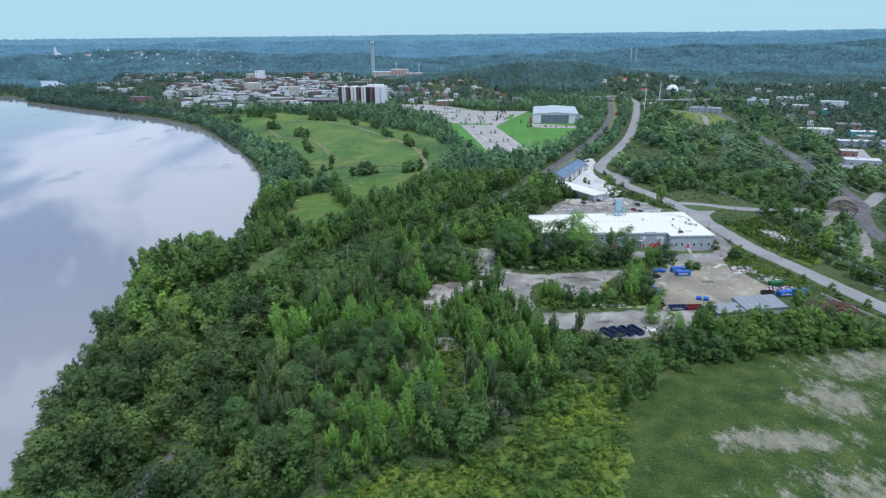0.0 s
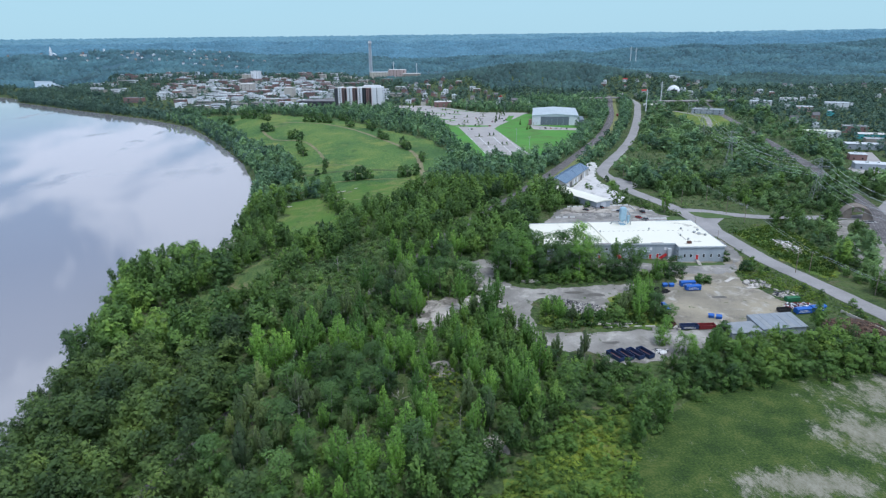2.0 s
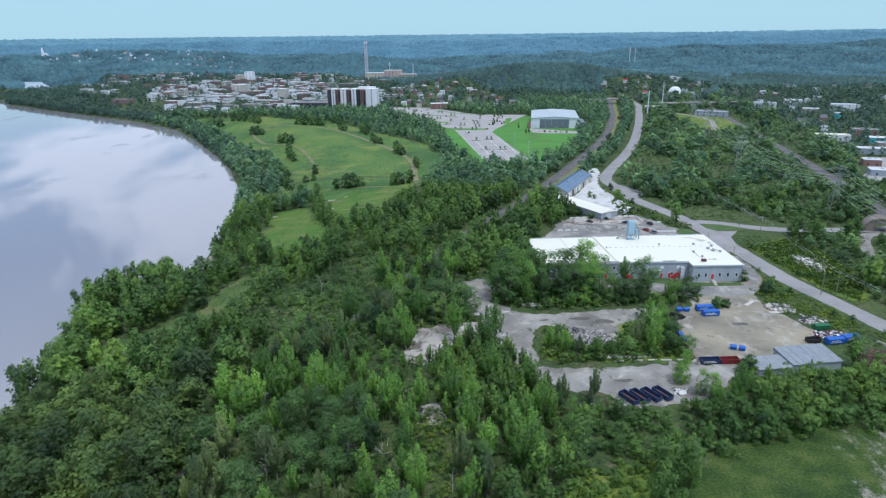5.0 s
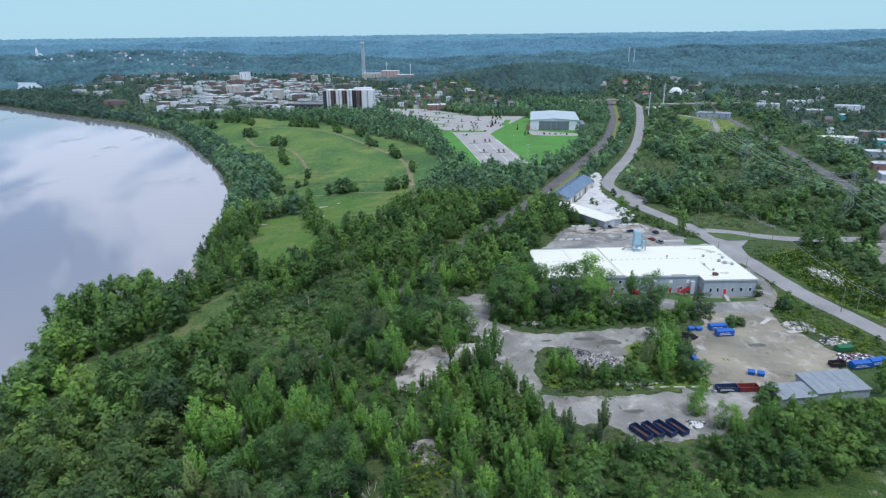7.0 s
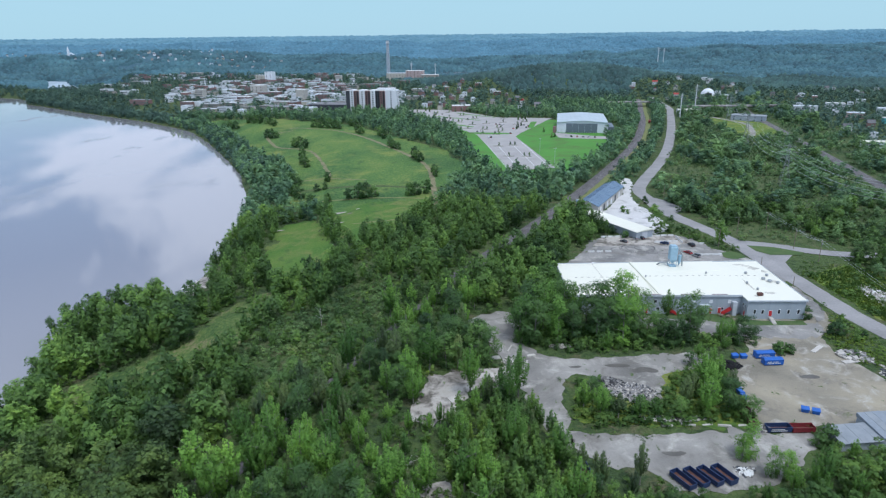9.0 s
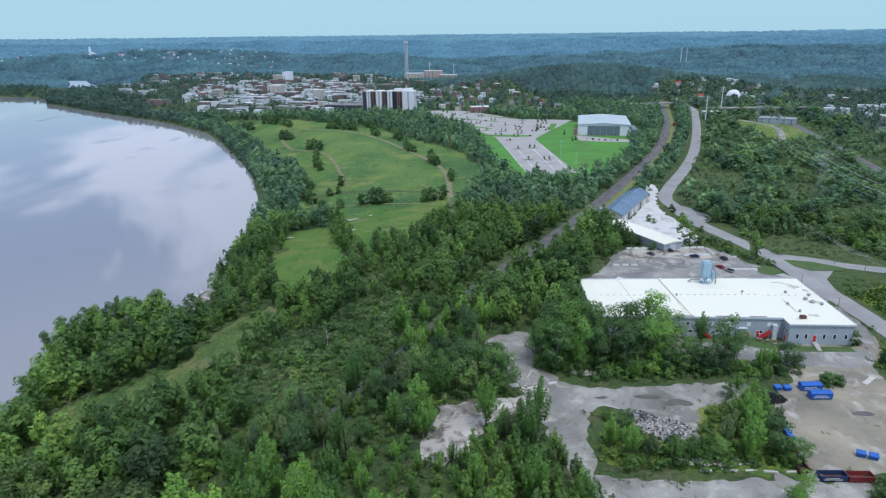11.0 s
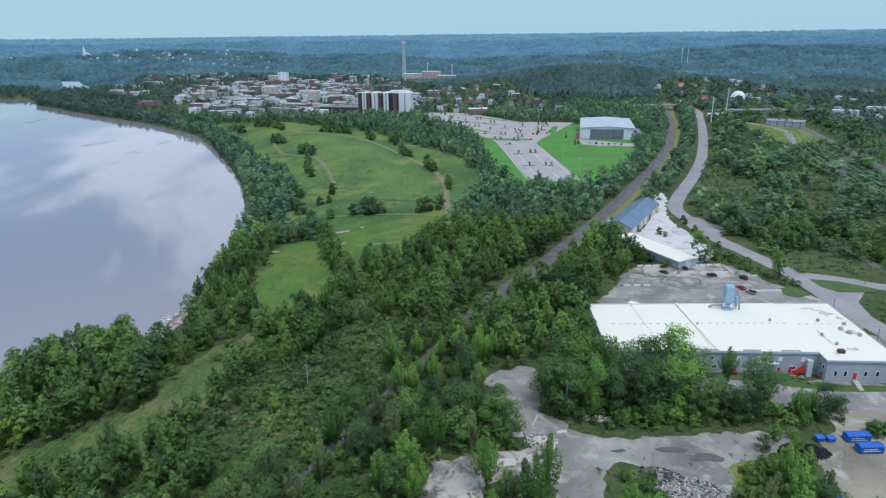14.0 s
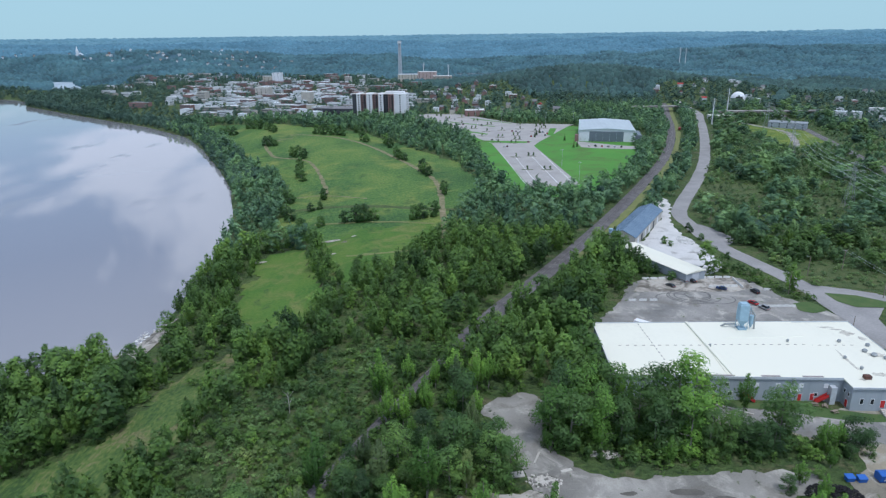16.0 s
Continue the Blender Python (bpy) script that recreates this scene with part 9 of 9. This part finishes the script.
for k, (px, py, h) in enumerate(((43, 313, 0.95), (44.5, 318, 1.0), (42.5, 323, 1.05), (44.5, 328, 0.95), (43, 333, 0.95), (41, 339, 0.8), (39, 330, 1.0), (38, 318, 1.0))):
    t = copy_thing(models[k % 2][k % 4], pose(px, py, ground_at(px, py), 0, 0, k * 61))
    t.scale = (h * 1.1, h * 1.1, h)
    tagged(t, "tall green tree close to the warehouse wall", "tree", "trees before the warehouse")
line = spline(RAIL[3:7], 2.6)
near_rows = np.concatenate(offsets(line, (-3.0, 3.0)))
near_rows = near_rows + row.uniform(-0.7, 0.7, near_rows.shape)
rh = row.uniform(2.4, 6.0, len(near_rows))
gaps_ok = ~inside(BANK_STRIP, near_rows[:, 0], near_rows[:, 1])
forest("trackside_scrub", "young trees and bushes crowding the old track", "leaf_wood", bushy, near_rows[gaps_ok, 0], near_rows[gaps_ok, 1], rh[gaps_ok], rh[gaps_ok] * 0.9, 92)

for px, py, k in ((115.5, 279, 0.45), (119, 279.5, 0.4), (90, 262, 0.5), (138.6, 306.5, 0.75), (142, 291, 0.8), (145.5, 292.5, 0.6), (116, 277.5, 0.7), (119.5, 278, 0.55), (104, 227, 0.8), (101, 225.5, 0.6), (76, 441, 0.8), (80, 434, 0.7), (85, 427, 0.8), (90, 419, 0.7), (95, 411, 0.6)):
    t = copy_thing(bush, pose(px, py, ground_at(px, py), 0, 0, px * 11))
    t.scale = (k, k, k * 1.1)
    tagged(t, "round green bush beside a worn yard", "bush")

thicket("undergrowth", "shaded undergrowth below the poplars", "leaf_wood", [(26, 284), (33, 281), (40, 279), (80, 280), (94, 281.5), (93, 293), (62, 301), (38, 306), (28, 300)], 2.3, 1.2, 4.6, 1.0, bushy, 46)
thicket("yard_hedge", "dark shrubs along the yard edge", "leaf_wood", [(90, 281.5), (98, 283.5), (113, 286.5), (113, 291), (96, 289.5), (90, 287)], 1.9, 1.0, 3.4, 1.1, shrub_set, 50)
thicket("island_scrub", "mixed shrubs on the overgrown yard island", "leaf_shrub", [(38, 238), (42, 256), (50, 260), (52, 247), (66, 246), (74, 262), (84, 268), (90, 256), (89, 238), (70, 234.5), (44, 234.5)], 2.0, 0.8, 3.6, 1.15, shrub_set, 47)

thicket("roadside_weeds", "olive and yellow weeds between yard and road", "leaf_golden", [(146, 270), (166, 276), (176, 244), (184, 200), (168, 198), (163, 222), (167, 238), (158, 243), (144, 243), (148, 256)], 2.0, 0.4, 1.6, 1.5, shrub_set, 48)

thicket("mound_weeds", "yellow-green weeds round the rubble mound", "leaf_golden", [(160, 358), (172, 372), (190, 366), (195, 348), (180, 312), (183, 288), (174, 278), (165, 296)], 2.4, 0.4, 1.4, 1.6, shrub_set, 49)
for px, py, k, m_i in ((82, 270, 0.42, 1), (86, 272.5, 0.5, 2), (97, 279.5, 0.36, 0), (104, 283.5, 0.34, 3), (109.5, 284.5, 0.3, 1), (101, 290.5, 0.4, 2), (106, 291.5, 0.36, 0), (92, 275.5, 0.3, 3)):
    t = copy_thing(models[m_i % 2][m_i], pose(px, py, ground_at(px, py), 0, 0, px * 13))
    t.scale = (k * 1.3, k * 1.3, k)
    tagged(t, "small leafy tree at the yard entrance", "tree", "young trees by the yard")

x, y, rng = scatter(150, 330, 290, 800, 6.0, 59)
keep = wooded(x, y, -1.0) & (x > line_x(y)) & (x < 90 + 0.48 * y)
x, y = x[keep], y[keep]
hs = rng.uniform(1.6, 4.6, len(x))
forest("east_undergrowth", "light green bushes between road and railway", "leaf_scrub_near", unit_crowns(550, 6, 46, 0.17, "round", 0.02, 6, 1.2), x, y, hs, hs * rng.uniform(1.0, 1.5, len(x)), 60)
for seed, clearing in enumerate(SCRUB_CLEARINGS):
    thicket("clearing_weeds", "pale green weeds and low bushes in a clearing", "leaf_scrub_near", clearing, 4.2, 0.5, 2.4, 1.6, shrub_set, 70 + seed)
x, y, rng = scatter(-64, 100, 135, 318, 5.4, 57)
keep = inside(HERO, x, y) & wooded(x, y) & ~inside(GOLDEN, x, y) & ~inside(YELLOW_GAP, x, y) & ~((x > 34) & (y > 205))
x, y = x[keep], y[keep]
hs = rng.uniform(1.6, 4.6, len(x))
forest("saplings", "young poplars and shrubs filling the wood", "leaf_shrub", shrub_set, x, y, hs, hs * rng.uniform(0.7, 1.0, len(x)), 58)

for px, py, k in ((160, 262, 0.5), (166, 250, 0.6), (163, 241, 0.55), (156, 268, 0.45), (151, 290, 0.5), (170, 232, 0.6), (174, 214, 0.6), (148, 300, 0.45)):
    t = copy_thing(bush, pose(px, py, ground_at(px, py), 0, 0, px * 7))
    t.scale = (k * 0.8, k * 0.8, k)
    tagged(t, "green roadside bush in tall weeds", "bush")
